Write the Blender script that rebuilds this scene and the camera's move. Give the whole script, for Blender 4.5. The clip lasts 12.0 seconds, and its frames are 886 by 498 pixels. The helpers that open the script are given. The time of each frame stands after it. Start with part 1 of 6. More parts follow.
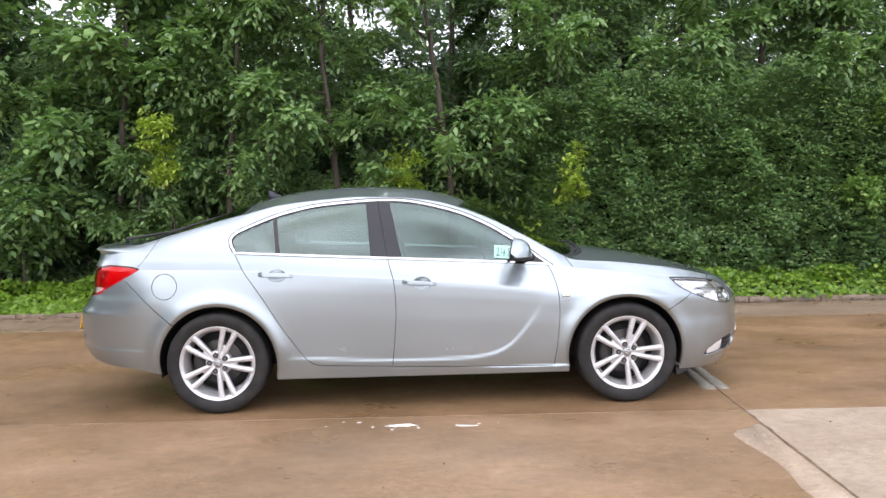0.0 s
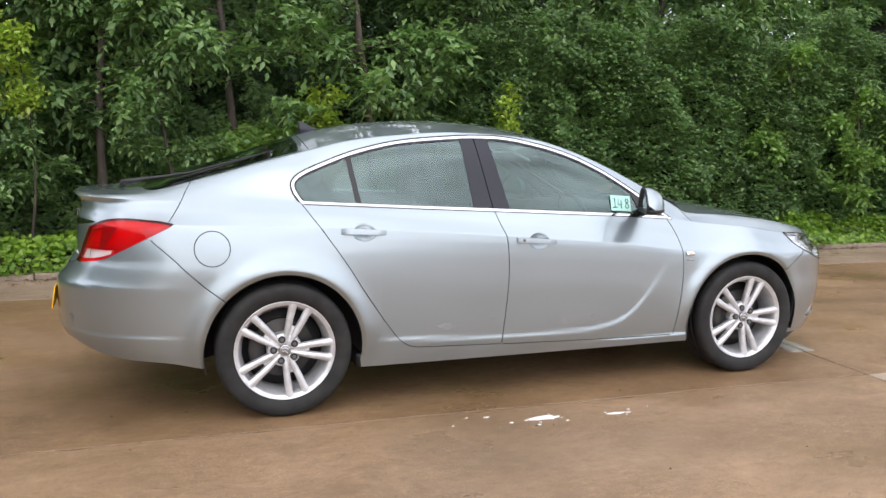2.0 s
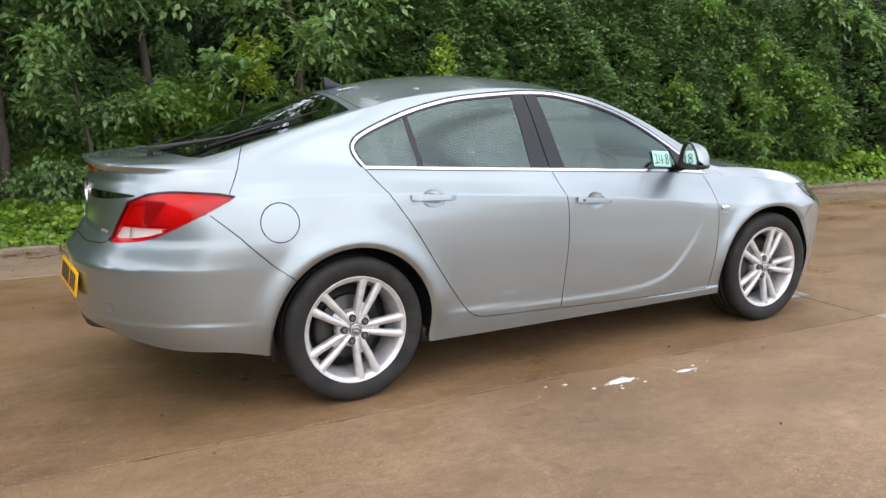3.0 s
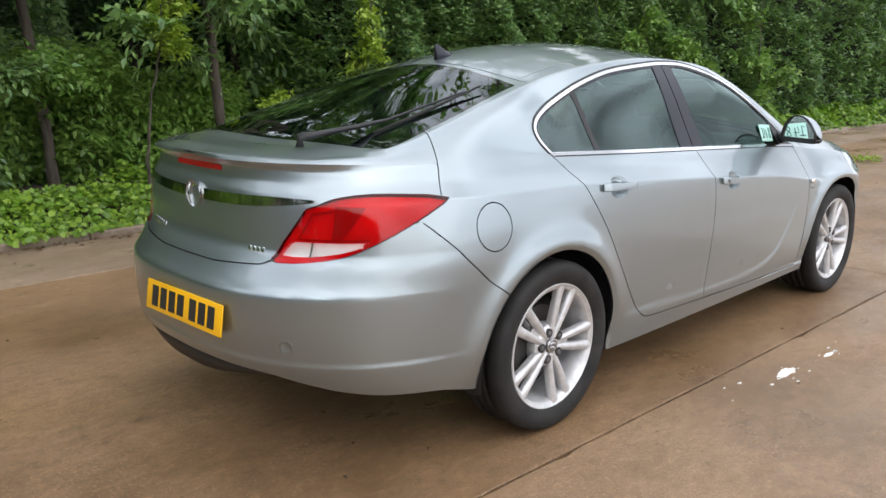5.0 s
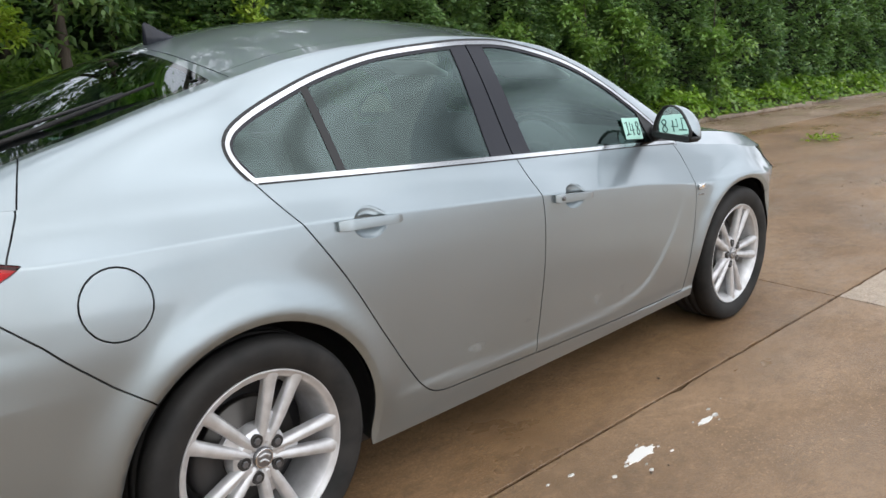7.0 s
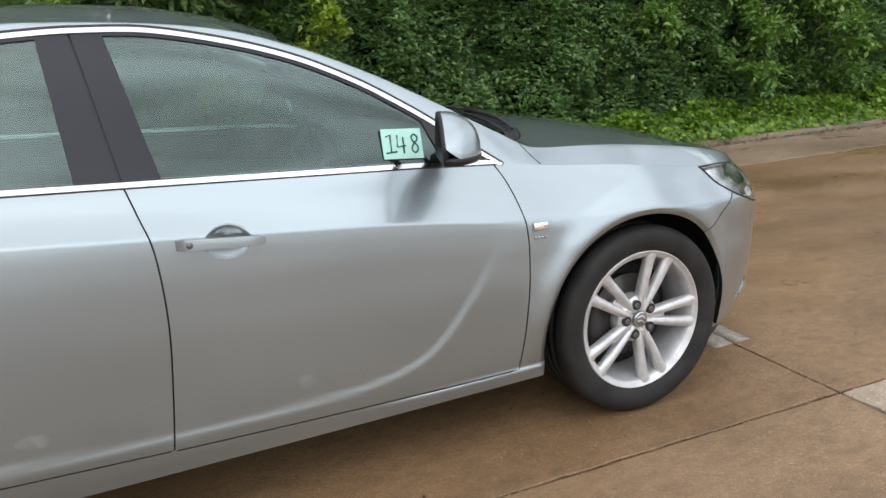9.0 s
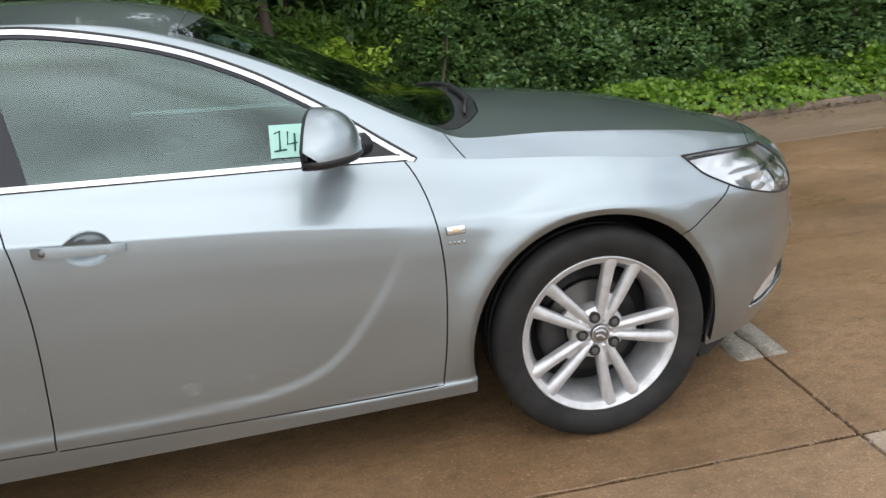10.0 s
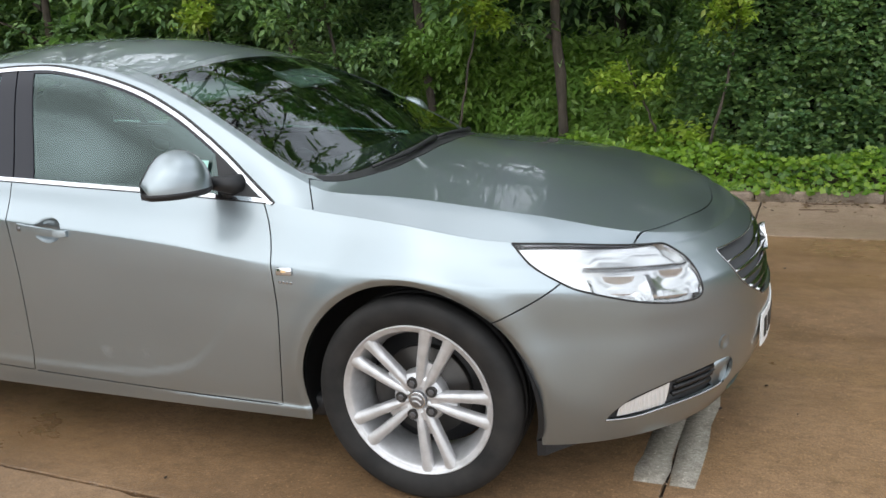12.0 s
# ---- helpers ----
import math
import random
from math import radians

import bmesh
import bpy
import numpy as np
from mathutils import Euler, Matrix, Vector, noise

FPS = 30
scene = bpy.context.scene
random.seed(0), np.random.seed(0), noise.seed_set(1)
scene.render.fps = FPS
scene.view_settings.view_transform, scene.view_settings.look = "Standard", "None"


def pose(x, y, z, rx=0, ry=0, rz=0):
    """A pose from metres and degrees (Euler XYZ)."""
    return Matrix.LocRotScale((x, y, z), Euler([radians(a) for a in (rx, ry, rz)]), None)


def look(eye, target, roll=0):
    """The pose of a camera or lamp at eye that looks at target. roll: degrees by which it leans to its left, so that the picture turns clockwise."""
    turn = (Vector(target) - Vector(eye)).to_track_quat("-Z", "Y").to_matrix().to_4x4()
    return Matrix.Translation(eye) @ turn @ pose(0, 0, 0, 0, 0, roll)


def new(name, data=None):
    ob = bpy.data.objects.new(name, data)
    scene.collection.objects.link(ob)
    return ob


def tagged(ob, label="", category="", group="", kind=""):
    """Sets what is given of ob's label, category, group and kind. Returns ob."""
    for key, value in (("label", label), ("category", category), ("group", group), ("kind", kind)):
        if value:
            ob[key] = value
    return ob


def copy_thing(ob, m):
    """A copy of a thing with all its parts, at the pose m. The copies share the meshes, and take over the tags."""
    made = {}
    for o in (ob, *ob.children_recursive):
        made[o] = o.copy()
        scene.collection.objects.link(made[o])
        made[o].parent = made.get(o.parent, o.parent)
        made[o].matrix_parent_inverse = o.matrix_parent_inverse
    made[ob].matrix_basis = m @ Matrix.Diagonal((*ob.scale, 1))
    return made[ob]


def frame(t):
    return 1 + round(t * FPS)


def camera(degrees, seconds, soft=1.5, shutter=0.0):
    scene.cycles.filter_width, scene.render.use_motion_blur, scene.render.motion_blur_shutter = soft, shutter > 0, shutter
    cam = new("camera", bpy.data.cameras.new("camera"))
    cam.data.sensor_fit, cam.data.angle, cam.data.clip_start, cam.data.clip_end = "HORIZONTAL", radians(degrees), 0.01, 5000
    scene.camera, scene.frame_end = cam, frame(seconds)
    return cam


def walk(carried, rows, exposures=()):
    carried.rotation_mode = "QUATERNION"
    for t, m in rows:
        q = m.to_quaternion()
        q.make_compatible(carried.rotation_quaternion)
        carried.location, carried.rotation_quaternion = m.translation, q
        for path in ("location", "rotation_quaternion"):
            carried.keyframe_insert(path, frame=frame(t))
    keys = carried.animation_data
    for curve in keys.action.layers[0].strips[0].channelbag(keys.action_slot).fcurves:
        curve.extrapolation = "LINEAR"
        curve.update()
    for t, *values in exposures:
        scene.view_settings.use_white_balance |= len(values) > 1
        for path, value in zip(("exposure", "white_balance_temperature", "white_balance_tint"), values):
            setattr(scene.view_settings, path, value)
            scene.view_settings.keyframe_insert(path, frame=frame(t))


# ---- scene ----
cam = camera(57.6, 12.0)
PATH = [
    (0, (-0.03, -6.209, 1.415), (0.034, -4.215, 1.283), -1.2),
    (0.5, (-0.435, -5.723, 1.384), (-0.33, -3.731, 1.24), -1.1),
    (1, (-0.921, -5.424, 1.375), (-0.609, -3.456, 1.197), -0.5),
    (1.5, (-1.401, -5.126, 1.355), (-0.989, -3.183, 1.12), -0.2),
    (2, (-1.867, -4.819, 1.359), (-1.237, -2.938, 1.099), 0.4),
    (2.5, (-2.34, -4.57, 1.393), (-1.564, -2.755, 1.072), 0.2),
    (3, (-2.743, -4.161, 1.381), (-1.787, -2.445, 1.007), -0.2),
    (3.5, (-3.134, -3.782, 1.377), (-2.012, -2.178, 0.964), 0.6),
    (3.7, (-3.267, -3.633, 1.398), (-2.135, -2.038, 0.98), 0.5),
    (5.3, (-3.736, -2.604, 1.421), (-2.357, -1.242, 0.927), 0.0),
    (5.5, (-3.662, -2.582, 1.42), (-2.287, -1.227, 0.897), 0.1),
    (6, (-3.307, -2.607, 1.429), (-1.934, -1.251, 0.903), -0.2),
    (6.5, (-2.864, -2.576, 1.407), (-1.495, -1.213, 0.887), -1.1),
    (7, (-2.39, -2.611, 1.42), (-1.029, -1.237, 0.908), -1.4),
    (7.5, (-1.879, -2.746, 1.426), (-0.567, -1.324, 0.918), -1.5),
    (7.7, (-1.682, -2.792, 1.408), (-0.412, -1.33, 0.908), -1.9),
    (9.3, (-0.084, -2.998, 1.333), (0.611, -1.202, 0.792), -4.0),
    (9.5, (0.096, -2.97, 1.374), (0.702, -1.152, 0.801), -4.8),
    (10, (0.565, -3.014, 1.362), (0.875, -1.131, 0.763), -6.4),
    (10.5, (1.039, -2.98, 1.354), (1.169, -1.084, 0.732), -5.8),
    (11, (1.513, -2.978, 1.393), (1.267, -1.09, 0.779), -7.0),
    (11.5, (1.932, -3.008, 1.404), (1.397, -1.163, 0.846), -5.8),
    (12, (2.327, -2.959, 1.42), (1.603, -1.166, 0.907), -3.7),
]
EXPOSURES = [(0, 0.54, 6400, 17), (1.0, 0.45, 6400, 15.5), (2.5, 0.32, 6500, 13.5), (3.7, 0.26, 6500, 12), (5.5, 0.18, 6500, 11), (7.5, -0.04, 6500, 9.5), (9.5, 0.02, 6500, 9.5), (10.5, -0.04, 6450, 9.5), (11.2, -0.04, 6450, 9), (12, 0.07, 6450, 8.5)]
walk(cam, [(t, look(eye, target, roll)) for t, eye, target, roll in PATH], EXPOSURES)

# ---- sky, sun ----
SUN_EL, SUN_AZ = radians(52), radians(200)
world = bpy.data.worlds.new("overcast_sky")
scene.world = world
world.use_nodes = True
wn, wl = world.node_tree.nodes, world.node_tree.links
wn.clear()
w_out = wn.new("ShaderNodeOutputWorld")
w_bg = wn.new("ShaderNodeBackground")
w_sky = wn.new("ShaderNodeTexSky")
w_sky.sky_type = "NISHITA"
w_sky.sun_disc = False
w_sky.sun_elevation, w_sky.sun_rotation = SUN_EL, SUN_AZ
w_sky.dust_density, w_sky.ozone_density = 3.0, 1.0
w_hsv = wn.new("ShaderNodeHueSaturation")
w_hsv.inputs["Saturation"].default_value = 0.35
w_tc = wn.new("ShaderNodeTexCoord")
w_map = wn.new("ShaderNodeMapping")
w_map.inputs["Scale"].default_value = (1.2, 1.2, 4.0)
w_noise = wn.new("ShaderNodeTexNoise")
w_noise.inputs["Scale"].default_value = 2.3
w_noise.inputs["Detail"].default_value = 6.0
w_ramp = wn.new("ShaderNodeMapRange")
w_ramp.inputs["From Min"].default_value, w_ramp.inputs["From Max"].default_value = 0.35, 0.68
w_ramp.inputs["To Min"].default_value, w_ramp.inputs["To Max"].default_value = 2.6, 12.6
w_grey = wn.new("ShaderNodeCombineColor")
w_mix = wn.new("ShaderNodeMix")
w_mix.data_type = "RGBA"
w_mix.inputs["Factor"].default_value = 0.8
wl.new(w_tc.outputs["Generated"], w_map.inputs["Vector"])
wl.new(w_map.outputs["Vector"], w_noise.inputs["Vector"])
wl.new(w_noise.outputs["Fac"], w_ramp.inputs["Value"])
for ch, share in (("Red", 0.95), ("Green", 1.0), ("Blue", 1.09)):
    w_k = wn.new("ShaderNodeMath")
    w_k.operation = "MULTIPLY"
    w_k.inputs[1].default_value = share
    wl.new(w_ramp.outputs["Result"], w_k.inputs[0])
    wl.new(w_k.outputs["Value"], w_grey.inputs[ch])
wl.new(w_sky.outputs["Color"], w_hsv.inputs["Color"])
wl.new(w_hsv.outputs["Color"], w_mix.inputs["A"])
wl.new(w_grey.outputs["Color"], w_mix.inputs["B"])
wl.new(w_mix.outputs["Result"], w_bg.inputs["Color"])
w_bg.inputs["Strength"].default_value = 0.215
wl.new(w_bg.outputs["Background"], w_out.inputs["Surface"])

sun = new("sun", bpy.data.lights.new("sun", "SUN"))
sun.data.energy, sun.data.angle, sun.data.color = 1.1, radians(110), (1.0, 0.97, 0.92)
sun.matrix_world = look((math.sin(SUN_AZ) * 30, math.cos(SUN_AZ) * 30, 30 * math.tan(SUN_EL)), (0, 0, 0))

# ---- materials ----
def material(name, colour, rough=0.5, metal=0.0, **more):
    m = bpy.data.materials.new(name)
    m.use_nodes = True
    b = m.node_tree.nodes["Principled BSDF"]
    b.inputs["Base Color"].default_value = (*colour, 1)
    b.inputs["Roughness"].default_value, b.inputs["Metallic"].default_value = rough, metal
    for key, value in more.items():
        b.inputs[key.replace("_", " ")].default_value = value
    return m


def node(m, kind, **inputs):
    n = m.node_tree.nodes.new(kind)
    for key, value in inputs.items():
        n.inputs[key.replace("_", " ")].default_value = value
    return n


def link(m, a, b):
    m.node_tree.links.new(a, b)


def noise_node(m, scale, detail=4.0, rough=0.55, stretch=(1, 1, 1)):
    tc = node(m, "ShaderNodeTexCoord")
    mp = node(m, "ShaderNodeMapping", Scale=stretch)
    n = node(m, "ShaderNodeTexNoise", Scale=scale, Detail=detail, Roughness=rough)
    link(m, tc.outputs["Object"], mp.inputs["Vector"])
    link(m, mp.outputs["Vector"], n.inputs["Vector"])
    return n


def ramp(m, socket, *stops):
    r = node(m, "ShaderNodeValToRGB")
    e = r.color_ramp.elements
    while len(e) < len(stops):
        e.new(0.5)
    for k, (p, c) in zip(e, stops):
        k.position, k.color = p, (*c, 1) if isinstance(c, tuple) else (c, c, c, 1)
    link(m, socket, r.inputs["Fac"])
    return r.outputs["Color"]


def mix(m, fac, a, b, mode="MIX"):
    n = node(m, "ShaderNodeMix")
    n.data_type, n.blend_type = "RGBA", mode
    for sock, value in (("Factor", fac), ("A", a), ("B", b)):
        if isinstance(value, (int, float)):
            n.inputs[sock].default_value = value if sock == "Factor" else (value, value, value, 1)
        elif isinstance(value, tuple):
            n.inputs[sock].default_value = (*value, 1)
        else:
            link(m, value, n.inputs[sock])
    return n.outputs["Result"]


def principled(m):
    return m.node_tree.nodes["Principled BSDF"]


def bump(m, socket, strength, distance):
    n = node(m, "ShaderNodeBump", Strength=strength, Distance=distance)
    link(m, socket, n.inputs["Height"])
    link(m, n.outputs["Normal"], principled(m).inputs["Normal"])


def paint_material():
    m = material("silver_metallic_paint", (0.31, 0.36, 0.375), 0.37, 0.91, Coat_Weight=1.0, Coat_Roughness=0.03, Coat_IOR=1.5)
    dirt = noise_node(m, 2.2, 4)
    film = noise_node(m, 0.6, 3)
    c = mix(m, ramp(m, film.outputs["Fac"], (0.3, 0.0), (0.7, 1.0)), (0.300, 0.348, 0.369), (0.330, 0.380, 0.404))
    dusty = ramp(m, dirt.outputs["Fac"], (0.45, 0.0), (0.8, 0.08))
    link(m, mix(m, dusty, c, (0.36, 0.34, 0.30)), principled(m).inputs["Base Color"])
    link(m, ramp(m, dirt.outputs["Fac"], (0.3, 0.33), (0.8, 0.39)), principled(m).inputs["Roughness"])
    return m


def glass_material(name, tint, clear, ior=2.0, sheen=(0.92, 0.97, 1.0)):
    """A tinted pane: a see-through sheet with a real mirror sheen on top."""
    m = bpy.data.materials.new(name)
    m.use_nodes = True
    nt = m.node_tree
    nt.nodes.clear()
    out = node(m, "ShaderNodeOutputMaterial")
    tr = node(m, "ShaderNodeBsdfTransparent", Color=(*(t * clear for t in tint), 1))
    gl = node(m, "ShaderNodeBsdfGlossy", Color=(*sheen, 1), Roughness=0.015)
    lw = node(m, "ShaderNodeLayerWeight", Blend=0.5)
    f0 = ((ior - 1) / (ior + 1)) ** 2
    up = m.node_tree.nodes.new("ShaderNodeMath")
    up.operation = "POWER"
    up.inputs[1].default_value = 4.5
    fr = m.node_tree.nodes.new("ShaderNodeMath")
    fr.operation = "MULTIPLY_ADD"
    fr.inputs[1].default_value, fr.inputs[2].default_value = 1 - f0, f0
    link(m, lw.outputs["Facing"], up.inputs[0])
    link(m, up.outputs["Value"], fr.inputs[0])
    mx = node(m, "ShaderNodeMixShader")
    link(m, fr.outputs["Value"], mx.inputs["Fac"])
    link(m, tr.outputs["BSDF"], mx.inputs[1])
    link(m, gl.outputs["BSDF"], mx.inputs[2])
    link(m, mx.outputs["Shader"], out.inputs["Surface"])
    return m


PAINT = paint_material()
BLACK = material("black_plastic", (0.012, 0.012, 0.013), 0.5)
PILLAR = material("satin_black_pillar", (0.014, 0.015, 0.022), 0.3, Specular_IOR_Level=0.35)
RUBBER = material("black_rubber", (0.018, 0.018, 0.019), 0.7, Specular_IOR_Level=0.3)
CHROME = material("chrome", (0.66, 0.67, 0.68), 0.12, 1.0)
BAR_CHROME = material("smoked_chrome", (0.36, 0.37, 0.37), 0.07, 1.0)
ALLOY = material("silver_alloy", (0.52, 0.53, 0.545), 0.42, 0.6)
GLASS = glass_material("tinted_side_glass", (0.62, 0.80, 0.75), 0.60, 1.9, (0.80, 1.0, 0.965))
SCREEN_GLASS = glass_material("tinted_screen_glass", (0.50, 0.70, 0.62), 0.5, 1.8)
LENS_CLEAR = glass_material("clear_lens", (1.0, 1.0, 1.0), 0.97, 1.45, (1, 1, 1))
FRIT = material("black_glass_border", (0.006, 0.007, 0.008), 0.04, 0.0, IOR=1.9)
CABIN = material("dark_grey_cabin_trim", (0.05, 0.052, 0.055), 0.8)
SEAT = material("dark_grey_seat_cloth", (0.06, 0.065, 0.07), 0.9)

# ---- small mesh tools ----
def part(name, bm, mat, parent=None, label="", smooth=True):
    """Links a bmesh as one mesh object under a thing or a part."""
    me = bpy.data.meshes.new(name)
    bm.to_mesh(me)
    bm.free()
    me.materials.append(mat)
    if smooth:
        me.shade_smooth()
    ob = new(name, me)
    ob.parent = parent
    return tagged(ob, label)


def mesh_part(name, verts, faces, mat, parent=None, label="", smooth=True, normals=None):
    me = bpy.data.meshes.new(name)
    me.from_pydata(verts, [], faces)
    me.materials.append(mat)
    if smooth:
        me.shade_smooth()
    if normals is not None:
        me.normals_split_custom_set(normals)
    ob = new(name, me)
    ob.parent = parent
    return tagged(ob, label)


def spline(points, closed=False, n=6):
    """Catmull-Rom through the points, n steps a span."""
    p = np.array(points, float)
    k = len(p)
    out = []
    for i in range(k if closed else k - 1):
        a, b, c, d = (p[(i + j) % k] if closed else p[min(max(i + j, 0), k - 1)] for j in (-1, 0, 1, 2))
        for t in np.arange(n) / n:
            out.append(0.5 * (2 * b + (c - a) * t + (2 * a - 5 * b + 4 * c - d) * t * t + (3 * b - a - 3 * c + d) * t**3))
    if not closed:
        out.append(p[-1])
    return np.array(out)


class Curve:
    """A smooth function through (x, value) pairs (monotone where the pairs are)."""

    def __init__(self, *pairs):
        p = np.array(sorted(pairs), float)
        self.x, self.y = p[:, 0], p[:, 1]
        h, d = np.diff(self.x), np.diff(self.y) / np.diff(self.x)
        m = np.zeros(len(p))
        for i in range(1, len(p) - 1):
            if d[i - 1] * d[i] > 0:
                a, b = 2 * h[i] + h[i - 1], h[i] + 2 * h[i - 1]
                m[i] = (a + b) / (a / d[i - 1] + b / d[i])
        m[0], m[-1] = d[0], d[-1]
        self.m = m

    def __call__(self, x):
        x = np.clip(x, self.x[0], self.x[-1])
        i = np.clip(np.searchsorted(self.x, x) - 1, 0, len(self.x) - 2)
        h = self.x[i + 1] - self.x[i]
        t = (x - self.x[i]) / h
        a, b = self.y[i], self.y[i + 1]
        return a * (1 + 2 * t) * (1 - t) ** 2 + self.m[i] * h * t * (1 - t) ** 2 + b * t * t * (3 - 2 * t) + self.m[i + 1] * h * t * t * (t - 1)


def smoothstep(a, b, x):
    t = np.clip((x - a) / (b - a), 0, 1)
    return t * t * (3 - 2 * t)


def poly_distance(poly, px, py, closed=True):
    """Signed distance to a polygon (negative inside); to an open line, unsigned."""
    a = np.array(poly, float)
    b = np.roll(a, -1, 0)
    if not closed:
        a, b = a[:-1], b[:-1]
    px, py = np.asarray(px, float), np.asarray(py, float)
    best, inside = np.empty(px.shape), np.zeros(px.shape, bool)
    dx, dy = b[:, 0] - a[:, 0], b[:, 1] - a[:, 1]
    ln, rise = dx * dx + dy * dy + 1e-12, np.where(dy == 0, 1.0, dy)
    for k in range(0, len(px), 8000):
        x, y = px[k : k + 8000, None] - a[:, 0], py[k : k + 8000, None] - a[:, 1]
        t = np.clip((x * dx + y * dy) / ln, 0, 1)
        best[k : k + 8000] = np.sqrt(((x - t * dx) ** 2 + (y - t * dy) ** 2).min(1))
        if closed:
            inside[k : k + 8000] = (((y < 0) != (y < dy)) & (x < dx * y / rise)).sum(1) % 2 == 1
    return np.where(inside, -best, best) if closed else best


# ---- the car's skin: U runs round the side from tail to nose, v from the sill (0) over the belt (1) to the roof's middle (2) ----
X_REAR, X_FRONT, N_REAR, N_FRONT = -1.5, 1.45, 2.85, 2.2


def corner_table(n, a, b):
    th = np.linspace(0, math.pi / 2, 2000)
    s, c = np.sin(th) ** (2 / n), np.cos(th) ** (2 / n)
    d = np.r_[0, np.cumsum(np.hypot(np.diff(a * s), np.diff(b * c)))]
    return d / d[-1], s, c, d[-1]


Q_R, S_R, C_R, L_R = corner_table(N_REAR, 0.95, 0.88)
Q_F, S_F, C_F, L_F = corner_table(N_FRONT, 0.90, 0.88)
U_MIN, U_MAX = X_REAR - L_R, X_FRONT + L_F

z_low = Curve((-2.6, 0.40), (-2.40, 0.402), (-2.347, 0.395), (-2.283, 0.367), (-2.198, 0.335), (-2.116, 0.318), (-1.925, 0.300), (-1.77, 0.267), (-1.74, 0.262), (-1.2, 0.225), (-0.95, 0.217), (0.9, 0.217), (1.5, 0.21), (1.8, 0.20), (2.2, 0.195), (2.4, 0.19))
z_belt = Curve((-2.6, 1.088), (-2.35, 1.088), (-2.2, 1.085), (-2.0, 1.075), (-1.6, 1.07), (-1.26, 1.060), (-0.75, 1.043), (-0.17, 1.014), (0.57, 0.974), (0.88, 0.935), (1.02, 0.912), (1.35, 0.878), (1.68, 0.833), (1.80, 0.827), (1.90, 0.816), (2.0, 0.801), (2.08, 0.789), (2.15, 0.780), (2.4, 0.765))
x_tail = Curve((0.15, -2.33), (0.26, -2.37), (0.36, -2.43), (0.44, -2.462), (0.55, -2.47), (0.650, -2.466), (0.668, -2.462), (0.682, -2.449), (0.698, -2.434), (0.76, -2.394), (0.80, -2.368), (0.90, -2.358), (0.98, -2.352), (1.03, -2.335), (1.06, -2.335), (1.09, -2.37))
x_nose = Curve((0.15, 2.25), (0.25, 2.32), (0.35, 2.362), (0.47, 2.376), (0.58, 2.368), (0.66, 2.350), (0.72, 2.312), (0.77, 2.25))
side_soft = Curve((0, 0.868), (0.06, 0.876), (0.15, 0.884), (0.35, 0.893), (0.52, 0.898), (0.66, 0.898), (0.75, 0.894), (0.797, 0.8885), (0.813, 0.8835), (0.83, 0.8745), (0.90, 0.840), (0.95, 0.816), (1, 0.79))
side_sharp = Curve((0, 0.868), (0.06, 0.876), (0.15, 0.884), (0.35, 0.893), (0.52, 0.8985), (0.66, 0.8995), (0.75, 0.897), (0.80, 0.8935), (0.8085, 0.8925), (0.8125, 0.8910), (0.817, 0.8885), (0.83, 0.8805), (0.90, 0.840), (0.95, 0.816), (1, 0.79))
# the level of the shoulder's crease along the car, as a share of the side's height
crease_v = Curve((-2.6, 0.813), (-2.3, 0.825), (-1.9, 0.864), (-1.5, 0.864), (-1.256, 0.866), (-0.66, 0.845), (-0.34, 0.833), (-0.17, 0.825), (0.135, 0.806), (0.457, 0.786), (0.82, 0.763), (1.1, 0.775), (1.5, 0.813), (2.4, 0.813))
y_belt = Curve((-2.6, 0.74), (-1.5, 0.745), (-1.26, 0.758), (-0.75, 0.78), (0, 0.795), (0.88, 0.80), (1.1, 0.805), (1.45, 0.835), (2.4, 0.835))
z_top = Curve((-2.40, 1.095), (-2.34, 1.102), (-2.25, 1.112), (-2.12, 1.112), (-2.04, 1.125), (-1.855, 1.186), (-1.6, 1.266), (-1.35, 1.350), (-1.1, 1.426), (-0.77, 1.480), (-0.43, 1.496), (-0.1, 1.480), (0.197, 1.428), (0.449, 1.328), (0.743, 1.182), (1.02, 1.050), (1.125, 1.027), (1.51, 0.968), (1.81, 0.908), (2.03, 0.848), (2.15, 0.805), (2.24, 0.768), (2.4, 0.76))
rail_y = Curve((-2.6, 0.60), (-2.2, 0.63), (-2.0, 0.64), (-1.7, 0.62), (-1.4, 0.60), (-1.18, 0.59), (-1.0, 0.60), (-0.75, 0.605), (-0.42, 0.61), (-0.1, 0.615), (0.1, 0.625), (0.3, 0.64), (0.5, 0.665), (0.7, 0.70), (0.9, 0.735), (1.05, 0.728), (1.3, 0.716), (1.7, 0.725), (2.05, 0.79), (2.4, 0.80))
rail_z = Curve((-2.6, 1.092), (-2.35, 1.10), (-2.2, 1.102), (-2.0, 1.115), (-1.7, 1.186), (-1.4, 1.268), (-1.18, 1.322), (-1.0, 1.366), (-0.75, 1.398), (-0.42, 1.418), (-0.1, 1.404), (0.1, 1.378), (0.3, 1.320), (0.5, 1.238), (0.7, 1.135), (0.9, 1.024), (1.05, 0.958), (1.3, 0.940), (1.7, 0.890), (2.05, 0.812), (2.12, 0.796), (2.2, 0.773), (2.4, 0.765))
BLADE = spline([(0.85, 0.82), (0.795, 0.69), (0.70, 0.54), (0.56, 0.395), (0.38, 0.337), (0.1, 0.322), (-0.4, 0.33), (-0.78, 0.35)])
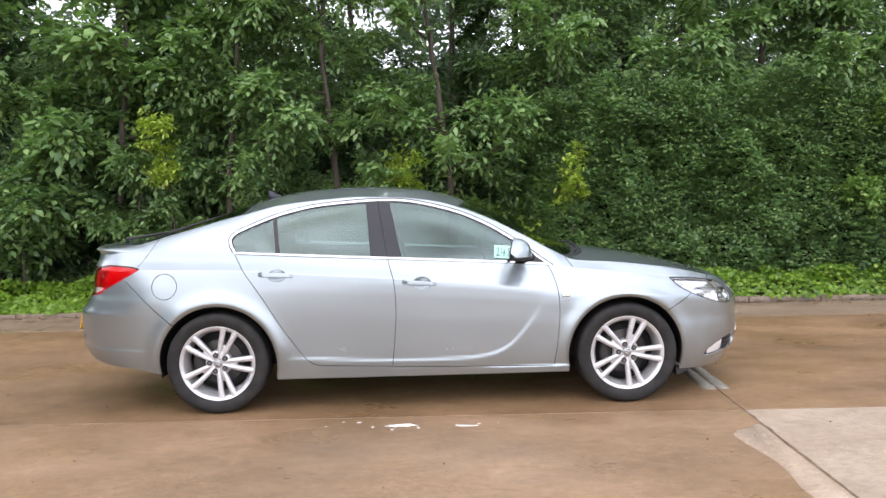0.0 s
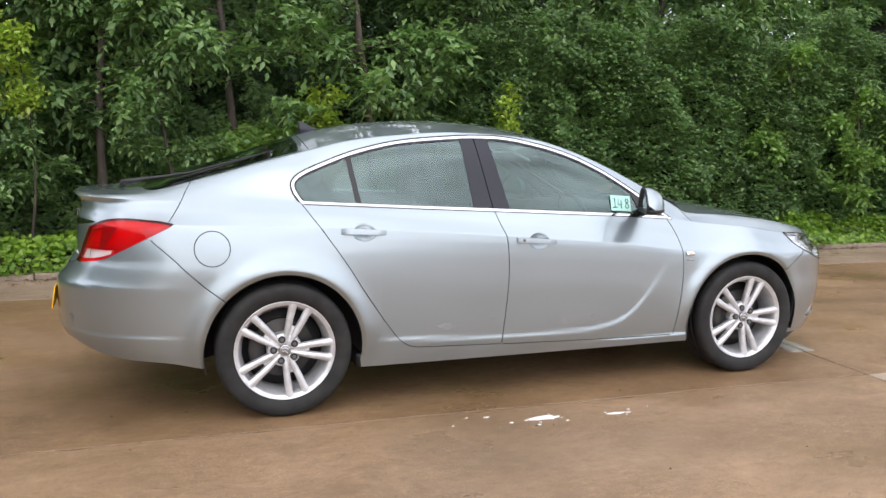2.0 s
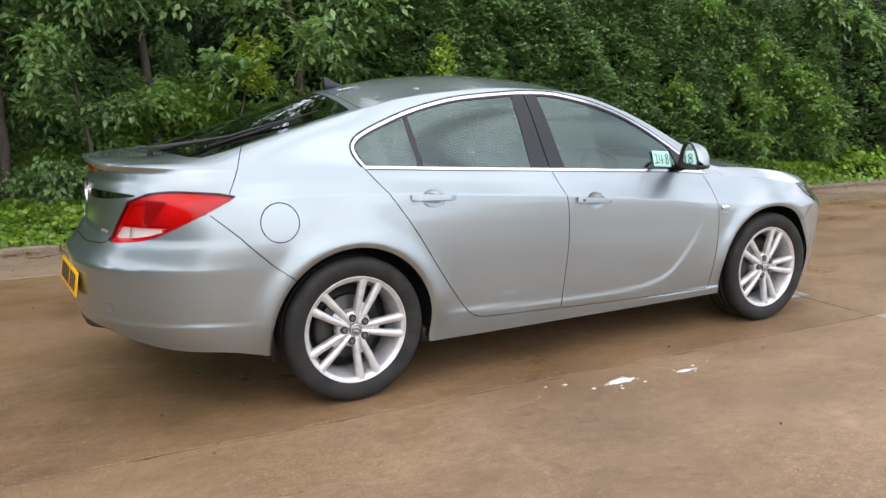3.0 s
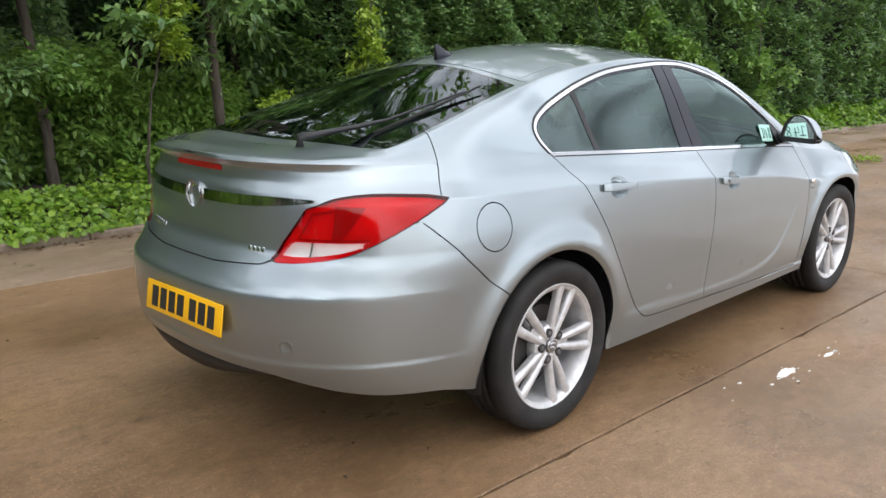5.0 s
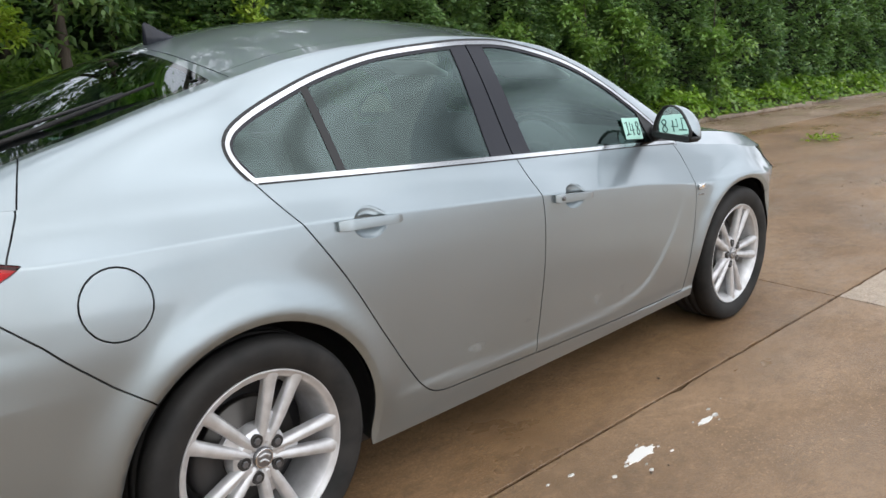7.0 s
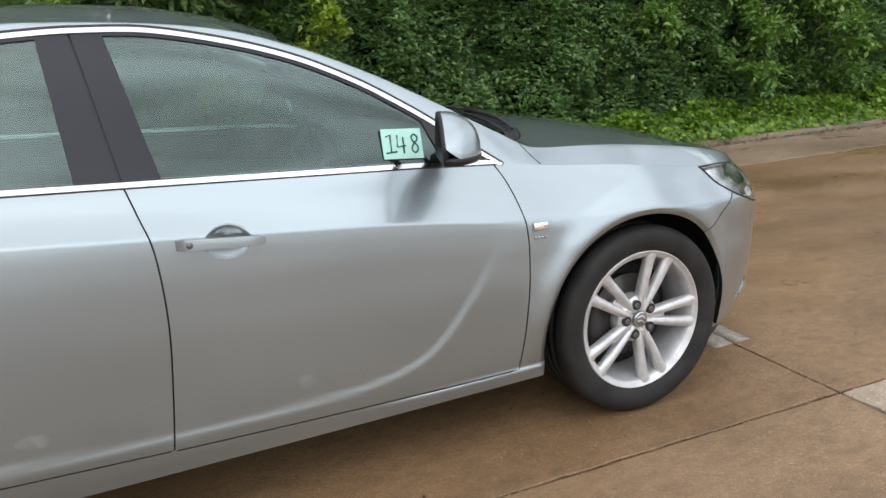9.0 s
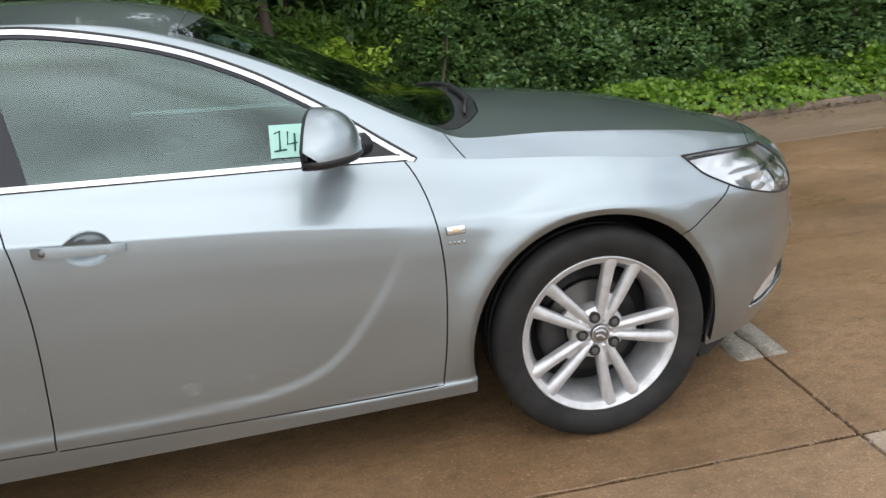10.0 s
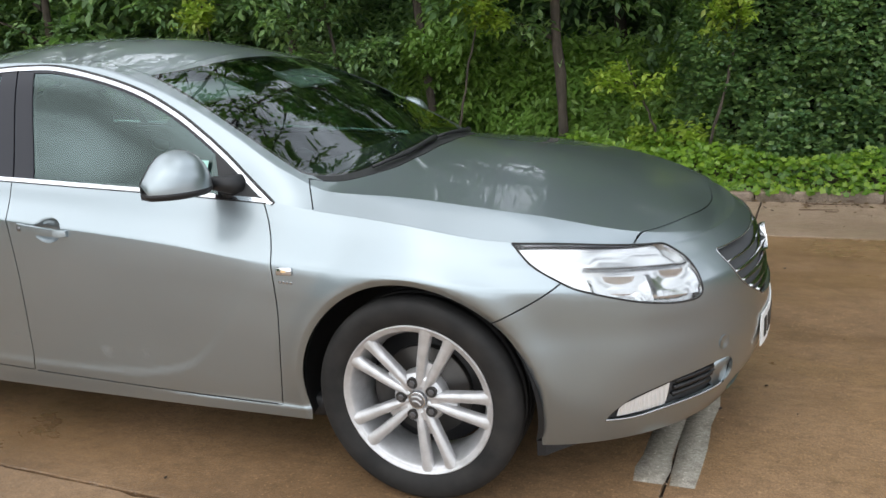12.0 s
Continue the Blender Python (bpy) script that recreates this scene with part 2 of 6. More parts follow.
BLADE_AREA = np.vstack([BLADE, [(-0.9, 0.36), (-0.9, 1.2), (0.86, 1.2)]])
BUMPER_CREASE = Curve((-3.2, 0.45), (-2.5, 0.445), (-2.1, 0.436), (-1.8, 0.43), (-1.7, 0.43))


def ref_x(u):
    """The plan's x at U, for a mean level."""
    x = np.array(u, float)
    r, f = u < X_REAR, u > X_FRONT
    x[r] = X_REAR + (-2.40 - X_REAR) * np.interp((X_REAR - u[r]) / L_R, Q_R, S_R)
    x[f] = X_FRONT + (2.30 - X_FRONT) * np.interp((u[f] - X_FRONT) / L_F, Q_F, S_F)
    return x


def u_of(x):
    """U of a plan x."""
    x = np.array(x, float)
    if x < X_REAR:
        return X_REAR - L_R * float(np.interp((x - X_REAR) / (-2.40 - X_REAR), S_R, Q_R))
    if x > X_FRONT:
        return X_FRONT + L_F * float(np.interp((x - X_FRONT) / (2.30 - X_FRONT), S_F, Q_F))
    return float(x)


def crease_map(xr, v):
    """Shifts the side's levels so that the shoulder's crease lies at 0.813."""
    c = crease_v(xr)
    return np.where(v < c, v * 0.813 / c, 0.813 + (v - c) * (1 - 0.813) / (1 - c))


def crease_unmap(xr, v):
    c = crease_v(xr)
    return np.where(v < 0.813, v * c / 0.813, c + (v - 0.813) * (1 - c) / (1 - 0.813))


def side_w(xr, v):
    q = crease_map(xr, v)
    soft = np.clip(smoothstep(0.70, 1.05, xr) + smoothstep(-1.85, -2.2, xr), 0, 1)
    return side_sharp(q) * (1 - soft) + side_soft(q) * soft


def low_skin(u, v):
    xr = ref_x(u)
    z = z_low(xr) + (z_belt(xr) - z_low(xr)) * v
    xw = np.clip(xr, X_REAR, X_FRONT)
    w = side_w(xr, v) + (y_belt(xw) - 0.79) * smoothstep(0.55, 1.0, v) - 0.012 * (xw / 1.5) ** 2 * (1 - v)
    x, c = np.array(xr), np.ones_like(u)
    r, f = u < X_REAR, u > X_FRONT
    q = (X_REAR - u[r]) / L_R
    x[r] = X_REAR + (x_tail(z[r]) - X_REAR) * np.interp(q, Q_R, S_R)
    c[r] = np.interp(q, Q_R, C_R)
    q = (u[f] - X_FRONT) / L_F
    x[f] = X_FRONT + (x_nose(z[f]) - X_FRONT) * np.interp(q, Q_F, S_F)
    c[f] = np.interp(q, Q_F, C_F)
    # flared arches, the blade of the doors, the bumper's crease
    for wx, size in ((-1.3685, 0.022), (1.3685, 0.020)):
        far = np.hypot(x - wx, z - 0.33)
        w = w + size * np.exp(-((np.maximum(far - 0.410, 0) / 0.058) ** 2)) * smoothstep(0.22, 0.46, z)
    for wx, r_arch in ((-1.366, 0.388), (1.362, 0.390)):
        w = w - 0.010 * np.clip(1 - (np.hypot(x - wx, z - 0.330) - r_arch) / 0.018, 0, 1.2)
    d = poly_distance(BLADE_AREA, x, z)
    w = w + 0.0065 * smoothstep(-0.022, 0.016, d) * np.exp(-np.clip(d, 0, 1) / 0.10) * smoothstep(-1.05, -0.7, x) * smoothstep(1.05, 0.9, x) * smoothstep(0.78, 0.45, z)
    w = w + 0.004 * smoothstep(0.268, 0.258, z) * smoothstep(1.1, 1.0, np.abs(x))
    tuck = smoothstep(0.008, -0.014, z - BUMPER_CREASE(u)) * smoothstep(-1.70, -2.15, u)
    w = w + 0.006 * tuck
    x = x - 0.006 * tuck * (1 - c)
    return np.stack([x, w * c, z], -1)


def top_skin(u, k):
    """k: 0 at the belt, 1 in the middle."""
    p0, pl = low_skin(u, np.ones_like(u)), low_skin(u, np.full_like(u, 0.97))
    x = p0[:, 0]
    share = np.clip(p0[:, 1] / y_belt(x), 0, 1)
    p1 = np.stack([rail_y(x) * share, np.maximum(rail_z(x), p0[:, 2])], -1)
    p2 = np.stack([0 * x, np.maximum(z_top(x), p0[:, 2])], -1)
    a0 = np.stack([p0[:, 1], p0[:, 2]], -1)
    low_t = a0 - np.stack([pl[:, 1], pl[:, 2]], -1)
    low_t /= np.linalg.norm(low_t, axis=1)[:, None] + 1e-9
    ca, cb = p1 - a0, p2 - p1
    la, lb = np.linalg.norm(ca, axis=1)[:, None] + 1e-9, np.linalg.norm(cb, axis=1)[:, None] + 1e-9
    soft = (smoothstep(-1.15, -1.5, x) * smoothstep(-2.3, -2.1, x))[:, None]
    t0 = ca / la * (1 - soft) + low_t * soft
    flat = (0.55 + 0.40 * smoothstep(-2.15, -1.9, x) * smoothstep(2.2, 2.0, x))[:, None]
    t1 = ca / la * (1 - flat) + cb / lb * flat
    t1 /= np.linalg.norm(t1, axis=1)[:, None] + 1e-9
    # the side glass and pillars stay nearly straight up to the rail, where the roof folds over
    fold = (0.55 - 0.37 * smoothstep(-1.35, -1.15, x) * smoothstep(2.15, 1.95, x))[:, None]
    t1s = ca / la * (1 - fold) + cb / lb * fold
    t1s /= np.linalg.norm(t1s, axis=1)[:, None] + 1e-9
    t2 = np.stack([-np.ones_like(x), 0 * x], -1)
    cut = 0.5
    ta, tb = np.clip(k / cut, 0, 1)[:, None], np.clip((k - cut) / (1 - cut), 0, 1)[:, None]

    def hermite(a, b, ma, mb, t):
        return a * (1 + 2 * t) * (1 - t) ** 2 + ma * t * (1 - t) ** 2 + b * t * t * (3 - 2 * t) + mb * t * t * (t - 1)

    yz = np.where((k <= cut)[:, None], hermite(a0, p1, t0 * la, t1s * la, ta), hermite(p1, p2, t1 * lb, t2 * lb, tb))
    return np.stack([x, yz[:, 0], yz[:, 1]], -1)


def skin(u, v):
    u, v = np.asarray(u, float), np.asarray(v, float)
    out, low = np.empty((len(u), 3)), v <= 1
    if low.any():
        out[low] = low_skin(u[low], np.clip(v[low], 0, 1))
    if not low.all():
        out[~low] = top_skin(u[~low], np.clip(v[~low] - 1, 0, 1))
    return out


def skin_normal(u, v, upper):
    """Outward normals of the skin's y > 0 half; upper tells on which side of the belt to look."""
    e, h = 0.004, 0.003
    lo, hi = np.where(upper, 1.0 + 1e-6, 0.0), np.where(upper, 2.0, 1.0)
    ua, ub = np.clip(u - e, U_MIN, U_MAX), np.clip(u + e, U_MIN, U_MAX)
    va, vb = np.clip(v - h, lo, hi), np.clip(v + h, lo, hi)
    four = skin(np.r_[ua, ub, u, u], np.r_[v, v, va, vb]).reshape(4, len(u), 3)
    du, dv = four[1] - four[0], four[3] - four[2]
    n = np.cross(dv, du)
    ln = np.linalg.norm(n, axis=1)[:, None]
    n = np.where(ln > 1e-12, n / np.maximum(ln, 1e-12), np.array([0, 0, 1.0]))
    return n


# ---- the net over the half skin, cut along the panels' outlines ----
def net():
    us = np.r_[np.linspace(U_MIN, X_REAR, 76), np.linspace(X_REAR, X_FRONT, 165)[1:], np.linspace(X_FRONT, U_MAX, 76)[1:]]
    us = np.unique(np.r_[us, np.linspace(U_MIN + 1.10, U_MIN + 1.14, 10), np.linspace(U_MIN + 0.44, U_MIN + 0.48, 9)])
    vs = np.unique(np.r_[np.linspace(0, 1, 45), np.linspace(0.801, 0.825, 7), np.linspace(0.845, 0.885, 9), np.linspace(1, 2, 51)[1:], (1.49, 1.51)])
    bm = bmesh.new()
    low = vs < 1
    grid = []
    for u in us:
        col = vs.copy()
        col[low] = crease_unmap(ref_x(np.full(low.sum(), u)), vs[low])
        grid.append([bm.verts.new((u, v, 0)) for v in col])
    for a, b in zip(grid, grid[1:]):
        for j in range(len(vs) - 1):
            bm.faces.new((a[j], b[j], b[j + 1], a[j + 1]))
    return bm


def cut_net(bm, f):
    """Cuts the net's faces where f(u, v) changes sign."""
    bm.verts.ensure_lookup_table()
    co = np.array([v.co[:] for v in bm.verts])
    val = f(co[:, 0], co[:, 1])
    val[np.abs(val) < 2e-4] = 0
    bm.verts.index_update()
    edges = [e for e in bm.edges if val[e.verts[0].index] * val[e.verts[1].index] < 0]
    if not edges:
        return
    a = np.array([e.verts[0].co[:2] for e in edges])
    b = np.array([e.verts[1].co[:2] for e in edges])
    lo, hi = np.zeros(len(edges)), np.ones(len(edges))
    fa = np.array([val[e.verts[0].index] for e in edges])
    for _ in range(12):
        mid = (lo + hi) / 2
        p = a + (b - a) * mid[:, None]
        fm = f(p[:, 0], p[:, 1])
        same = fm * fa > 0
        lo, hi = np.where(same, mid, lo), np.where(same, hi, mid)
    on = {v for v in bm.verts if val[v.index] == 0}
    for e, t in zip(edges, (lo + hi) / 2):
        t = min(max(t, 0.01), 0.99)
        on.add(bmesh.utils.edge_split(e, e.verts[0], t)[1])
    todo = {fc for v in on for fc in v.link_faces}
    for fc in todo:
        hits = [v for v in fc.verts if v in on]
        if len(hits) == 2 and not any(hits[1] in e.verts for e in hits[0].link_edges):
            bmesh.utils.face_split(fc, hits[0], hits[1])
        elif len(hits) > 2:
            for i in range(len(hits)):
                p, q = hits[i], hits[(i + 1) % len(hits)]
                if not any(q in e.verts for e in p.link_edges):
                    try:
                        bmesh.utils.face_split(fc, p, q)
                    except ValueError:
                        pass
                    break


def side_xz(u, v):
    p = skin(u, v)
    return p[:, 0], p[:, 2]


def side_uz(u, v):
    return u, skin(u, v)[:, 2]


def top_xy(u, v):
    p = skin(u, v)
    return p[:, 0], p[:, 1]


def outline(space, poly, low=None):
    """The signed distance to a panel's outline; low: True only under the belt, False only over it."""

    def f(u, v):
        d = poly_distance(poly, *space(u, v))
        if low is not None:
            d = np.maximum(d, (v - 1) * 0.9 if low else (1 - v) * 0.9)
        return d

    return f


DOOR_REAR = [(-1.306, 1.15), (-1.27, 1.075), (-1.221, 0.997), (-1.063, 0.768), (-0.946, 0.580), (-0.826, 0.405), (-0.765, 0.335), (-0.70, 0.306), (-0.60, 0.300), (-0.210, 0.287)]
B_LINE = [(-0.212, 0.285), (-0.197, 0.419), (-0.180, 0.643), (-0.188, 0.833), (-0.212, 0.93), (-0.238, 1.028), (-0.27, 1.2)]
FRONT_LINE = [(0.874, 0.264), (0.896, 0.406), (0.913, 0.606), (0.903, 0.772), (0.875, 0.88), (0.83, 0.96)]
P_REAR_DOOR = np.vstack([spline(DOOR_REAR), spline(B_LINE)[1:], [(-1.3, 1.2)]])
P_FRONT_DOOR = np.vstack([spline(B_LINE)[::-1], spline([(-0.208, 0.285), (0.486, 0.267), (0.84, 0.263)])[1:], spline(FRONT_LINE), [(0.8, 1.2)]])
DLO = [(-1.258, 1.052), (-1.290, 1.102), (-1.300, 1.142), (-1.288, 1.172), (-1.250, 1.202), (-1.15, 1.246), (-0.99, 1.306), (-0.82, 1.350), (-0.66, 1.376), (-0.40, 1.396), (-0.25, 1.399), (-0.09, 1.390), (0.12, 1.347), (0.297, 1.292), (0.45, 1.222), (0.56, 1.158), (0.675, 1.082), (0.795, 0.992), (0.878, 0.932)]
P_DLO = np.vstack([spline(DLO), [(0.57, 0.955), (-0.17, 0.995), (-0.75, 1.025)]])
P_FLAP = [(-1.701 + 0.083 * math.cos(a), 0.853 + 0.084 * math.sin(a)) for a in np.linspace(0, 2 * math.pi, 49)[:-1]]
P_ARCH_R = [(-1.366 + 0.388 * math.cos(a), 0.330 + 0.388 * math.sin(a)) for a in np.linspace(-0.2, math.pi + 0.2, 60)] + [(-1.745, 0.1), (-0.97, 0.1)]
P_ARCH_F = [(1.362 + 0.390 * math.cos(a), 0.330 + 0.390 * math.sin(a)) for a in np.linspace(-0.2, math.pi + 0.2, 60)] + [(0.965, 0.1), (1.745, 0.1)]
uo = u_of


def tail(*pts):
    """Points round the tail: metres from its middle along the skin, height."""
    return [(U_MIN + d, z) for d, z in pts]


def nose(*pts):
    """Points round the nose: metres from its middle along the skin, height."""
    return [(U_MAX - d, z) for d, z in pts]


P_TAIL = np.vstack([spline(tail((1.116, 0.971), (1.055, 0.982), (0.999, 0.987), (0.839, 0.993), (0.72, 0.983), (0.655, 0.967)), n=5), tail((0.582, 0.944), (0.489, 0.837)), spline(tail((0.451, 0.777), (0.48, 0.768), (0.578, 0.774), (0.704, 0.794), (0.793, 0.825), (0.915, 0.877), (1.008, 0.918), (1.09, 0.955)), n=4)])
P_REVERSE = tail((0.478, 0.791), (0.522, 0.838), (0.65, 0.840), (0.80, 0.842), (0.765, 0.824), (0.70, 0.807), (0.62, 0.795), (0.54, 0.789))
P_HEAD = np.vstack([spline([(1.704, 0.832), (1.77, 0.775), (1.851, 0.722), (1.906, 0.698), (2.045, 0.653), (2.15, 0.631), (2.23, 0.625), (2.266, 0.632), (2.280, 0.652), (2.281, 0.705), (2.268, 0.752), (2.232, 0.779), (2.150, 0.797)], n=4), [(2.13, 0.86), (1.70, 0.86)]])
P_FOG = np.vstack([spline(nose((0.919, 0.278), (0.87, 0.335), (0.80, 0.362), (0.721, 0.380), (0.62, 0.392), (0.531, 0.398), (0.47, 0.39), (0.445, 0.35), (0.46, 0.307), (0.55, 0.295), (0.704, 0.290), (0.83, 0.275)), True, n=3)])
U_END = U_MAX + 0.2
P_GRILLE = np.vstack([spline(nose((0.462, 0.728), (0.43, 0.67), (0.40, 0.627), (0.34, 0.585), (0.28, 0.556), (0.22, 0.529), (0.1, 0.52)), n=4), [(U_END, 0.52), (U_END, 0.728)]])
P_INTAKE = np.vstack([spline(nose((0.40, 0.255), (0.37, 0.285), (0.31, 0.295)), n=3), [(U_END, 0.295), (U_END, 0.215)], nose((0.31, 0.215), (0.37, 0.23))])
P_BOOT = [(U_MIN - 0.2, 1.2), (U_MIN - 0.2, 0.735)] + tail((0.194, 0.738), (0.422, 0.756), (0.455, 0.773), (0.50, 0.79), (0.53, 0.837), (0.62, 0.93), (0.70, 0.955), (0.839, 0.970), (0.999, 0.968), (1.082, 0.966), (1.094, 0.985), (1.121, 1.03), (1.153, 1.075), (1.16, 1.2))
P_STOP = [(U_MIN - 0.2, 1.064), (U_MIN - 0.2, 1.040)] + tail((0.17, 1.042), (0.185, 1.052), (0.175, 1.062))
REAR_SEAM = tail((0.987, 0.903), (1.366, 0.616), (1.41, 0.575)) + [(-1.3, 0.4), (-1.2, 0.0), (U_MIN - 0.2, 0.0), (U_MIN - 0.2, 0.735)] + tail((0.194, 0.738), (0.422, 0.756), (0.47, 0.775), (0.578, 0.79), (0.704, 0.815), (0.793, 0.845), (0.915, 0.89))
FRONT_SEAM = [(1.851, 0.728), (1.74, 0.67), (1.636, 0.620), (1.55, 0.56), (1.4, 0.0), (U_END, 0.0), (U_END, 0.9), (2.12, 0.9), (2.138, 0.788), (2.2, 0.74), (2.27, 0.66), (2.16, 0.63), (2.045, 0.66), (1.906, 0.71)]
HOOD = [(1.025, 1.0), (1.022, 0.797), (0.985, 0.74), (0.962, 0.70), (0.995, 0.676), (1.05, 0.622), (1.105, 0.54), (1.155, 0.43), (1.185, 0.25), (1.195, 0.0), (1.195, -0.1), (2.175, -0.1)] + [tuple(q) for q in spline([(2.174, 0.0), (2.166, 0.12), (2.142, 0.27), (2.102, 0.40), (2.055, 0.51), (2.003, 0.616), (1.985, 0.70)], n=4)] + [(1.98, 1.0)]
SCREEN = np.vstack([spline([(0.938, 0.697), (0.968, 0.664), (1.012, 0.60), (1.07, 0.47), (1.105, 0.25), (1.115, 0)], n=5), [(1.115, -0.1), (0.33, -0.1), (0.33, 0)], spline([(0.325, 0.2), (0.305, 0.4), (0.265, 0.565)], n=4), spline([(0.35, 0.585), (0.5, 0.620), (0.7, 0.662), (0.9, 0.692)], n=3)])
REAR_GLASS = np.vstack([[(-1.215, -0.1), (-1.215, 0.0)], spline([(-1.218, 0.2), (-1.225, 0.4), (-1.238, 0.552)], n=4), spline([(-1.35, 0.560), (-1.6, 0.585), (-1.85, 0.602), (-1.955, 0.603)], n=4), spline([(-2.0, 0.52), (-2.035, 0.3), (-2.045, 0)], n=4), [(-2.045, -0.1)]])


def grow(d, f):
    return lambda u, v: f(u, v) - d


F_RDOOR, F_FDOOR = outline(side_xz, P_REAR_DOOR, True), outline(side_xz, P_FRONT_DOOR, True)
F_DLO, F_FLAP = outline(side_xz, P_DLO), outline(side_xz, P_FLAP, True)
F_ARCH = [outline(side_xz, p, True) for p in (P_ARCH_R, P_ARCH_F)]
F_TAIL, F_HEAD, F_FOG = outline(side_uz, P_TAIL, True), outline(side_uz, P_HEAD, True), outline(side_uz, P_FOG, True)
F_GRILLE, F_INTAKE = outline(side_uz, P_GRILLE, True), outline(side_uz, P_INTAKE, True)
F_REVERSE, F_STOP = outline(side_uz, P_REVERSE, True), outline(side_uz, P_STOP, True)
CUPS = [(-0.004, 0.841), (-0.962, 0.911)]
F_CUP = [outline(side_xz, [(x + 0.064 * math.cos(a), z + 0.045 * math.sin(a)) for a in np.linspace(0, 2 * math.pi, 33)[:-1]], True) for x, z in CUPS]
F_BOOT_LOW = lambda u, v: poly_distance(P_BOOT, *side_uz(u, np.minimum(v, 1)))
F_RBUMP = outline(side_uz, REAR_SEAM, True)
F_FBUMP = lambda u, v: poly_distance(FRONT_SEAM, *side_uz(u, np.minimum(v, 1)))
F_HOOD, F_SCREEN, F_RGLASS = outline(top_xy, HOOD, False), outline(top_xy, SCREEN, False), outline(top_xy, REAR_GLASS, False)


def f_boot_top(u, v):
    """The tailgate's edge over the belt: outside the rear glass, along the quarter."""
    p = skin(u, v)
    d = p[:, 0] - np.interp(p[:, 1], [0.0, 0.572, 0.597, 0.633, 0.69, 0.745, 0.80], [-1.19, -1.19, -1.775, -1.788, -1.815, -1.842, -1.845])
    return np.maximum(d, (1 - v) * 0.9)


def f_roof(u, v):
    """The roof's middle panel, between the joints over the rails."""
    p = skin(u, v)
    edge = rail_y(p[:, 0]) - 0.075
    return np.maximum.reduce([p[:, 1] - edge, p[:, 0] - 0.28, -1.19 - p[:, 0], (1 - v) * 0.9])


GAP = 0.0022
skin_net = net()
for f, gap in ((F_ARCH[0], 0), (F_ARCH[1], 0), (grow(0.018, F_ARCH[0]), 0), (grow(0.018, F_ARCH[1]), 0), (grow(0.025, F_ARCH[0]), 0), (grow(0.025, F_ARCH[1]), 0), (F_DLO, 0), (grow(0.009, F_DLO), 0), (grow(-0.0125, F_DLO), 0), (grow(-0.021, F_DLO), 0), (grow(0.0035, F_DLO), 0), (F_RDOOR, 1), (F_FDOOR, 1), (F_FLAP, 1), (F_TAIL, 0.6), (F_HEAD, 0.5), (F_FOG, 0), (F_GRILLE, 0), (F_INTAKE, 0),
               (F_REVERSE, 0), (F_STOP, 0), (F_CUP[0], 0), (F_CUP[1], 0), (F_BOOT_LOW, 1), (F_RBUMP, 1), (F_FBUMP, 1), (F_HOOD, 1), (F_SCREEN, 0), (grow(-0.014, F_SCREEN), 0), (F_RGLASS, 0), (grow(-0.022, F_RGLASS), 0), (f_boot_top, 1), (f_roof, 0.45)):
    for g in ((GAP * gap, -GAP * gap) if gap else (0,)):
        cut_net(skin_net, grow(g, f))


# panes inside the window outline, split by the pillar and the quarter light's bar
def f_bar(xa, xb):
    """Signed distance to a slanted line through the side glass, from (xa, 1.03) to (xb, 1.38)."""

    def f(u, v):
        x, z = side_xz(u, v)
        return x - (xa + (xb - xa) * (z - 1.03) / 0.35)

    return f


for z_cut in (0.640, 0.655, 0.668, 0.682, 0.700):
    cut_net(skin_net, lambda u, v, zc=z_cut: np.where(u < X_REAR - 0.1, np.where(v < 1, skin(u, np.minimum(v, 1))[:, 2] - zc, 1.0), 1.0))
for off in (-0.016, -0.005, 0.004, 0.012):
    cut_net(skin_net, lambda u, v, off=off: np.where(u < -1.68, np.where(v < 1, skin(u, np.minimum(v, 1))[:, 2] - BUMPER_CREASE(u) - off, 1.0), 1.0))

BARS = [f_bar(-0.980, -1.026), f_bar(-0.951, -1.000), f_bar(-0.346, -0.376), f_bar(-0.241, -0.298), f_bar(-0.234, -0.291), f_bar(-0.141, -0.215), f_bar(0.655, 0.53)]
for f in BARS:
    cut_net(skin_net, lambda u, v, f=f: np.where(F_DLO(u, v) < 0.02, f(u, v), 1.0))


SEAMS = dict(rd=F_RDOOR, fd=F_FDOOR, flap=F_FLAP, tail=F_TAIL, head=F_HEAD, boot=F_BOOT_LOW, rb=F_RBUMP, fb=F_FBUMP, hood=F_HOOD, bt=f_boot_top, roof=f_roof)


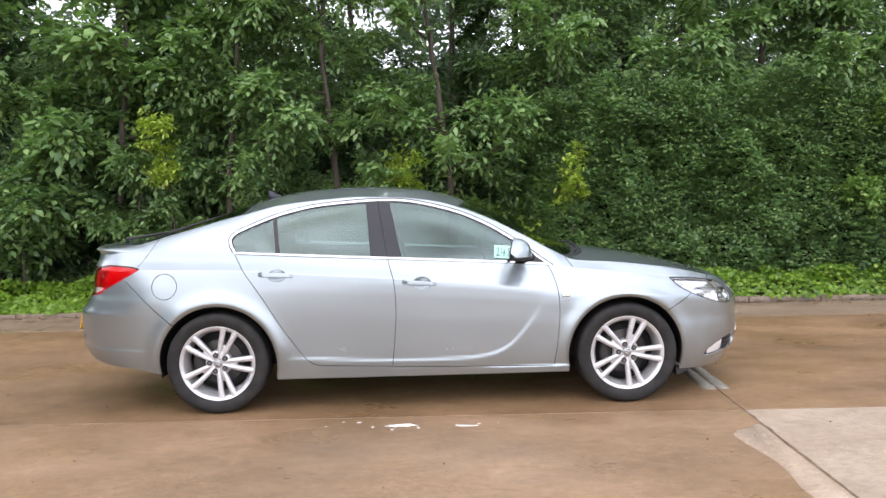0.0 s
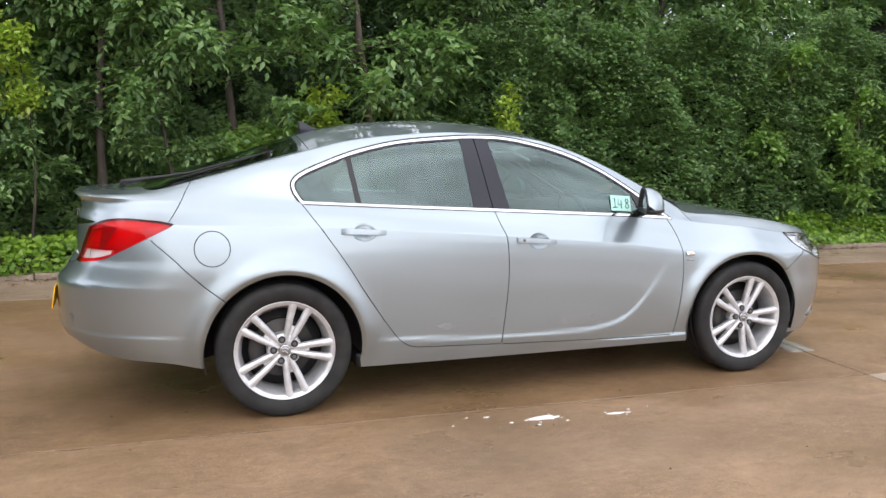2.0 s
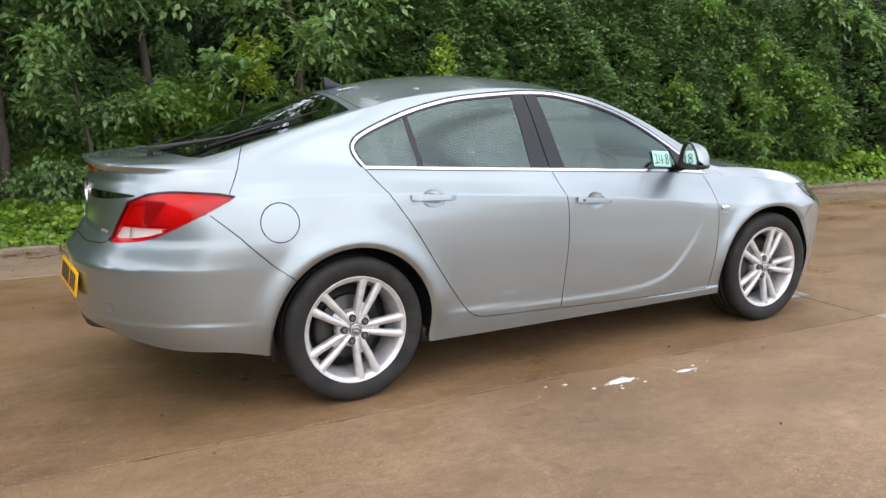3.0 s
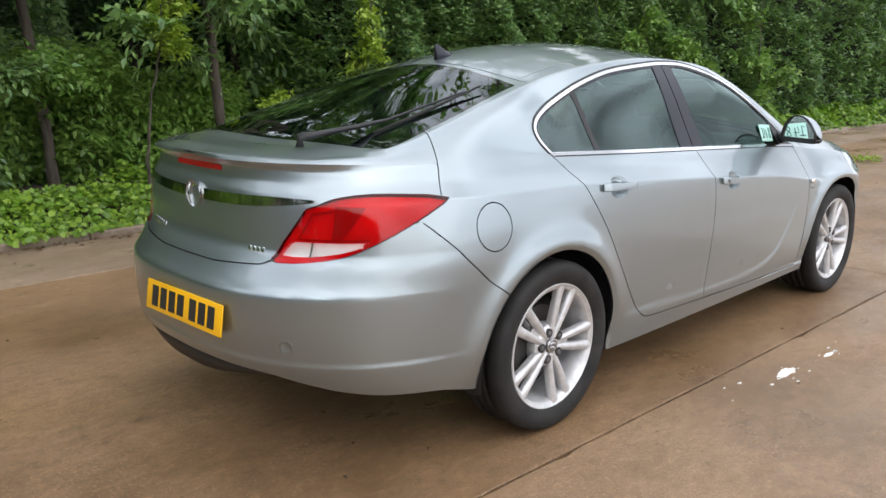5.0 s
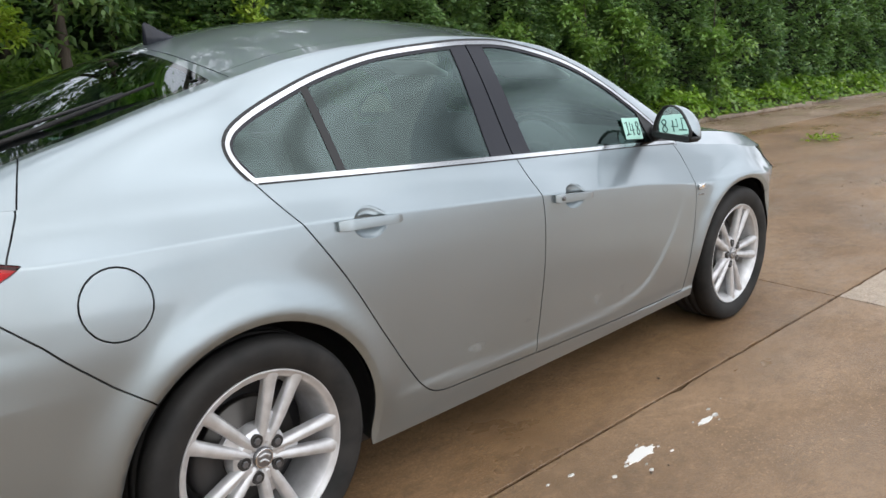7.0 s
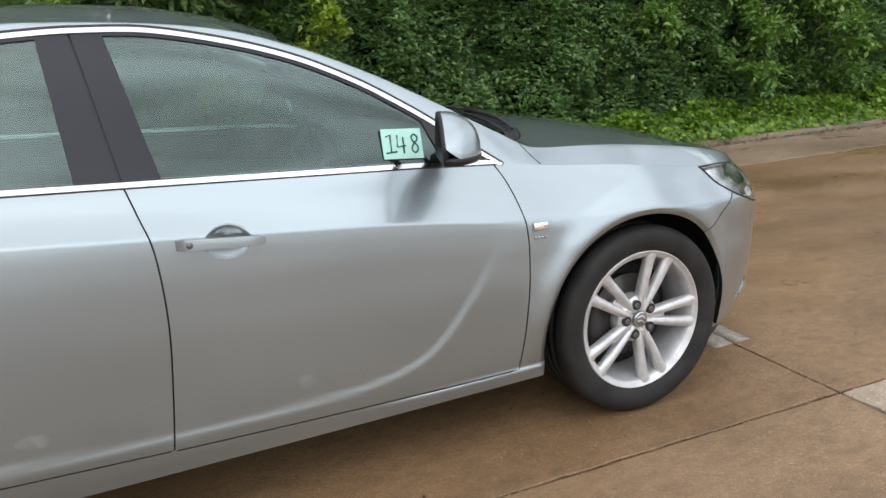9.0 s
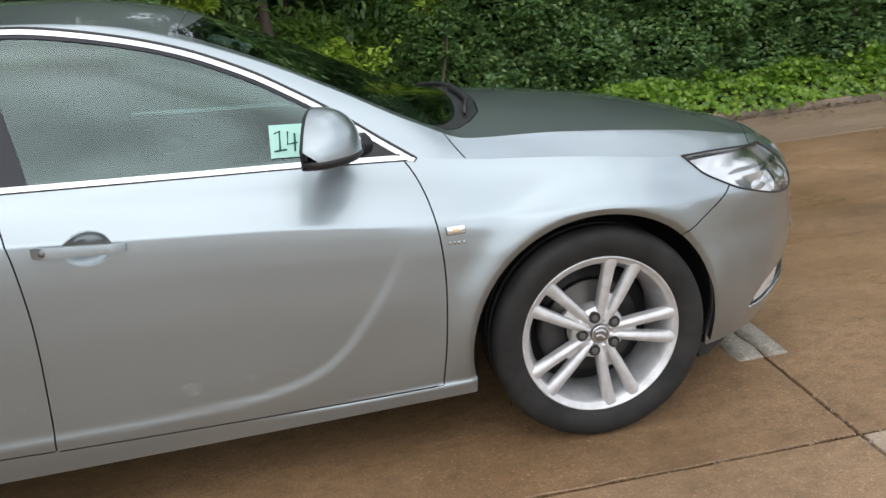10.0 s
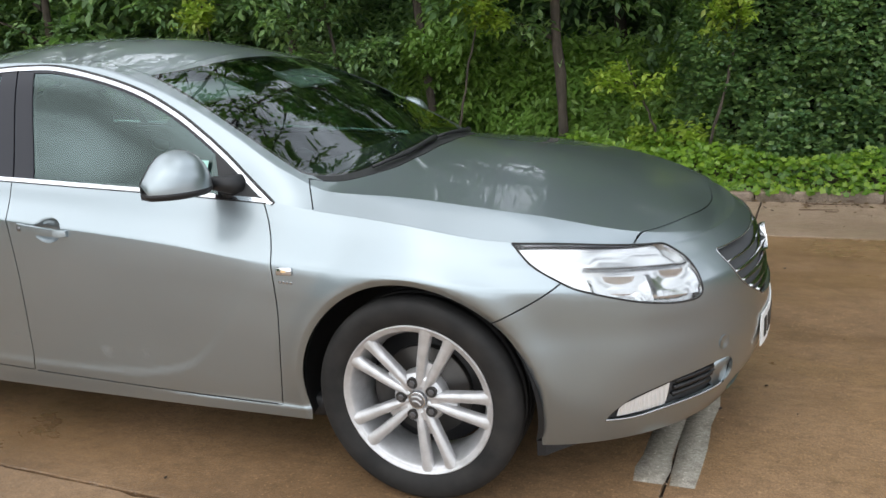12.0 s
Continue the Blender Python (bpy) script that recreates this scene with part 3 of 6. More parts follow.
def face_kinds(bm):
    faces = list(bm.faces)
    c = np.array([f.calc_center_median()[:2] for f in faces])
    u, v = c[:, 0], c[:, 1]
    p = skin(u, v)
    kind = np.full(len(faces), "quarter_panel", dtype=object)
    low = v < 1
    val = {n: f(u, v) for n, f in dict(rd=F_RDOOR, fd=F_FDOOR, dlo=F_DLO, flap=F_FLAP, tail=F_TAIL, head=F_HEAD, fog=F_FOG, gr=F_GRILLE, intake=F_INTAKE, boot=F_BOOT_LOW, rb=F_RBUMP, fb=F_FBUMP, hood=F_HOOD, ws=F_SCREEN, rg=F_RGLASS, bt=f_boot_top, roof=f_roof).items()}
    kind[(p[:, 0] > 0.9) & low] = "front_wing"
    kind[low & (p[:, 2] < 0.3) & (np.abs(p[:, 0]) < 1.0)] = "sill"
    kind[(~low) & (p[:, 0] > 0.85)] = "cowl"
    kind[(~low) & (p[:, 0] > 1.9)] = "front_bumper"
    kind[(~low) & (p[:, 0] <= 1.02) & (p[:, 1] > rail_y(p[:, 0]) - 0.06)] = "quarter_panel"
    for name, key in (("roof", "roof"), ("tailgate", "boot"), ("tailgate", "bt"), ("rear_bumper", "rb"), ("front_bumper", "fb"), ("bonnet", "hood"), ("windscreen", "ws"), ("rear_window", "rg"), ("rear_door", "rd"), ("front_door", "fd"), ("fuel_flap", "flap"), ("tail_lamp", "tail"), ("headlamp", "head"), ("fog_lamp", "fog"), ("grille", "gr"), ("intake", "intake")):
        kind[(val[key] < 0) & (low if key in ("boot", "fb") else True)] = name
    kind[(val["ws"] < 0) & (val["ws"] > -0.014)] = "windscreen_border"
    kind[(val["rg"] < 0) & (val["rg"] > -0.022)] = "rear_window_border"
    for key in ("rd", "fd", "flap", "tail", "head", "boot", "rb", "fb", "hood", "bt", "roof"):
        lit = np.abs(val[key]) < GAP * {"tail": 0.6, "head": 0.5, "roof": 0.45}.get(key, 1) * 0.98
        if key in ("rb", "fb", "boot"):
            lit &= (val["tail"] > -GAP) & (val["head"] > -GAP)
        if key == "bt":
            lit &= (val["rg"] > 0) & ~low
        if key in ("hood", "roof"):
            lit &= (val["ws"] > 0) & (val["rg"] > 0) & ~low
        if key in ("boot", "fb", "rb"):
            lit &= low
        rows = np.flatnonzero(lit)
        corners = [np.array([w.co[:2] for w in faces[i].verts]) for i in rows]
        if corners:
            far = np.abs(SEAMS[key](*np.vstack(corners).T))
            ends = np.cumsum([len(q) for q in corners])[:-1]
            lit[rows] = [q.max() < GAP * 2.3 for q in np.split(far, ends)]
        kind[lit & (val["dlo"] > 0)] = "gap"
    kind[(val["dlo"] < 0.009) & ~low] = "window_seal"
    kind[(val["dlo"] < 0.0035) & low] = "window_seal"
    kind[(val["dlo"] < 0)] = "chrome"
    inner = val["dlo"] < -0.0125
    b = [f(u, v) for f in BARS]
    kind[inner] = "front_glass"
    kind[inner & (b[4] < 0)] = "pillar_gap"
    kind[inner & (b[5] < 0) & (b[4] >= 0)] = "pillar_front"
    kind[inner & (b[3] < 0)] = "pillar_rear"
    kind[inner & (b[2] < 0)] = "rear_glass"
    kind[inner & (b[1] < 0)] = "glass_bar"
    kind[inner & (b[0] < 0)] = "quarter_glass"
    kind[inner & (b[6] >= 0)] = "mirror_base"
    kind[inner & (val["dlo"] > -0.021) & np.isin(kind, ("front_glass", "rear_glass", "quarter_glass")) & (p[:, 2] > z_belt(p[:, 0]) + 0.012)] = "window_gasket"
    kind[(F_REVERSE(u, v) < 0) & (kind == "tail_lamp")] = "reversing_lens"
    kind[(F_STOP(u, v) < 0) & (kind == "tailgate")] = "stop_lamp"
    for f in F_ARCH + F_CUP:
        kind[f(u, v) < 0] = "hole"
    return faces, kind, u, v


def panel(name, bm, faces, mat, parent, sides=(1, -1), depth=0.012, label="", lift=0.0):
    """A panel of the skin as one mesh: smooth outside, with a turned-in edge all round. sides: +1 the far half, -1 the near one."""
    verts, polys, normals = [], [], []
    vid = sorted({v for f in faces for v in f.verts}, key=lambda v: v.index)
    num = {v: i for i, v in enumerate(vid)}
    co = np.array([v.co[:2] for v in vid])
    upper = np.zeros(len(vid), bool)
    fup = {}
    for f in faces:
        up = f.calc_center_median()[1] > 1
        fup[f] = up
        for v in f.verts:
            upper[num[v]] |= up
    pos, nor = skin(co[:, 0], co[:, 1]), skin_normal(co[:, 0], co[:, 1], upper)
    nor_low = skin_normal(co[:, 0], co[:, 1], np.zeros(len(vid), bool) | (co[:, 1] > 1.0005))
    mixed = any(fup.values()) and not all(fup.values())
    blend = np.abs(co[:, 1] - 1) < 0.0005
    lip = blend & (pos[:, 0] < -1.98)
    nor_up = nor.copy()
    if mixed:
        both = nor[blend] + nor_low[blend]
        nor[blend] = both / (np.linalg.norm(both, axis=1)[:, None] + 1e-9)
    pos = pos + nor * lift
    inset = set(faces)
    for s in sides:
        base = len(verts)
        flip = np.array([1, s, 1])
        verts += [tuple(p) for p in pos * flip]
        for f in faces:
            ids = [num[v] for v in f.verts]
            if s < 0:
                ids = ids[::-1]
            polys.append([base + i for i in ids][::-1])
            normals += [tuple((nor[i] if not lip[i] else nor_up[i] if fup[f] else nor_low[i]) * flip) for i in ids][::-1]
        for f in faces:
            for lp in f.loops:
                e = lp.edge
                if sum(g in inset for g in e.link_faces) != 1:
                    continue
                a, b = num[lp.vert], num[lp.link_loop_next.vert]
                if pos[a, 1] < 0.004 and pos[b, 1] < 0.004:
                    continue
                k = len(verts)
                for i in (a, b):
                    verts.append(tuple(pos[i] * flip))
                for i in (b, a):
                    verts.append(tuple((pos[i] - nor[i] * depth) * flip))
                quad = [k, k + 3, k + 2, k + 1] if s < 0 else [k, k + 1, k + 2, k + 3]
                pa, pb, pc = (np.array(verts[i]) for i in (quad[0], quad[1], quad[2]))
                fn = np.cross(pb - pa, pc - pa)
                fn = fn / (np.linalg.norm(fn) + 1e-12)
                polys.append(quad)
                normals += [tuple(fn)] * 4
    return mesh_part(name, verts, polys, mat, parent, label, normals=normals)

# ---- the car ----
RED_LENS = glass_material("red_lens", (0.86, 0.020, 0.050), 0.97, 1.5, (0.8, 0.8, 0.8))
LAMP_BACK = material("lamp_reflector", (0.62, 0.63, 0.63), 0.14, 0.95)
LAMP_DULL = material("lamp_bezel", (0.42, 0.43, 0.44), 0.2, 0.9)
CLEAR_BACK = material("white_lamp_insert", (0.80, 0.80, 0.79), 0.3, 0.25)
FOG_LENS = material("ribbed_lens", (0.82, 0.83, 0.83), 0.15, 0.3, Coat_Weight=1.0)
wave = node(FOG_LENS, "ShaderNodeTexWave", Scale=28.0)
tc = node(FOG_LENS, "ShaderNodeTexCoord")
link(FOG_LENS, tc.outputs["Object"], wave.inputs["Vector"])
bump(FOG_LENS, wave.outputs["Fac"], 0.6, 0.004)
RED_BACK = material("red_reflector", (0.85, 0.10, 0.09), 0.35)
glow = noise_node(RED_BACK, 5, 2)
link(RED_BACK, ramp(RED_BACK, glow.outputs["Fac"], (0.35, (0.50, 0.008, 0.026)), (0.65, (0.72, 0.014, 0.040))), principled(RED_BACK).inputs["Base Color"])
RED_SOLID = material("red_plastic", (0.34, 0.006, 0.010), 0.25)
AMBER = material("amber_plastic", (0.72, 0.50, 0.26), 0.2)
YELLOW = material("yellow_plate", (0.84, 0.45, 0.008), 0.4)
WHITE = material("white_plate", (0.78, 0.78, 0.76), 0.35)
INK = material("black_print", (0.02, 0.02, 0.02), 0.5)
DISC = material("worn_iron_disc", (0.09, 0.085, 0.08), 0.45, 0.9)
DARK_IRON = material("dark_iron", (0.05, 0.047, 0.045), 0.6, 0.5)
BOLT = material("dull_steel_bolt", (0.16, 0.16, 0.165), 0.45, 0.8)
MIRROR = material("mirror_glass", (0.85, 0.87, 0.88), 0.02, 1.0)
CARD = material("pale_green_card", (0.42, 0.70, 0.62), 0.8)
PEN = material("dark_green_ink", (0.01, 0.07, 0.06), 0.6)

dust = noise_node(RUBBER, 9, 6)
link(RUBBER, ramp(RUBBER, dust.outputs["Fac"], (0.35, (0.011, 0.011, 0.011)), (0.75, (0.032, 0.030, 0.028))), principled(RUBBER).inputs["Base Color"])
grime = noise_node(ALLOY, 24, 6)
link(ALLOY, ramp(ALLOY, grime.outputs["Fac"], (0.3, (0.50, 0.50, 0.50)), (0.7, (0.66, 0.66, 0.67))), principled(ALLOY).inputs["Base Color"])

car = tagged(new("car"), "silver-grey metallic four-door saloon parked on damp brown concrete", "car")
skin_faces, skin_kind, skin_u, skin_v = face_kinds(skin_net)
skin_net.verts.index_update()
BY_KIND = {}
for f, k in zip(skin_faces, skin_kind):
    BY_KIND.setdefault(k, []).append(f)

PANEL_MATS = {"windscreen": SCREEN_GLASS, "rear_window": SCREEN_GLASS, "cowl": BLACK, "chrome": CHROME, "front_glass": GLASS, "rear_glass": GLASS, "quarter_glass": GLASS, "glass_bar": BLACK, "window_seal": BLACK, "pillar_front": PILLAR,
              "pillar_rear": PILLAR, "pillar_gap": BLACK, "mirror_base": BLACK, "window_gasket": PILLAR, "windscreen_border": FRIT, "rear_window_border": FRIT, "stop_lamp": RED_SOLID, "headlamp": LENS_CLEAR, "tail_lamp": RED_LENS, "reversing_lens": LENS_CLEAR}
PANEL_NAMES = {"chrome": "window_trim", "front_glass": "front_window", "rear_glass": "rear_door_window", "quarter_glass": "quarter_window", "glass_bar": "window_divider", "pillar_front": "pillar_cover", "pillar_rear": "pillar_cover", "pillar_gap": "pillar_seal", "mirror_base": "mirror_mount", "headlamp": "headlamp_lens", "tail_lamp": "tail_lamp_lens"}
PANEL_LABELS = {"chrome": "polished chrome strip round the side windows", "windscreen": "tinted windscreen glass", "rear_window": "dark tinted rear glass", "tail_lamp": "glossy red tail lamp lens", "headlamp": "clear headlamp lens", "windscreen_border": "black border of the windscreen", "rear_window_border": "black border of the rear glass", "stop_lamp": "narrow red brake lamp", "front_glass": "tinted side glass", "rear_glass": "tinted side glass", "quarter_glass": "tinted quarter glass"}
ONE_PIECE = ("roof", "tailgate", "rear_bumper", "front_bumper", "bonnet", "windscreen", "rear_window", "windscreen_border", "rear_window_border", "cowl", "stop_lamp")
SKIN = {}
for k, fs in BY_KIND.items():
    if k in ("gap", "hole", "grille", "intake", "fog_lamp"):
        continue
    name, mat = PANEL_NAMES.get(k, k), PANEL_MATS.get(k, PAINT)
    thick = 0.004 if "glass" in k or k in ("windscreen", "rear_window", "headlamp", "tail_lamp", "reversing_lens") else 0.012
    lift = {"chrome": 0.003, "stop_lamp": 0.003, "tail_lamp": 0.003, "reversing_lens": 0.003, "front_glass": -0.004, "rear_glass": -0.004, "quarter_glass": -0.004, "glass_bar": -0.002, "pillar_front": -0.001, "pillar_rear": -0.001, "pillar_gap": -0.008}.get(k, 0.0)
    for sides in ([(1, -1)] if k in ONE_PIECE else [(-1,), (1,)]):
        ob = panel(name, skin_net, fs, mat, car, sides, thick, PANEL_LABELS.get(k, ""), lift)
        SKIN[k, sides[-1]] = ob
        if mat in (GLASS, SCREEN_GLASS, LENS_CLEAR, RED_LENS):
            ob.visible_shadow = False

# dark lining behind the gaps, and the lamps' backs
hull = [f for f, k in zip(skin_faces, skin_kind) if k not in ("windscreen", "rear_window", "chrome", "front_glass", "rear_glass", "quarter_glass", "hole", "headlamp", "tail_lamp", "reversing_lens")]
lamp_near = np.minimum(F_HEAD(skin_u, skin_v), F_TAIL(skin_u, skin_v)) < 0.035
skin_mid = skin(skin_u, skin_v)
lip_zone = (skin_mid[:, 0] < -2.2) & (skin_mid[:, 2] > 1.0)
spare = {f for f, a in zip(skin_faces, lamp_near | lip_zone) if a}
panel("inner_skin", skin_net, [f for f in hull if f in spare], CABIN, car, (1, -1), 0.0, "", -0.006)
hull = [f for f in hull if f not in spare]
panel("inner_shell", skin_net, hull, CABIN, car, (1, -1), 0.0, "dark grey cabin lining", -0.022)
for s in (-1, 1):
    panel("headlamp_housing", skin_net, BY_KIND["headlamp"], LAMP_BACK, SKIN["headlamp", s], (s,), -0.02, "bright reflector housing", -0.022)
    panel("tail_lamp_housing", skin_net, BY_KIND["tail_lamp"], RED_BACK, SKIN["tail_lamp", s], (s,), 0.005, "red faceted reflector", -0.014)
    panel("reversing_housing", skin_net, BY_KIND["reversing_lens"], CLEAR_BACK, SKIN["reversing_lens", s], (s,), 0.005, "silver reflector", -0.014)


def at_skin(u, z, side=-1, out=0.0, top=False):
    """Place and normal on the skin at U and height z (under the belt), or at plan (x, y) when top."""
    if top:
        uu = np.full(400, u_at(u, 1.0))
        ks = np.linspace(1.001, 2, 400)
        p = skin(uu, ks)
        j = int(np.argmin(np.abs(p[:, 1] - abs(z))))
        uv = np.array([uu[0]]), np.array([ks[j]])
        n = skin_normal(*uv, np.array([True]))[0]
        p = skin(*uv)[0]
        p = np.array([p[0], abs(z), p[2]])
        side = -1 if z < 0 else 1
    else:
        uu = np.array([float(u)])
        xr = ref_x(uu)
        v = (z - z_low(xr)) / (z_belt(xr) - z_low(xr))
        n = skin_normal(uu, v, np.array([False]))[0]
        p = skin(uu, v)[0]
    flip = np.array([1, side, 1])
    return Vector((p + n * out) * flip), Vector(n * flip)


def u_at(x, v):
    us = np.linspace(U_MIN, U_MAX, 1600)
    p = low_skin(us, np.full_like(us, v))
    return float(us[np.argmin(np.abs(p[:, 0] - x))])


def frame_at(place, normal, up=(0, 0, 1)):
    """A pose with z along the normal and y as near up as can be."""
    z = Vector(normal).normalized()
    x = Vector(up).cross(z).normalized()
    y = z.cross(x)
    m = Matrix((x, y, z)).transposed().to_4x4()
    m.translation = place
    return m


def block(size, m=None, bevel=0.0, segments=2, bm=None):
    """A bevelled box of that size about the pose m."""
    b = bmesh.new()
    bmesh.ops.create_cube(b, size=1, matrix=Matrix.Diagonal((*size, 1)))
    if bevel:
        bmesh.ops.bevel(b, geom=b.edges[:], offset=bevel, segments=segments, affect="EDGES", profile=0.5)
    if m is not None:
        bmesh.ops.transform(b, matrix=m, verts=b.verts)
    if bm is None:
        return b
    me = bpy.data.meshes.new("tmp")
    b.to_mesh(me)
    b.free()
    bm.from_mesh(me)
    bpy.data.meshes.remove(me)
    return bm


def lathe(profile, n=64, m=None, axis="y"):
    """Turns (radius, along) pairs about the y axis."""
    b = bmesh.new()
    rings = []
    for r, a in profile:
        rings.append([b.verts.new((r * math.cos(t), a, r * math.sin(t))) for t in np.linspace(0, 2 * math.pi, n, endpoint=False)] if r > 1e-6 else [b.verts.new((0, a, 0))])
    for p, q in zip(rings, rings[1:]):
        for i in range(n):
            j = (i + 1) % n
            f = [p[i % len(p)], p[j % len(p)], q[j % len(q)], q[i % len(q)]]
            f = list(dict.fromkeys(f))
            if len(f) > 2:
                b.faces.new(f)
    bmesh.ops.recalc_face_normals(b, faces=b.faces)
    if m is not None:
        bmesh.ops.transform(b, matrix=m, verts=b.verts)
    return b


def tube(points, radii, n=8, bm=None, closed_ends=True):
    """A round bar along the points."""
    b = bm or bmesh.new()
    pts = [Vector(p) for p in points]
    rings = []
    for i, p in enumerate(pts):
        d = (pts[min(i + 1, len(pts) - 1)] - pts[max(i - 1, 0)]).normalized()
        x = d.cross(Vector((0.13, 0.31, 0.94))).normalized()
        y = d.cross(x)
        r = radii[i] if isinstance(radii, (list, tuple)) else radii
        rings.append([b.verts.new(p + (math.cos(t) * x + math.sin(t) * y) * float(r)) for t in np.linspace(0, 2 * math.pi, n, endpoint=False)])
    for p, q in zip(rings, rings[1:]):
        for i in range(n):
            b.faces.new((p[i], p[(i + 1) % n], q[(i + 1) % n], q[i]))
    if closed_ends:
        b.faces.new(rings[0][::-1])
        b.faces.new(rings[-1])
    return b


def loft(sections, bm=None, caps=True):
    """Joins closed sections of equal count."""
    b = bm or bmesh.new()
    rings = [[b.verts.new(p) for p in sec] for sec in sections]
    n = len(rings[0])
    for p, q in zip(rings, rings[1:]):
        for i in range(n):
            b.faces.new((p[i], p[(i + 1) % n], q[(i + 1) % n], q[i]))
    if caps:
        b.faces.new(rings[0][::-1])
        b.faces.new(rings[-1])
    return b


def finish(b):
    bmesh.ops.recalc_face_normals(b, faces=b.faces)
    return b


# wheels, built at the origin with the outer face to -y
def wheel():
    w = new("wheel")
    R = 0.336
    tyre_profile = [(0.243, -0.088), (0.252, -0.100), (0.268, -0.110), (0.292, -0.116), (0.310, -0.115), (0.322, -0.110), (0.330, -0.101), (R - 0.002, -0.090), (R, -0.075), (R, -0.046), (R - 0.007, -0.044), (R - 0.007, -0.038), (R, -0.036),
                    (R, -0.004), (R - 0.007, -0.003), (R - 0.007, 0.003), (R, 0.004), (R, 0.036), (R - 0.007, 0.038), (R - 0.007, 0.044), (R, 0.046), (R, 0.075), (R - 0.004, 0.09), (0.322, 0.110), (0.30, 0.116), (0.268, 0.110), (0.243, 0.09)]
    tyre = part("tyre", lathe(tyre_profile, 96), RUBBER, w, "dusty black rubber tyre")
    rim = lathe([(0.238, 0.09), (0.215, 0.07), (0.205, 0.03), (0.207, -0.04), (0.221, -0.072), (0.2245, -0.086), (0.229, -0.0925), (0.238, -0.0955), (0.2425, -0.1000), (0.2475, -0.102), (0.2495, -0.099), (0.2495, -0.092), (0.244, -0.085), (0.240, 0.09)], 96)
    for k in range(5):
        mid = radians(-3 + 72 * k)
        for sgn in (-1, 1):
            secs = []
            for r, off, half, front, deep in ((0.030, 0.011, 0.0120, -0.083, 0.040), (0.058, 0.0150, 0.0135, -0.086, 0.036), (0.085, 0.0195, 0.0152, -0.089, 0.034), (0.115, 0.0245, 0.0168, -0.0915, 0.033), (0.15, 0.0300, 0.0178, -0.094, 0.032), (0.185, 0.0350, 0.0188, -0.096, 0.031), (0.208, 0.0385, 0.0200, -0.097, 0.030), (0.222, 0.0408, 0.0230, -0.0975, 0.027), (0.231, 0.0422, 0.0275, -0.0978, 0.024), (0.239, 0.0435, 0.036, -0.0975, 0.020)):
                sec = []
                for a, d in ((-0.95, deep), (-1.0, 0.013), (-0.80, 0.0055), (-0.35, 0.0012), (0.15 * sgn, 0.0), (0.35, 0.0012), (0.80, 0.0055), (1.0, 0.013), (0.95, deep)):
                    t = sgn * off + a * half
                    sec.append(Vector((r * math.cos(mid) - t * math.sin(mid), front + d, r * math.sin(mid) + t * math.cos(mid))))
                secs.append(sec)
            loft(secs, rim)
        # web between the two bars at the root
        secs = []
        for r, half, front in ((0.05, 0.02, -0.074), (0.09, 0.022, -0.072), (0.125, 0.024, -0.066)):
            secs.append([Vector((r * math.cos(mid) - t * math.sin(mid), front + d, r * math.sin(mid) + t * math.cos(mid))) for t, d in ((-half, 0.02), (-half, 0), (half, 0), (half, 0.02))])
        loft(secs, rim)
    hub = lathe([(0.0, -0.076), (0.036, -0.077), (0.045, -0.082), (0.07, -0.080), (0.083, -0.070), (0.088, -0.055), (0.088, -0.03), (0.0, -0.03)], 48)
    me = bpy.data.meshes.new("tmp")
    hub.to_mesh(me)
    hub.free()
    rim.from_mesh(me)
    rim_ob = part("rim", finish(rim), ALLOY, w, "silver alloy rim with five pairs of spokes")
    rim_ob.data.set_sharp_from_angle(angle=radians(28))
    mod = rim_ob.modifiers.new("edges", "BEVEL")
    mod.width, mod.segments, mod.limit_method, mod.angle_limit = 0.0018, 2, "ANGLE", radians(35)
    cap = lathe([(0.0, -0.0905), (0.022, -0.0902), (0.027, -0.088), (0.0285, -0.080), (0.0285, -0.07)], 32)
    part("centre_cap", cap, material("cap_grey", (0.24, 0.24, 0.25), 0.32, 0.8), w, "grey round centre cap")
    ring = lathe([(0.0235, -0.0908), (0.0265, -0.0912), (0.0285, -0.0895), (0.0265, -0.088)], 32)
    part("cap_ring", ring, CHROME, w)
    relief = bmesh.new()
    for line in (((-0.017, 0.010), (0.003, 0.013), (0.016, 0.003)), ((-0.015, -0.004), (0.0, -0.003), (0.012, -0.014))):
        tube([(float(a), -0.0915, float(c)) for a, c in spline(line, n=4)], 0.0032, 6, relief)
    part("cap_relief", finish(relief), ALLOY, w)
    for k in range(5):
        a = radians(33 + 72 * k)
        m = Matrix.Translation((0.056 * math.cos(a), 0, 0.056 * math.sin(a)))
        b = lathe([(0.0, -0.0905), (0.0085, -0.0905), (0.0105, -0.088), (0.0105, -0.05)], 6, m)
        part("wheel_bolt", b, BOLT, w, smooth=False)
        b = lathe([(0.0185, -0.070), (0.0180, -0.0862), (0.0165, -0.0868), (0.0150, -0.0855), (0.0, -0.0850)], 24, m)
        part("bolt_seat", b, DARK_IRON, w)
    part("brake_disc", lathe([(0.07, -0.03), (0.072, -0.012), (0.148, -0.012), (0.15, -0.008), (0.15, 0.012), (0.148, 0.016), (0.07, 0.016)], 64), DISC, w, "worn iron brake disc")
    secs = []
    for t in np.linspace(radians(150), radians(205), 7):
        secs.append([Vector((r * math.cos(t), y, r * math.sin(t))) for r, y in ((0.095, -0.038), (0.165, -0.038), (0.175, -0.02), (0.175, 0.03), (0.095, 0.03))])
    part("brake_caliper", finish(loft(secs)), DARK_IRON, w)
    part("wheel_back", lathe([(0.0, 0.03), (0.2, 0.03), (0.205, 0.06), (0.0, 0.06)], 32), BLACK, w)
    return w


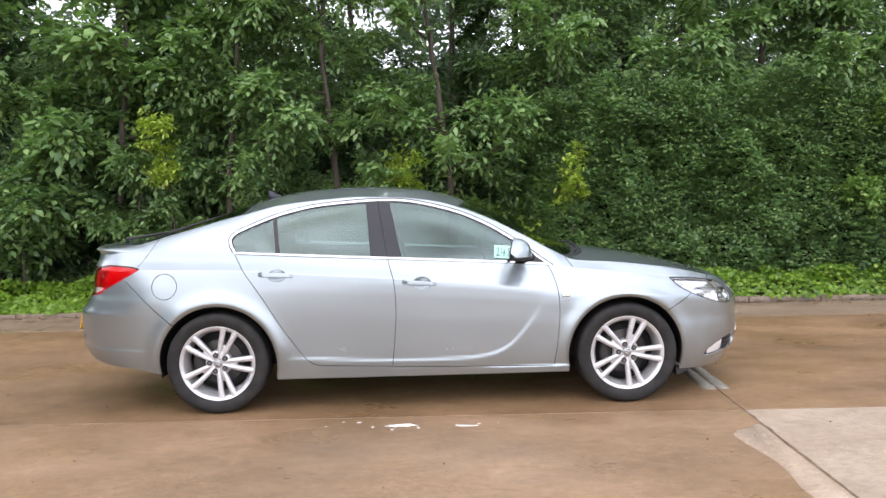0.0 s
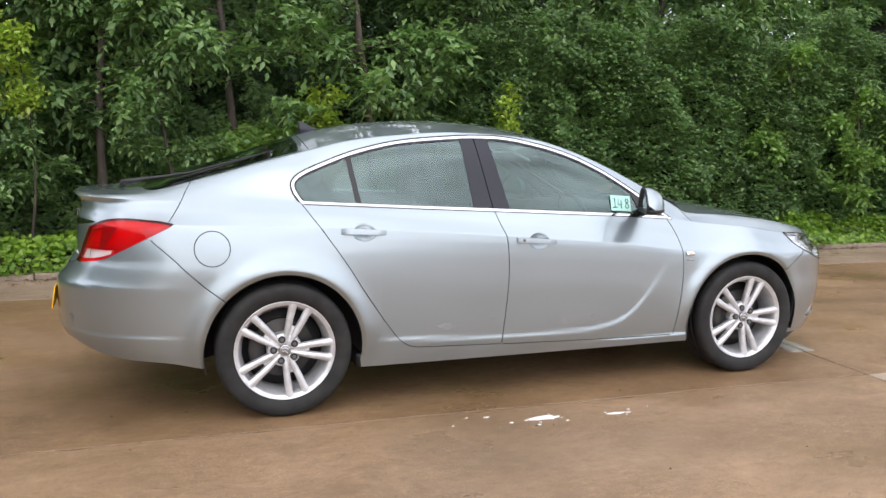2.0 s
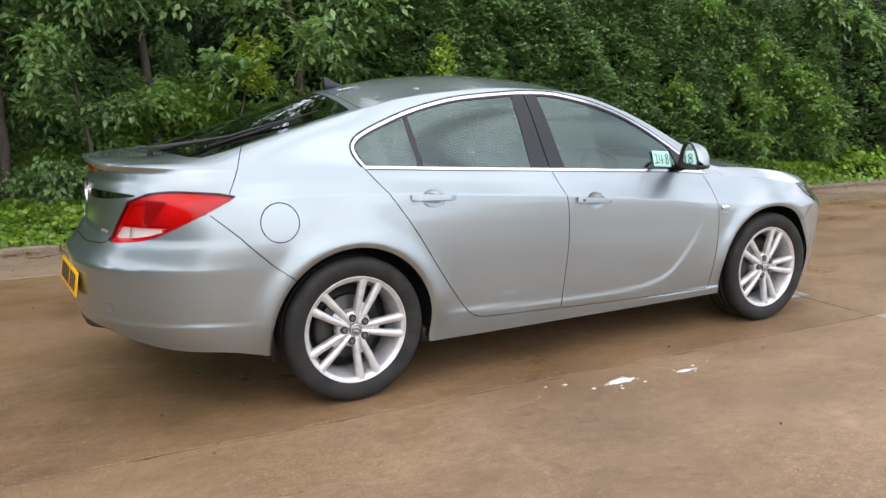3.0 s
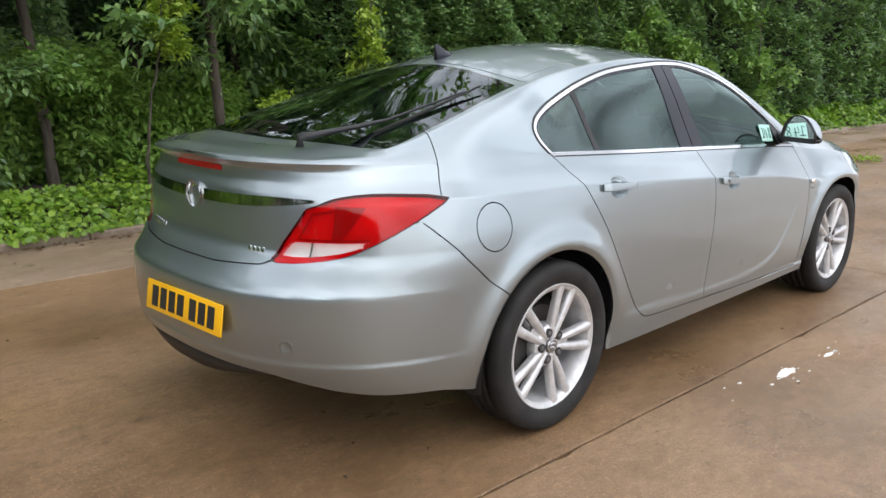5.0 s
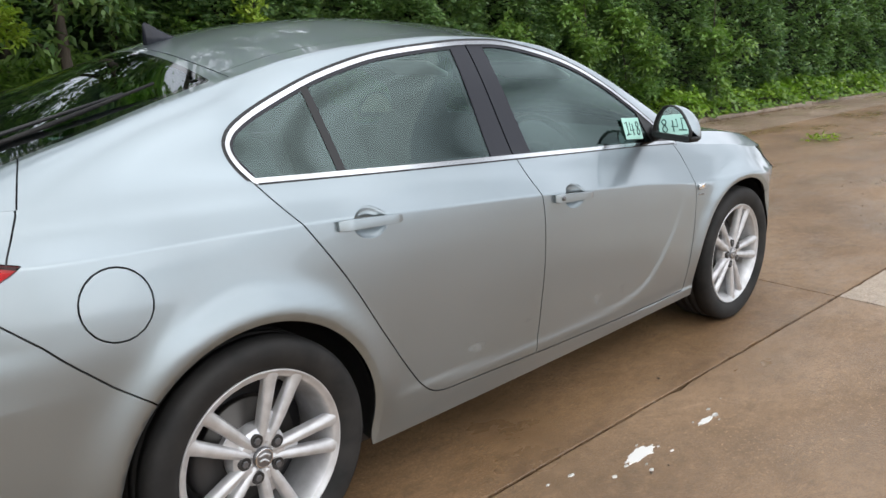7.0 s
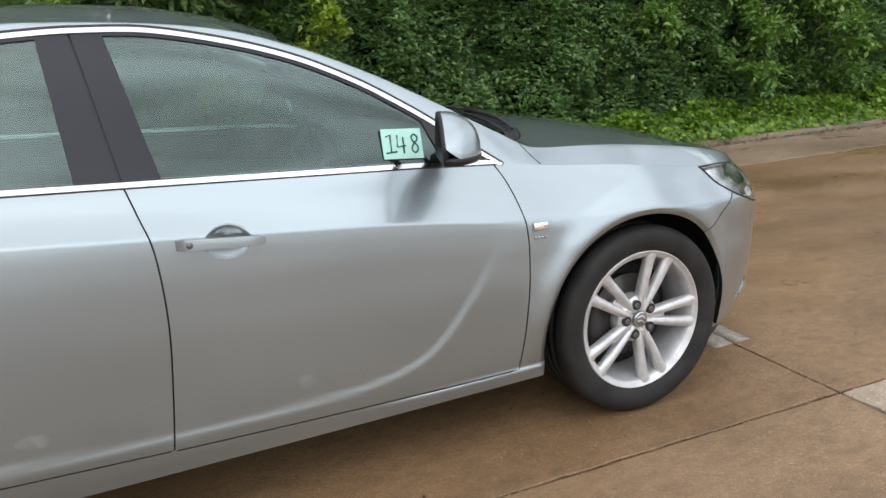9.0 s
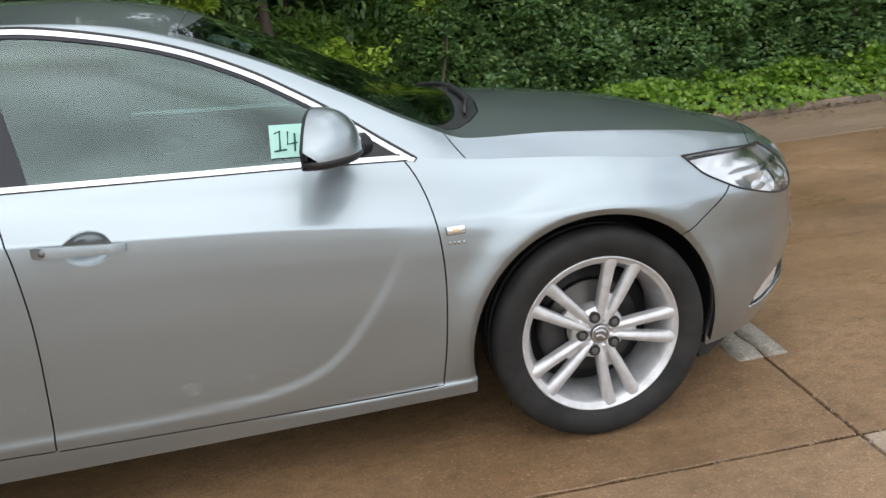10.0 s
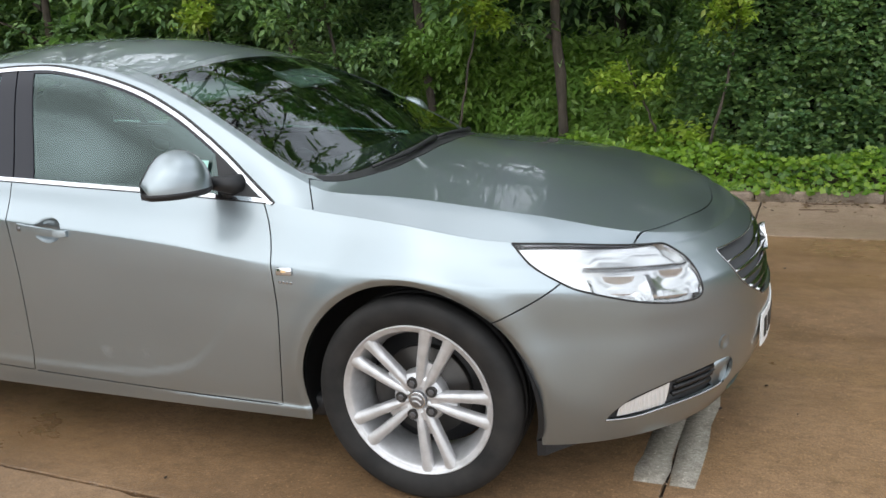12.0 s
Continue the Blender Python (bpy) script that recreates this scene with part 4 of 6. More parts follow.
first_wheel = wheel()
WHEELS = [(-1.3685, -0.79, 0), (1.3685, -0.79, 0), (-1.3685, 0.79, 180), (1.3685, 0.79, 180)]
wheel_obs = [first_wheel] + [copy_thing(first_wheel, Matrix()) for _ in range(3)]
for ob, (x, y, turn) in zip(wheel_obs, WHEELS):
    ob.parent = car
    ob.matrix_local = pose(x, y, 0.3355, 0, 0, turn)
for x in (-1.366, 1.36):
    for s in (-1, 1):
        b = bmesh.new()
        rows = []
        for t in np.linspace(radians(-14), radians(194), 44):
            rows.append([b.verts.new((x + r * math.cos(t), s * (y - 0.022 * float(1 - smoothstep(0.22, 0.46, 0.330 + r * math.sin(t)))), 0.330 + r * math.sin(t))) for r, y in ((0.389, 0.882), (0.392, 0.87), (0.402, 0.84), (0.40, 0.55), (0.05, 0.55))])
        for p, q in zip(rows, rows[1:]):
            for i in range(4):
                b.faces.new((p[i], p[i + 1], q[i + 1], q[i]))
        part("wheel_arch_liner", b, BLACK, car, "black moulded wheel-arch liner")

for s in (-1, 1):
    secs = []
    for u, d in ((1.748, 0.052), (1.78, 0.046), (1.82, 0.030), (1.87, 0.014), (1.92, 0.004)):
        p, n = at_skin(u, float(z_low(ref_x(np.array([u])))[0]) + 0.008, s)
        n.z = 0
        n.normalize()
        secs.append([p + n * a + Vector((0, 0, c)) for a, c in ((-0.006, 0.0), (-0.006, -d), (-0.055, -d), (-0.055, 0.0))])
    part("bumper_wedge", finish(loft(secs)), BLACK, car, "black plastic wedge under the bumper ahead of the wheel", smooth=False)
# floor pan, valances and lips
b = block((2.0, 1.62, 0.08), Matrix.Translation((0, 0, 0.235)), 0.02)
part("floor_pan", b, BLACK, car, "black underbody")
part("boot_floor", block((0.46, 1.0, 0.08), Matrix.Translation((-2.0, 0, 0.36)), 0.02), BLACK, car)
part("engine_tray", block((0.42, 0.7, 0.06), Matrix.Translation((1.94, 0, 0.23)), 0.02), BLACK, car)
part("exhaust_box", block((0.4, 0.6, 0.12), Matrix.Translation((-1.97, 0.05, 0.30)), 0.05), DARK_IRON, car)


def skirt(name, us, dz, out, label):
    """A black strip under the bumper that tapers off at its ends."""
    secs = []
    for u in us:
        p, n = at_skin(u, float(z_low(ref_x(np.array([u])))[0]) + 0.004, 1)
        n.z = 0
        n.normalize()
        secs.append((p, n))
    drop = [dz * float(smoothstep(-0.02, 0.9, i / (len(secs) - 1))) + 0.004 for i in range(len(secs))]
    full = [(Vector((p.x, -p.y, p.z)), Vector((n.x, -n.y, 0)), d) for (p, n), d in zip(secs, drop)] + [(p, n, d) for (p, n), d in zip(secs[::-1], drop[::-1])]
    loops = [[p + n * (out - 0.045), p + n * (out - 0.006), p + n * out + Vector((0, 0, -d * 0.4)), p + n * (out - 0.02) + Vector((0, 0, -d)), p + n * (out - 0.05) + Vector((0, 0, -d))] for p, n, d in full]
    part(name, finish(loft(loops)), BLACK, car, label)


skirt("rear_valance", np.linspace(U_MIN + 0.66, U_MIN + 0.001, 28), 0.075, -0.012, "black plastic rear valance")
skirt("front_lip", np.linspace(1.80, U_MAX - 0.001, 30), 0.035, -0.012, "black plastic front lip")

# door handles in their dished recesses
for s in (-1, 1):
    for (cx, cz), (xa, za, xb, zb) in zip(CUPS, ((-0.135, 0.851, 0.092, 0.833), (-1.080, 0.920, -0.853, 0.908))):
        door = SKIN["front_door" if cx > -0.5 else "rear_door", s]
        verts, faces = [], []
        rings = (1.04, 1.0, 0.93, 0.8, 0.6, 0.35, 0.0)
        ang = np.tile(np.linspace(0, 2 * math.pi, 32, endpoint=False), len(rings))
        rad = np.repeat(rings, 32)
        cu, czs = cx + 0.064 * rad * np.cos(ang), cz + 0.045 * rad * np.sin(ang)
        cv = (czs - z_low(cu)) / (z_belt(cu) - z_low(cu))
        dip = np.where(rad > 1, 0.004, 0.028 * np.clip(1 - rad**2, 0, 1) ** 0.6)
        verts = [tuple(p) for p in (skin(cu, cv) - skin_normal(cu, cv, np.zeros(len(cu), bool)) * dip[:, None]) * np.array([1, s, 1])]
        for i in range(len(rings) - 1):
            for j in range(32):
                q = (i * 32 + j, i * 32 + (j + 1) % 32, (i + 1) * 32 + (j + 1) % 32, (i + 1) * 32 + j)
                faces.append(q if s < 0 else q[::-1])
        mesh_part("handle_recess", verts, faces, PAINT, door)
        secs = []
        for t in np.linspace(0, 1, 15):
            x, z = xa + (xb - xa) * t, za + (zb - za) * t
            p, n = at_skin(x, z, s)
            bow = 0.006 + 0.022 * min(1.0, 6 * min(t, 1 - t) + 0.15) ** 0.6
            half = 0.0172 - 0.004 * t - (0.003 if t in (0.0, 1.0) else 0)
            up = Vector((0, 0, 1))
            up = (up - n * up.dot(n)).normalized()
            c = p + n * (bow - 0.006)
            secs.append([c + up * half * a + n * d for a, d in ((-0.9, -0.013), (-1, -0.002), (-0.9, 0.0045), (0, 0.0055), (0.9, 0.0045), (1, -0.002), (0.9, -0.013))])
        handle = part("door_handle", finish(loft(secs)), PAINT, door, "body-coloured pull handle")
        handle.data.set_sharp_from_angle(angle=radians(40))
        if cx > -0.5:
            p, n = at_skin(xa + 0.03, za - 0.002, s, 0.0285)
            part("lock_barrel", lathe([(0.0, 0.0), (0.008, 0.0), (0.009, -0.003)], 20, frame_at(p, n) @ pose(0, 0, 0, 90, 0, 0)), BOLT, handle)

# side repeater and the small script under it
for s in (-1, 1):
    p, n = at_skin(0.955, 0.737, s, 0.004)
    rep = part("side_repeater", block((0.056, 0.026, 0.012), frame_at(p, n), 0.004), CHROME, car, "chrome side badge with an amber lens")
    part("repeater_lens", block((0.018, 0.009, 0.008), frame_at(p + n * 0.0035, n), 0.002), AMBER, rep)
    for i in range(4):
        p, n = at_skin(0.936 + 0.013 * i, 0.7025 - 0.001 * i, s, 0.002)
        part("script_bar", block((0.009, 0.009, 0.002), frame_at(p, n), 0.0008), LAMP_DULL, car)

# mirrors: a teardrop shell, tall outboard and drawn in towards the door, black below
MIRROR_Q = [0.0, 0.04, 0.10, 0.18, 0.28, 0.38, 0.48, 0.58, 0.68, 0.77, 0.85, 0.91, 0.955, 0.985, 1.0]
mirror_high = Curve((0, 0.030), (0.10, 0.062), (0.28, 0.104), (0.48, 0.120), (0.62, 0.121), (0.77, 0.106), (0.88, 0.080), (0.95, 0.048), (1.0, 0.010))
mirror_deep = Curve((0, 0.040), (0.10, 0.070), (0.28, 0.100), (0.48, 0.112), (0.68, 0.108), (0.85, 0.080), (0.95, 0.046), (1.0, 0.012))
for s in (-1, 1):
    m = Matrix.Translation((0.612, s * 0.928, 1.004)) @ pose(0, 0, 0, 0, 0, s * 20) @ Matrix.Diagonal((1, -s, 1, 1))

    def rib(q, grow_=1.0, n=15):
        """The shell's section at share q from the door (0) outwards (1): from the rear top edge over the front down to the flat foot."""
        y = 0.118 - 0.232 * q
        h, d = float(mirror_high(q)) * grow_, float(mirror_deep(q)) * grow_
        return [Vector((d * math.sin(a) ** 0.9, -y, h * math.cos(a) ** 0.8 if a < 1.5707 else 0.0)) for a in np.linspace(0, math.pi / 2, n)]

    b = bmesh.new()
    rows = [[b.verts.new(p) for p in rib(q)] for q in MIRROR_Q]
    for p, q in zip(rows, rows[1:]):
        for i in range(len(p) - 1):
            b.faces.new((p[i], p[i + 1], q[i + 1], q[i]))
    b.faces.new(rows[0])
    b.faces.new(rows[-1])
    bmesh.ops.transform(b, matrix=m, verts=b.verts)
    shell = part("door_mirror", finish(b), PAINT, SKIN["front_door", s], "body-coloured mirror shell on a black foot")
    # black lower cover, following the shell's plan
    secs = []
    for z, k in ((0.003, 0.99), (0.0, 1.015), (-0.011, 1.0), (-0.019, 0.93), (-0.022, 0.80)):
        ring = [Vector((rib(q)[-1].x * k, rib(q)[-1].y * k, z)) for q in MIRROR_Q]
        ring += [Vector((-0.004, rib(q)[-1].y * k, z)) for q in MIRROR_Q[::-1]]
        secs.append(ring)
    b = loft(secs)
    bmesh.ops.transform(b, matrix=m, verts=b.verts)
    part("mirror_base", finish(b), BLACK, shell, "black lower mirror cover")
    # rim and glass at the back
    outer = [rib(q)[0] for q in MIRROR_Q] + [Vector((0, rib(q)[0].y, -0.016)) for q in MIRROR_Q[::-2]]
    mid = Vector((0, 0.005, 0.045))
    b = bmesh.new()
    rows = [[b.verts.new(Vector((x, 0, 0)) + mid + (p - mid) * k) for p in outer] for x, k in ((0.001, 1.006), (-0.008, 0.99), (-0.009, 0.93), (0.008, 0.90))]
    n = len(outer)
    for p, q in zip(rows, rows[1:]):
        for i in range(n):
            b.faces.new((p[i], p[(i + 1) % n], q[(i + 1) % n], q[i]))
    bmesh.ops.transform(b, matrix=m, verts=b.verts)
    part("mirror_rim", finish(b), BLACK, shell)
    b = bmesh.new()
    b.faces.new([b.verts.new(Vector((0.004, 0, 0)) + mid + (p - mid) * 0.91) for p in outer])
    bmesh.ops.transform(b, matrix=m, verts=b.verts)
    part("mirror_glass", b, MIRROR, shell, "mirror glass", smooth=False)
    foot = [(0.735, s * 0.765, 0.985), (0.712, s * 0.80, 0.992), (0.675, s * 0.835, 1.004)]
    part("mirror_foot", finish(tube(foot, [0.040, 0.028, 0.022], 12)), BLACK, shell)

# roof aerial
fin = []
for x, half, h in ((-1.045, 0.004, 0.002), (-1.065, 0.016, 0.014), (-1.095, 0.021, 0.034), (-1.125, 0.019, 0.058), (-1.148, 0.012, 0.074), (-1.156, 0.006, 0.068), (-1.150, 0.010, 0.01)):
    zz = float(z_top(np.array([x]))[0]) - 0.003
    fin.append([Vector((x, half * a, zz + h * k)) for a, k in ((-1.2, 0), (-0.8, 0.4), (-0.3, 0.9), (0, 1), (0.3, 0.9), (0.8, 0.4), (1.2, 0))])
part("roof_aerial", finish(loft(fin)), PILLAR, car, "dark shark-fin aerial")

# rear wiper
pivot, pn = at_skin(-2.118, -0.327, top=True, out=0.004)
tip, tn = at_skin(-1.366, -0.483, top=True, out=0.02)
mid_w, _ = at_skin(-1.78, -0.405, top=True, out=0.014)
wiper = part("rear_wiper", finish(tube([pivot, pivot + Vector((0.0, 0, 0.03)), pivot + Vector((0.06, -0.012, 0.038)), mid_w.lerp(pivot, 0.35) + Vector((0, 0, 0.008)), mid_w, tip.lerp(mid_w, 0.2)], [0.017, 0.016, 0.012, 0.009, 0.006, 0.004], 8)), BLACK, car, "black rear wiper resting on the glass")
ends = [at_skin(-1.88, -0.445, top=True, out=0.008)[0], at_skin(-1.66, -0.466, top=True, out=0.009)[0], tip]
part("wiper_blade", finish(tube(ends, [0.005, 0.007, 0.004], 6)), RUBBER, wiper)

# windscreen wipers and scuttle grille
for ya, yb in ((-0.05, -0.50), (0.45, -0.02)):
    pts = [at_skin(1.145 - 0.25 * max(0, abs(y) - 0.3), y, top=True, out=0.014)[0] for y in np.linspace(ya, yb, 6)]
    ws = part("windscreen_wiper", finish(tube(pts, [0.013, 0.01, 0.009, 0.008, 0.007, 0.006], 8)), BLACK, car, "black wiper at the foot of the windscreen")

# emblem and script on the tail
p, n = at_skin(U_MIN + 0.001, 0.946, 1, 0.006)
p.y = 0
n = Vector((-1, 0, 0.0))
fm = frame_at(p, n) @ pose(0, 0, 0, 90, 0, 0)
emb = part("rear_emblem", lathe([(0.0, -0.012), (0.018, -0.011), (0.032, -0.007), (0.036, -0.008), (0.041, -0.015), (0.046, -0.015), (0.050, -0.009), (0.051, 0.006)], 48, fm), CHROME, car, "round chrome emblem")
for arc in ((-0.026, 0.014, 0.006, 0.020, 0.022, -0.004), (-0.022, -0.014, 0.004, -0.006, 0.014, -0.024)):
    line = [fm @ Vector((a, -0.014, c)) for a, c in spline([arc[:2], arc[2:4], arc[4:]], n=4)]
    part("emblem_relief", finish(tube(line, 0.006, 6)), LAMP_BACK, emb)
bar_line = []
for d, z, half in spline(((0.052, 0.950, 0.0185), (0.15, 0.952, 0.019), (0.30, 0.956, 0.0185), (0.42, 0.961, 0.0165), (0.52, 0.965, 0.012), (0.60, 0.968, 0.006), (0.635, 0.969, 0.002)), n=4):
    p, n = at_skin(U_MIN + d, z, 1, 0.0045)
    n.z = 0
    bar_line.append((p, n.normalized(), float(half)))
for s in (-1, 1):
    secs = []
    for p, n, h in bar_line:
        p, n = Vector((p.x, p.y * s, p.z)), Vector((n.x, n.y * s, 0))
        secs.append([p + n * a + Vector((0, 0, b)) for a, b in ((-0.014, -h), (0.0, -h), (-0.002, h), (-0.016, h))])
    b = bmesh.new()
    for k in range(3):
        rows = [[b.verts.new(sec[k]), b.verts.new(sec[k + 1])] for sec in secs]
        for p, q in zip(rows, rows[1:]):
            b.faces.new((p[0], p[1], q[1], q[0]) if s > 0 else (p[0], q[0], q[1], p[1]))
    part("tailgate_bar", b, BAR_CHROME, car, "dark chrome strip across the tailgate")
for i in range(6):
    p, n = at_skin(U_MIN + 0.375 - 0.025 * i, 0.800 - 0.001 * i, 1, 0.002)
    part("script_bar", block((0.018, 0.024, 0.003), frame_at(p, n), 0.001), CHROME, car)
for i in range(4):
    p, n = at_skin(U_MIN + 0.345 + 0.02 * i, 0.799, -1, 0.002)
    part("script_bar", block((0.013, 0.018, 0.003), frame_at(p, n), 0.001), CHROME, car)


def number_plate(name, x, y, z, turn, lean, mat, label, height=0.111):
    m = Matrix.Translation((x, y, z)) @ pose(0, 0, 0, 0, 0, turn) @ pose(0, 0, 0, 90 + lean, 0, 0)
    plate = part(name, block((0.52, height, 0.006), m, 0.002), mat, car, label)
    xs = [-0.194 + 0.061 * i for i in range(4)] + [0.072 + 0.061 * i for i in range(3)]
    for i in xs:
        part("plate_bar", block((0.044, 0.077, 0.002), m @ Matrix.Translation((i, 0.0, 0.0036)), 0.0), INK, plate, smooth=False)
    return plate


number_plate("rear_number_plate", -2.479, -0.085, 0.562, -87.6, -9, YELLOW, "yellow rear number plate with black bars")
# the front plate bends with the bumper
secs = []
for y in np.linspace(-0.26, 0.26, 15):
    u = U_MAX - 0.0005 - abs(y) * 1.004
    p, n = at_skin(u, 0.412, 1 if y > 0 else -1, 0.006)
    n.z = 0
    n.normalize()
    secs.append([p + n * a + Vector((0, 0, c)) for a, c in ((0.0, -0.0555), (0.005, -0.0545), (0.005, 0.0545), (0.0, 0.0555))])
front_plate = part("front_number_plate", finish(loft(secs)), WHITE, car, "white front number plate with black bars", smooth=False)
for y in [-0.21 + 0.0585 * i for i in range(4)] + [0.074 + 0.0585 * i for i in range(3)]:
    p, n = at_skin(U_MAX - 0.0005 - abs(y), 0.412, 1 if y > 0 else -1, 0.0118)
    n.z = 0
    part("plate_bar", block((0.036, 0.066, 0.002), frame_at(p, n)), INK, front_plate, smooth=False)

# sensors and towing-eye covers in the bumpers
for end, d, z in ((-1, 0.582, 0.502), (1, 0.519, 0.457)):
    for s in (-1, 1):
        u = U_MIN + d if end < 0 else U_MAX - d
        p, n = at_skin(u, z, s, 0.001)
        part("bumper_cap", lathe([(0.0, 0.001), (0.019, 0.001), (0.0215, -0.001), (0.023, 0.004), (0.0245, 0.0)], 32, frame_at(p, n) @ pose(0, 0, 0, 90, 0, 0) @ Matrix.Diagonal((1, -1, 1, 1))), PAINT, car)

# grille: a dark mouth with chrome edge and bars
GRILLE_BACK = panel("grille", skin_net, BY_KIND["grille"], BLACK, car, (1, -1), 0.02, "black grille with chrome bars", -0.035)
for z, d in ((0.692, 0.435), (0.655, 0.415), (0.618, 0.385), (0.582, 0.325), (0.549, 0.25)):
    secs = []
    for u in np.r_[np.linspace(U_MAX - d, U_MAX - 0.001, 14)]:
        p, n = at_skin(u, z, -1, -0.012)
        secs.append((p, n))
    full = secs + [(Vector((p.x, -p.y, p.z)), Vector((n.x, -n.y, n.z))) for p, n in secs[::-1]]
    part("grille_bar", finish(loft([[p + n * a + Vector((0, 0, b)) for a, b in ((0.008, 0.0022), (0.008, -0.0022), (-0.02, -0.005), (-0.02, 0.005))] for p, n in full])), CHROME, GRILLE_BACK)
edge = [at_skin(U_MAX - d, z, -1, 0.002)[0] for d, z in spline([(0.002, 0.722), (0.2, 0.726), (0.40, 0.730), (0.458, 0.726), (0.43, 0.67), (0.40, 0.627), (0.34, 0.585), (0.28, 0.556), (0.22, 0.531), (0.1, 0.522), (0.002, 0.522)], n=4)]
part("grille_trim", finish(tube(edge + [Vector((p.x, -p.y, p.z)) for p in edge[::-1]], 0.0022, 8)), LAMP_DULL, GRILLE_BACK, "thin chrome grille surround")
p, n = at_skin(U_MAX - 0.001, 0.668, 1, 0.002)
p.y = 0
part("front_emblem", lathe([(0.0, -0.010), (0.02, -0.009), (0.032, -0.006), (0.037, -0.011), (0.043, -0.011), (0.047, -0.006), (0.048, 0.01)], 48, frame_at(p, (1, 0, 0.15)) @ pose(0, 0, 0, 90, 0, 0)), CHROME, GRILLE_BACK, "round chrome emblem")
panel("lower_intake", skin_net, BY_KIND["intake"], BLACK, car, (1, -1), 0.02, "black lower air intake", -0.03)

# fog lamps with their slatted vents
for s in (-1, 1):
    pocket = panel("fog_lamp_pocket", skin_net, BY_KIND["fog_lamp"], PILLAR, car, (s,), 0.03, "dark fog lamp recess", -0.03)
    verts, faces = [], []
    grid = []
    for d in np.linspace(0.885, 0.725, 10):
        col = []
        lo, hi = np.interp(d, [0.70, 0.83, 0.92], [0.298, 0.287, 0.283]), np.interp(d, [0.72, 0.80, 0.87, 0.92], [0.372, 0.352, 0.326, 0.284])
        for k in np.linspace(0, 1, 6):
            p, n = at_skin(U_MAX - d, lo + (hi - lo) * k, s, -0.006)
            col.append(len(verts))
            verts.append(p)
        grid.append(col)
    for p, q in zip(grid, grid[1:]):
        for i in range(5):
            f = (p[i], q[i], q[i + 1], p[i + 1])
            faces.append(f if s < 0 else f[::-1])
    mesh_part("fog_lamp_lens", verts, faces, FOG_LENS, pocket, "ribbed clear fog lamp")
    for z in (0.320, 0.343, 0.366):
        secs = []
        for d in np.linspace(0.70, 0.54, 6):
            p, n = at_skin(U_MAX - d, z + (0.70 - d) * 0.06, s, -0.014)
            secs.append([p + n * a + Vector((0, 0, b)) for a, b in ((0.006, 0.005), (0.006, -0.005), (-0.012, -0.006), (-0.012, 0.006))])
        part("vent_slat", finish(loft(secs)), BLACK, pocket)
    edge = [at_skin(U_MAX - d, z, s, 0.001)[0] for d, z in spline([(0.92, 0.280), (0.83, 0.277), (0.704, 0.291), (0.55, 0.297), (0.475, 0.305)], n=4)]
    part("fog_lamp_trim", finish(tube(edge, 0.003, 8)), LAMP_DULL, pocket)
    secs = []
    for d in np.linspace(0.525, 0.455, 6):
        lo, hi = 0.302, 0.392
        secs.append([at_skin(U_MAX - d, z, s, o)[0] for z, o in ((lo, -0.004), ((lo + hi) / 2, -0.012 - (d - 0.455) * 0.2), (hi, -0.004), (hi, -0.03), (lo, -0.03))])
    part("vent_scoop", finish(loft(secs)), PAINT, pocket)

# black rubber round the headlamps
for s in (-1, 1):
    rim_line = [(u, z) for u, z in P_HEAD[:-2]] + [(u, float(z_belt(ref_x(np.array([u])))[0]) - 0.002) for u in np.linspace(2.12, 1.71, 14)]
    line = [at_skin(u, min(z, float(z_belt(ref_x(np.array([u])))[0]) - 0.002), s, 0.0005)[0] for u, z in rim_line]
    part("headlamp_seal", finish(tube(line + line[:1], 0.0032, 6)), BLACK, SKIN["headlamp", s])

# headlamp insides: two dished reflectors under a bright indicator blade
for s in (-1, 1):
    housing = SKIN["headlamp", s]
    for ua, ub, za, zb in ((1.935, 2.105, 0.662, 0.735), (2.120, 2.278, 0.655, 0.728)):
        verts, faces, n_ = [], [], 9
        for i in range(n_):
            for j in range(n_):
                a, c = i / (n_ - 1), j / (n_ - 1)
                u = ua + (ub - ua) * a
                z = za + (zb - za) * c - 0.10 * (u - ua)
                dish = 0.020 * (1 - (2 * a - 1) ** 2) * (1 - (2 * c - 1) ** 2)
                verts.append(at_skin(u, z, s, -0.008 - dish)[0])
        for i in range(n_ - 1):
            for j in range(n_ - 1):
                q = (i * n_ + j, (i + 1) * n_ + j, (i + 1) * n_ + j + 1, i * n_ + j + 1)
                faces.append(q if s < 0 else q[::-1])
        mesh_part("lamp_reflector", verts, faces, LAMP_BACK, housing, "dished silver reflector")
    secs = []
    for t in np.linspace(0, 1, 14):
        u = 1.935 + 0.335 * t
        p, n = at_skin(u, 0.757 - 0.030 * t, s, -0.008)
        secs.append([p + n * a + Vector((0, 0, b)) for a, b in ((0.003, 0.0015), (0.003, -0.002), (-0.022, -0.005), (-0.022, 0.003))])
    part("lamp_divider", finish(loft(secs)), LAMP_DULL, housing)

# tail lamp insides: a bright square chamber, a darker wedge painted as the facets' reflection, the rib of the clear
# strip
RED_DEEP = material("deep_red_reflector", (0.30, 0.008, 0.014), 0.3)


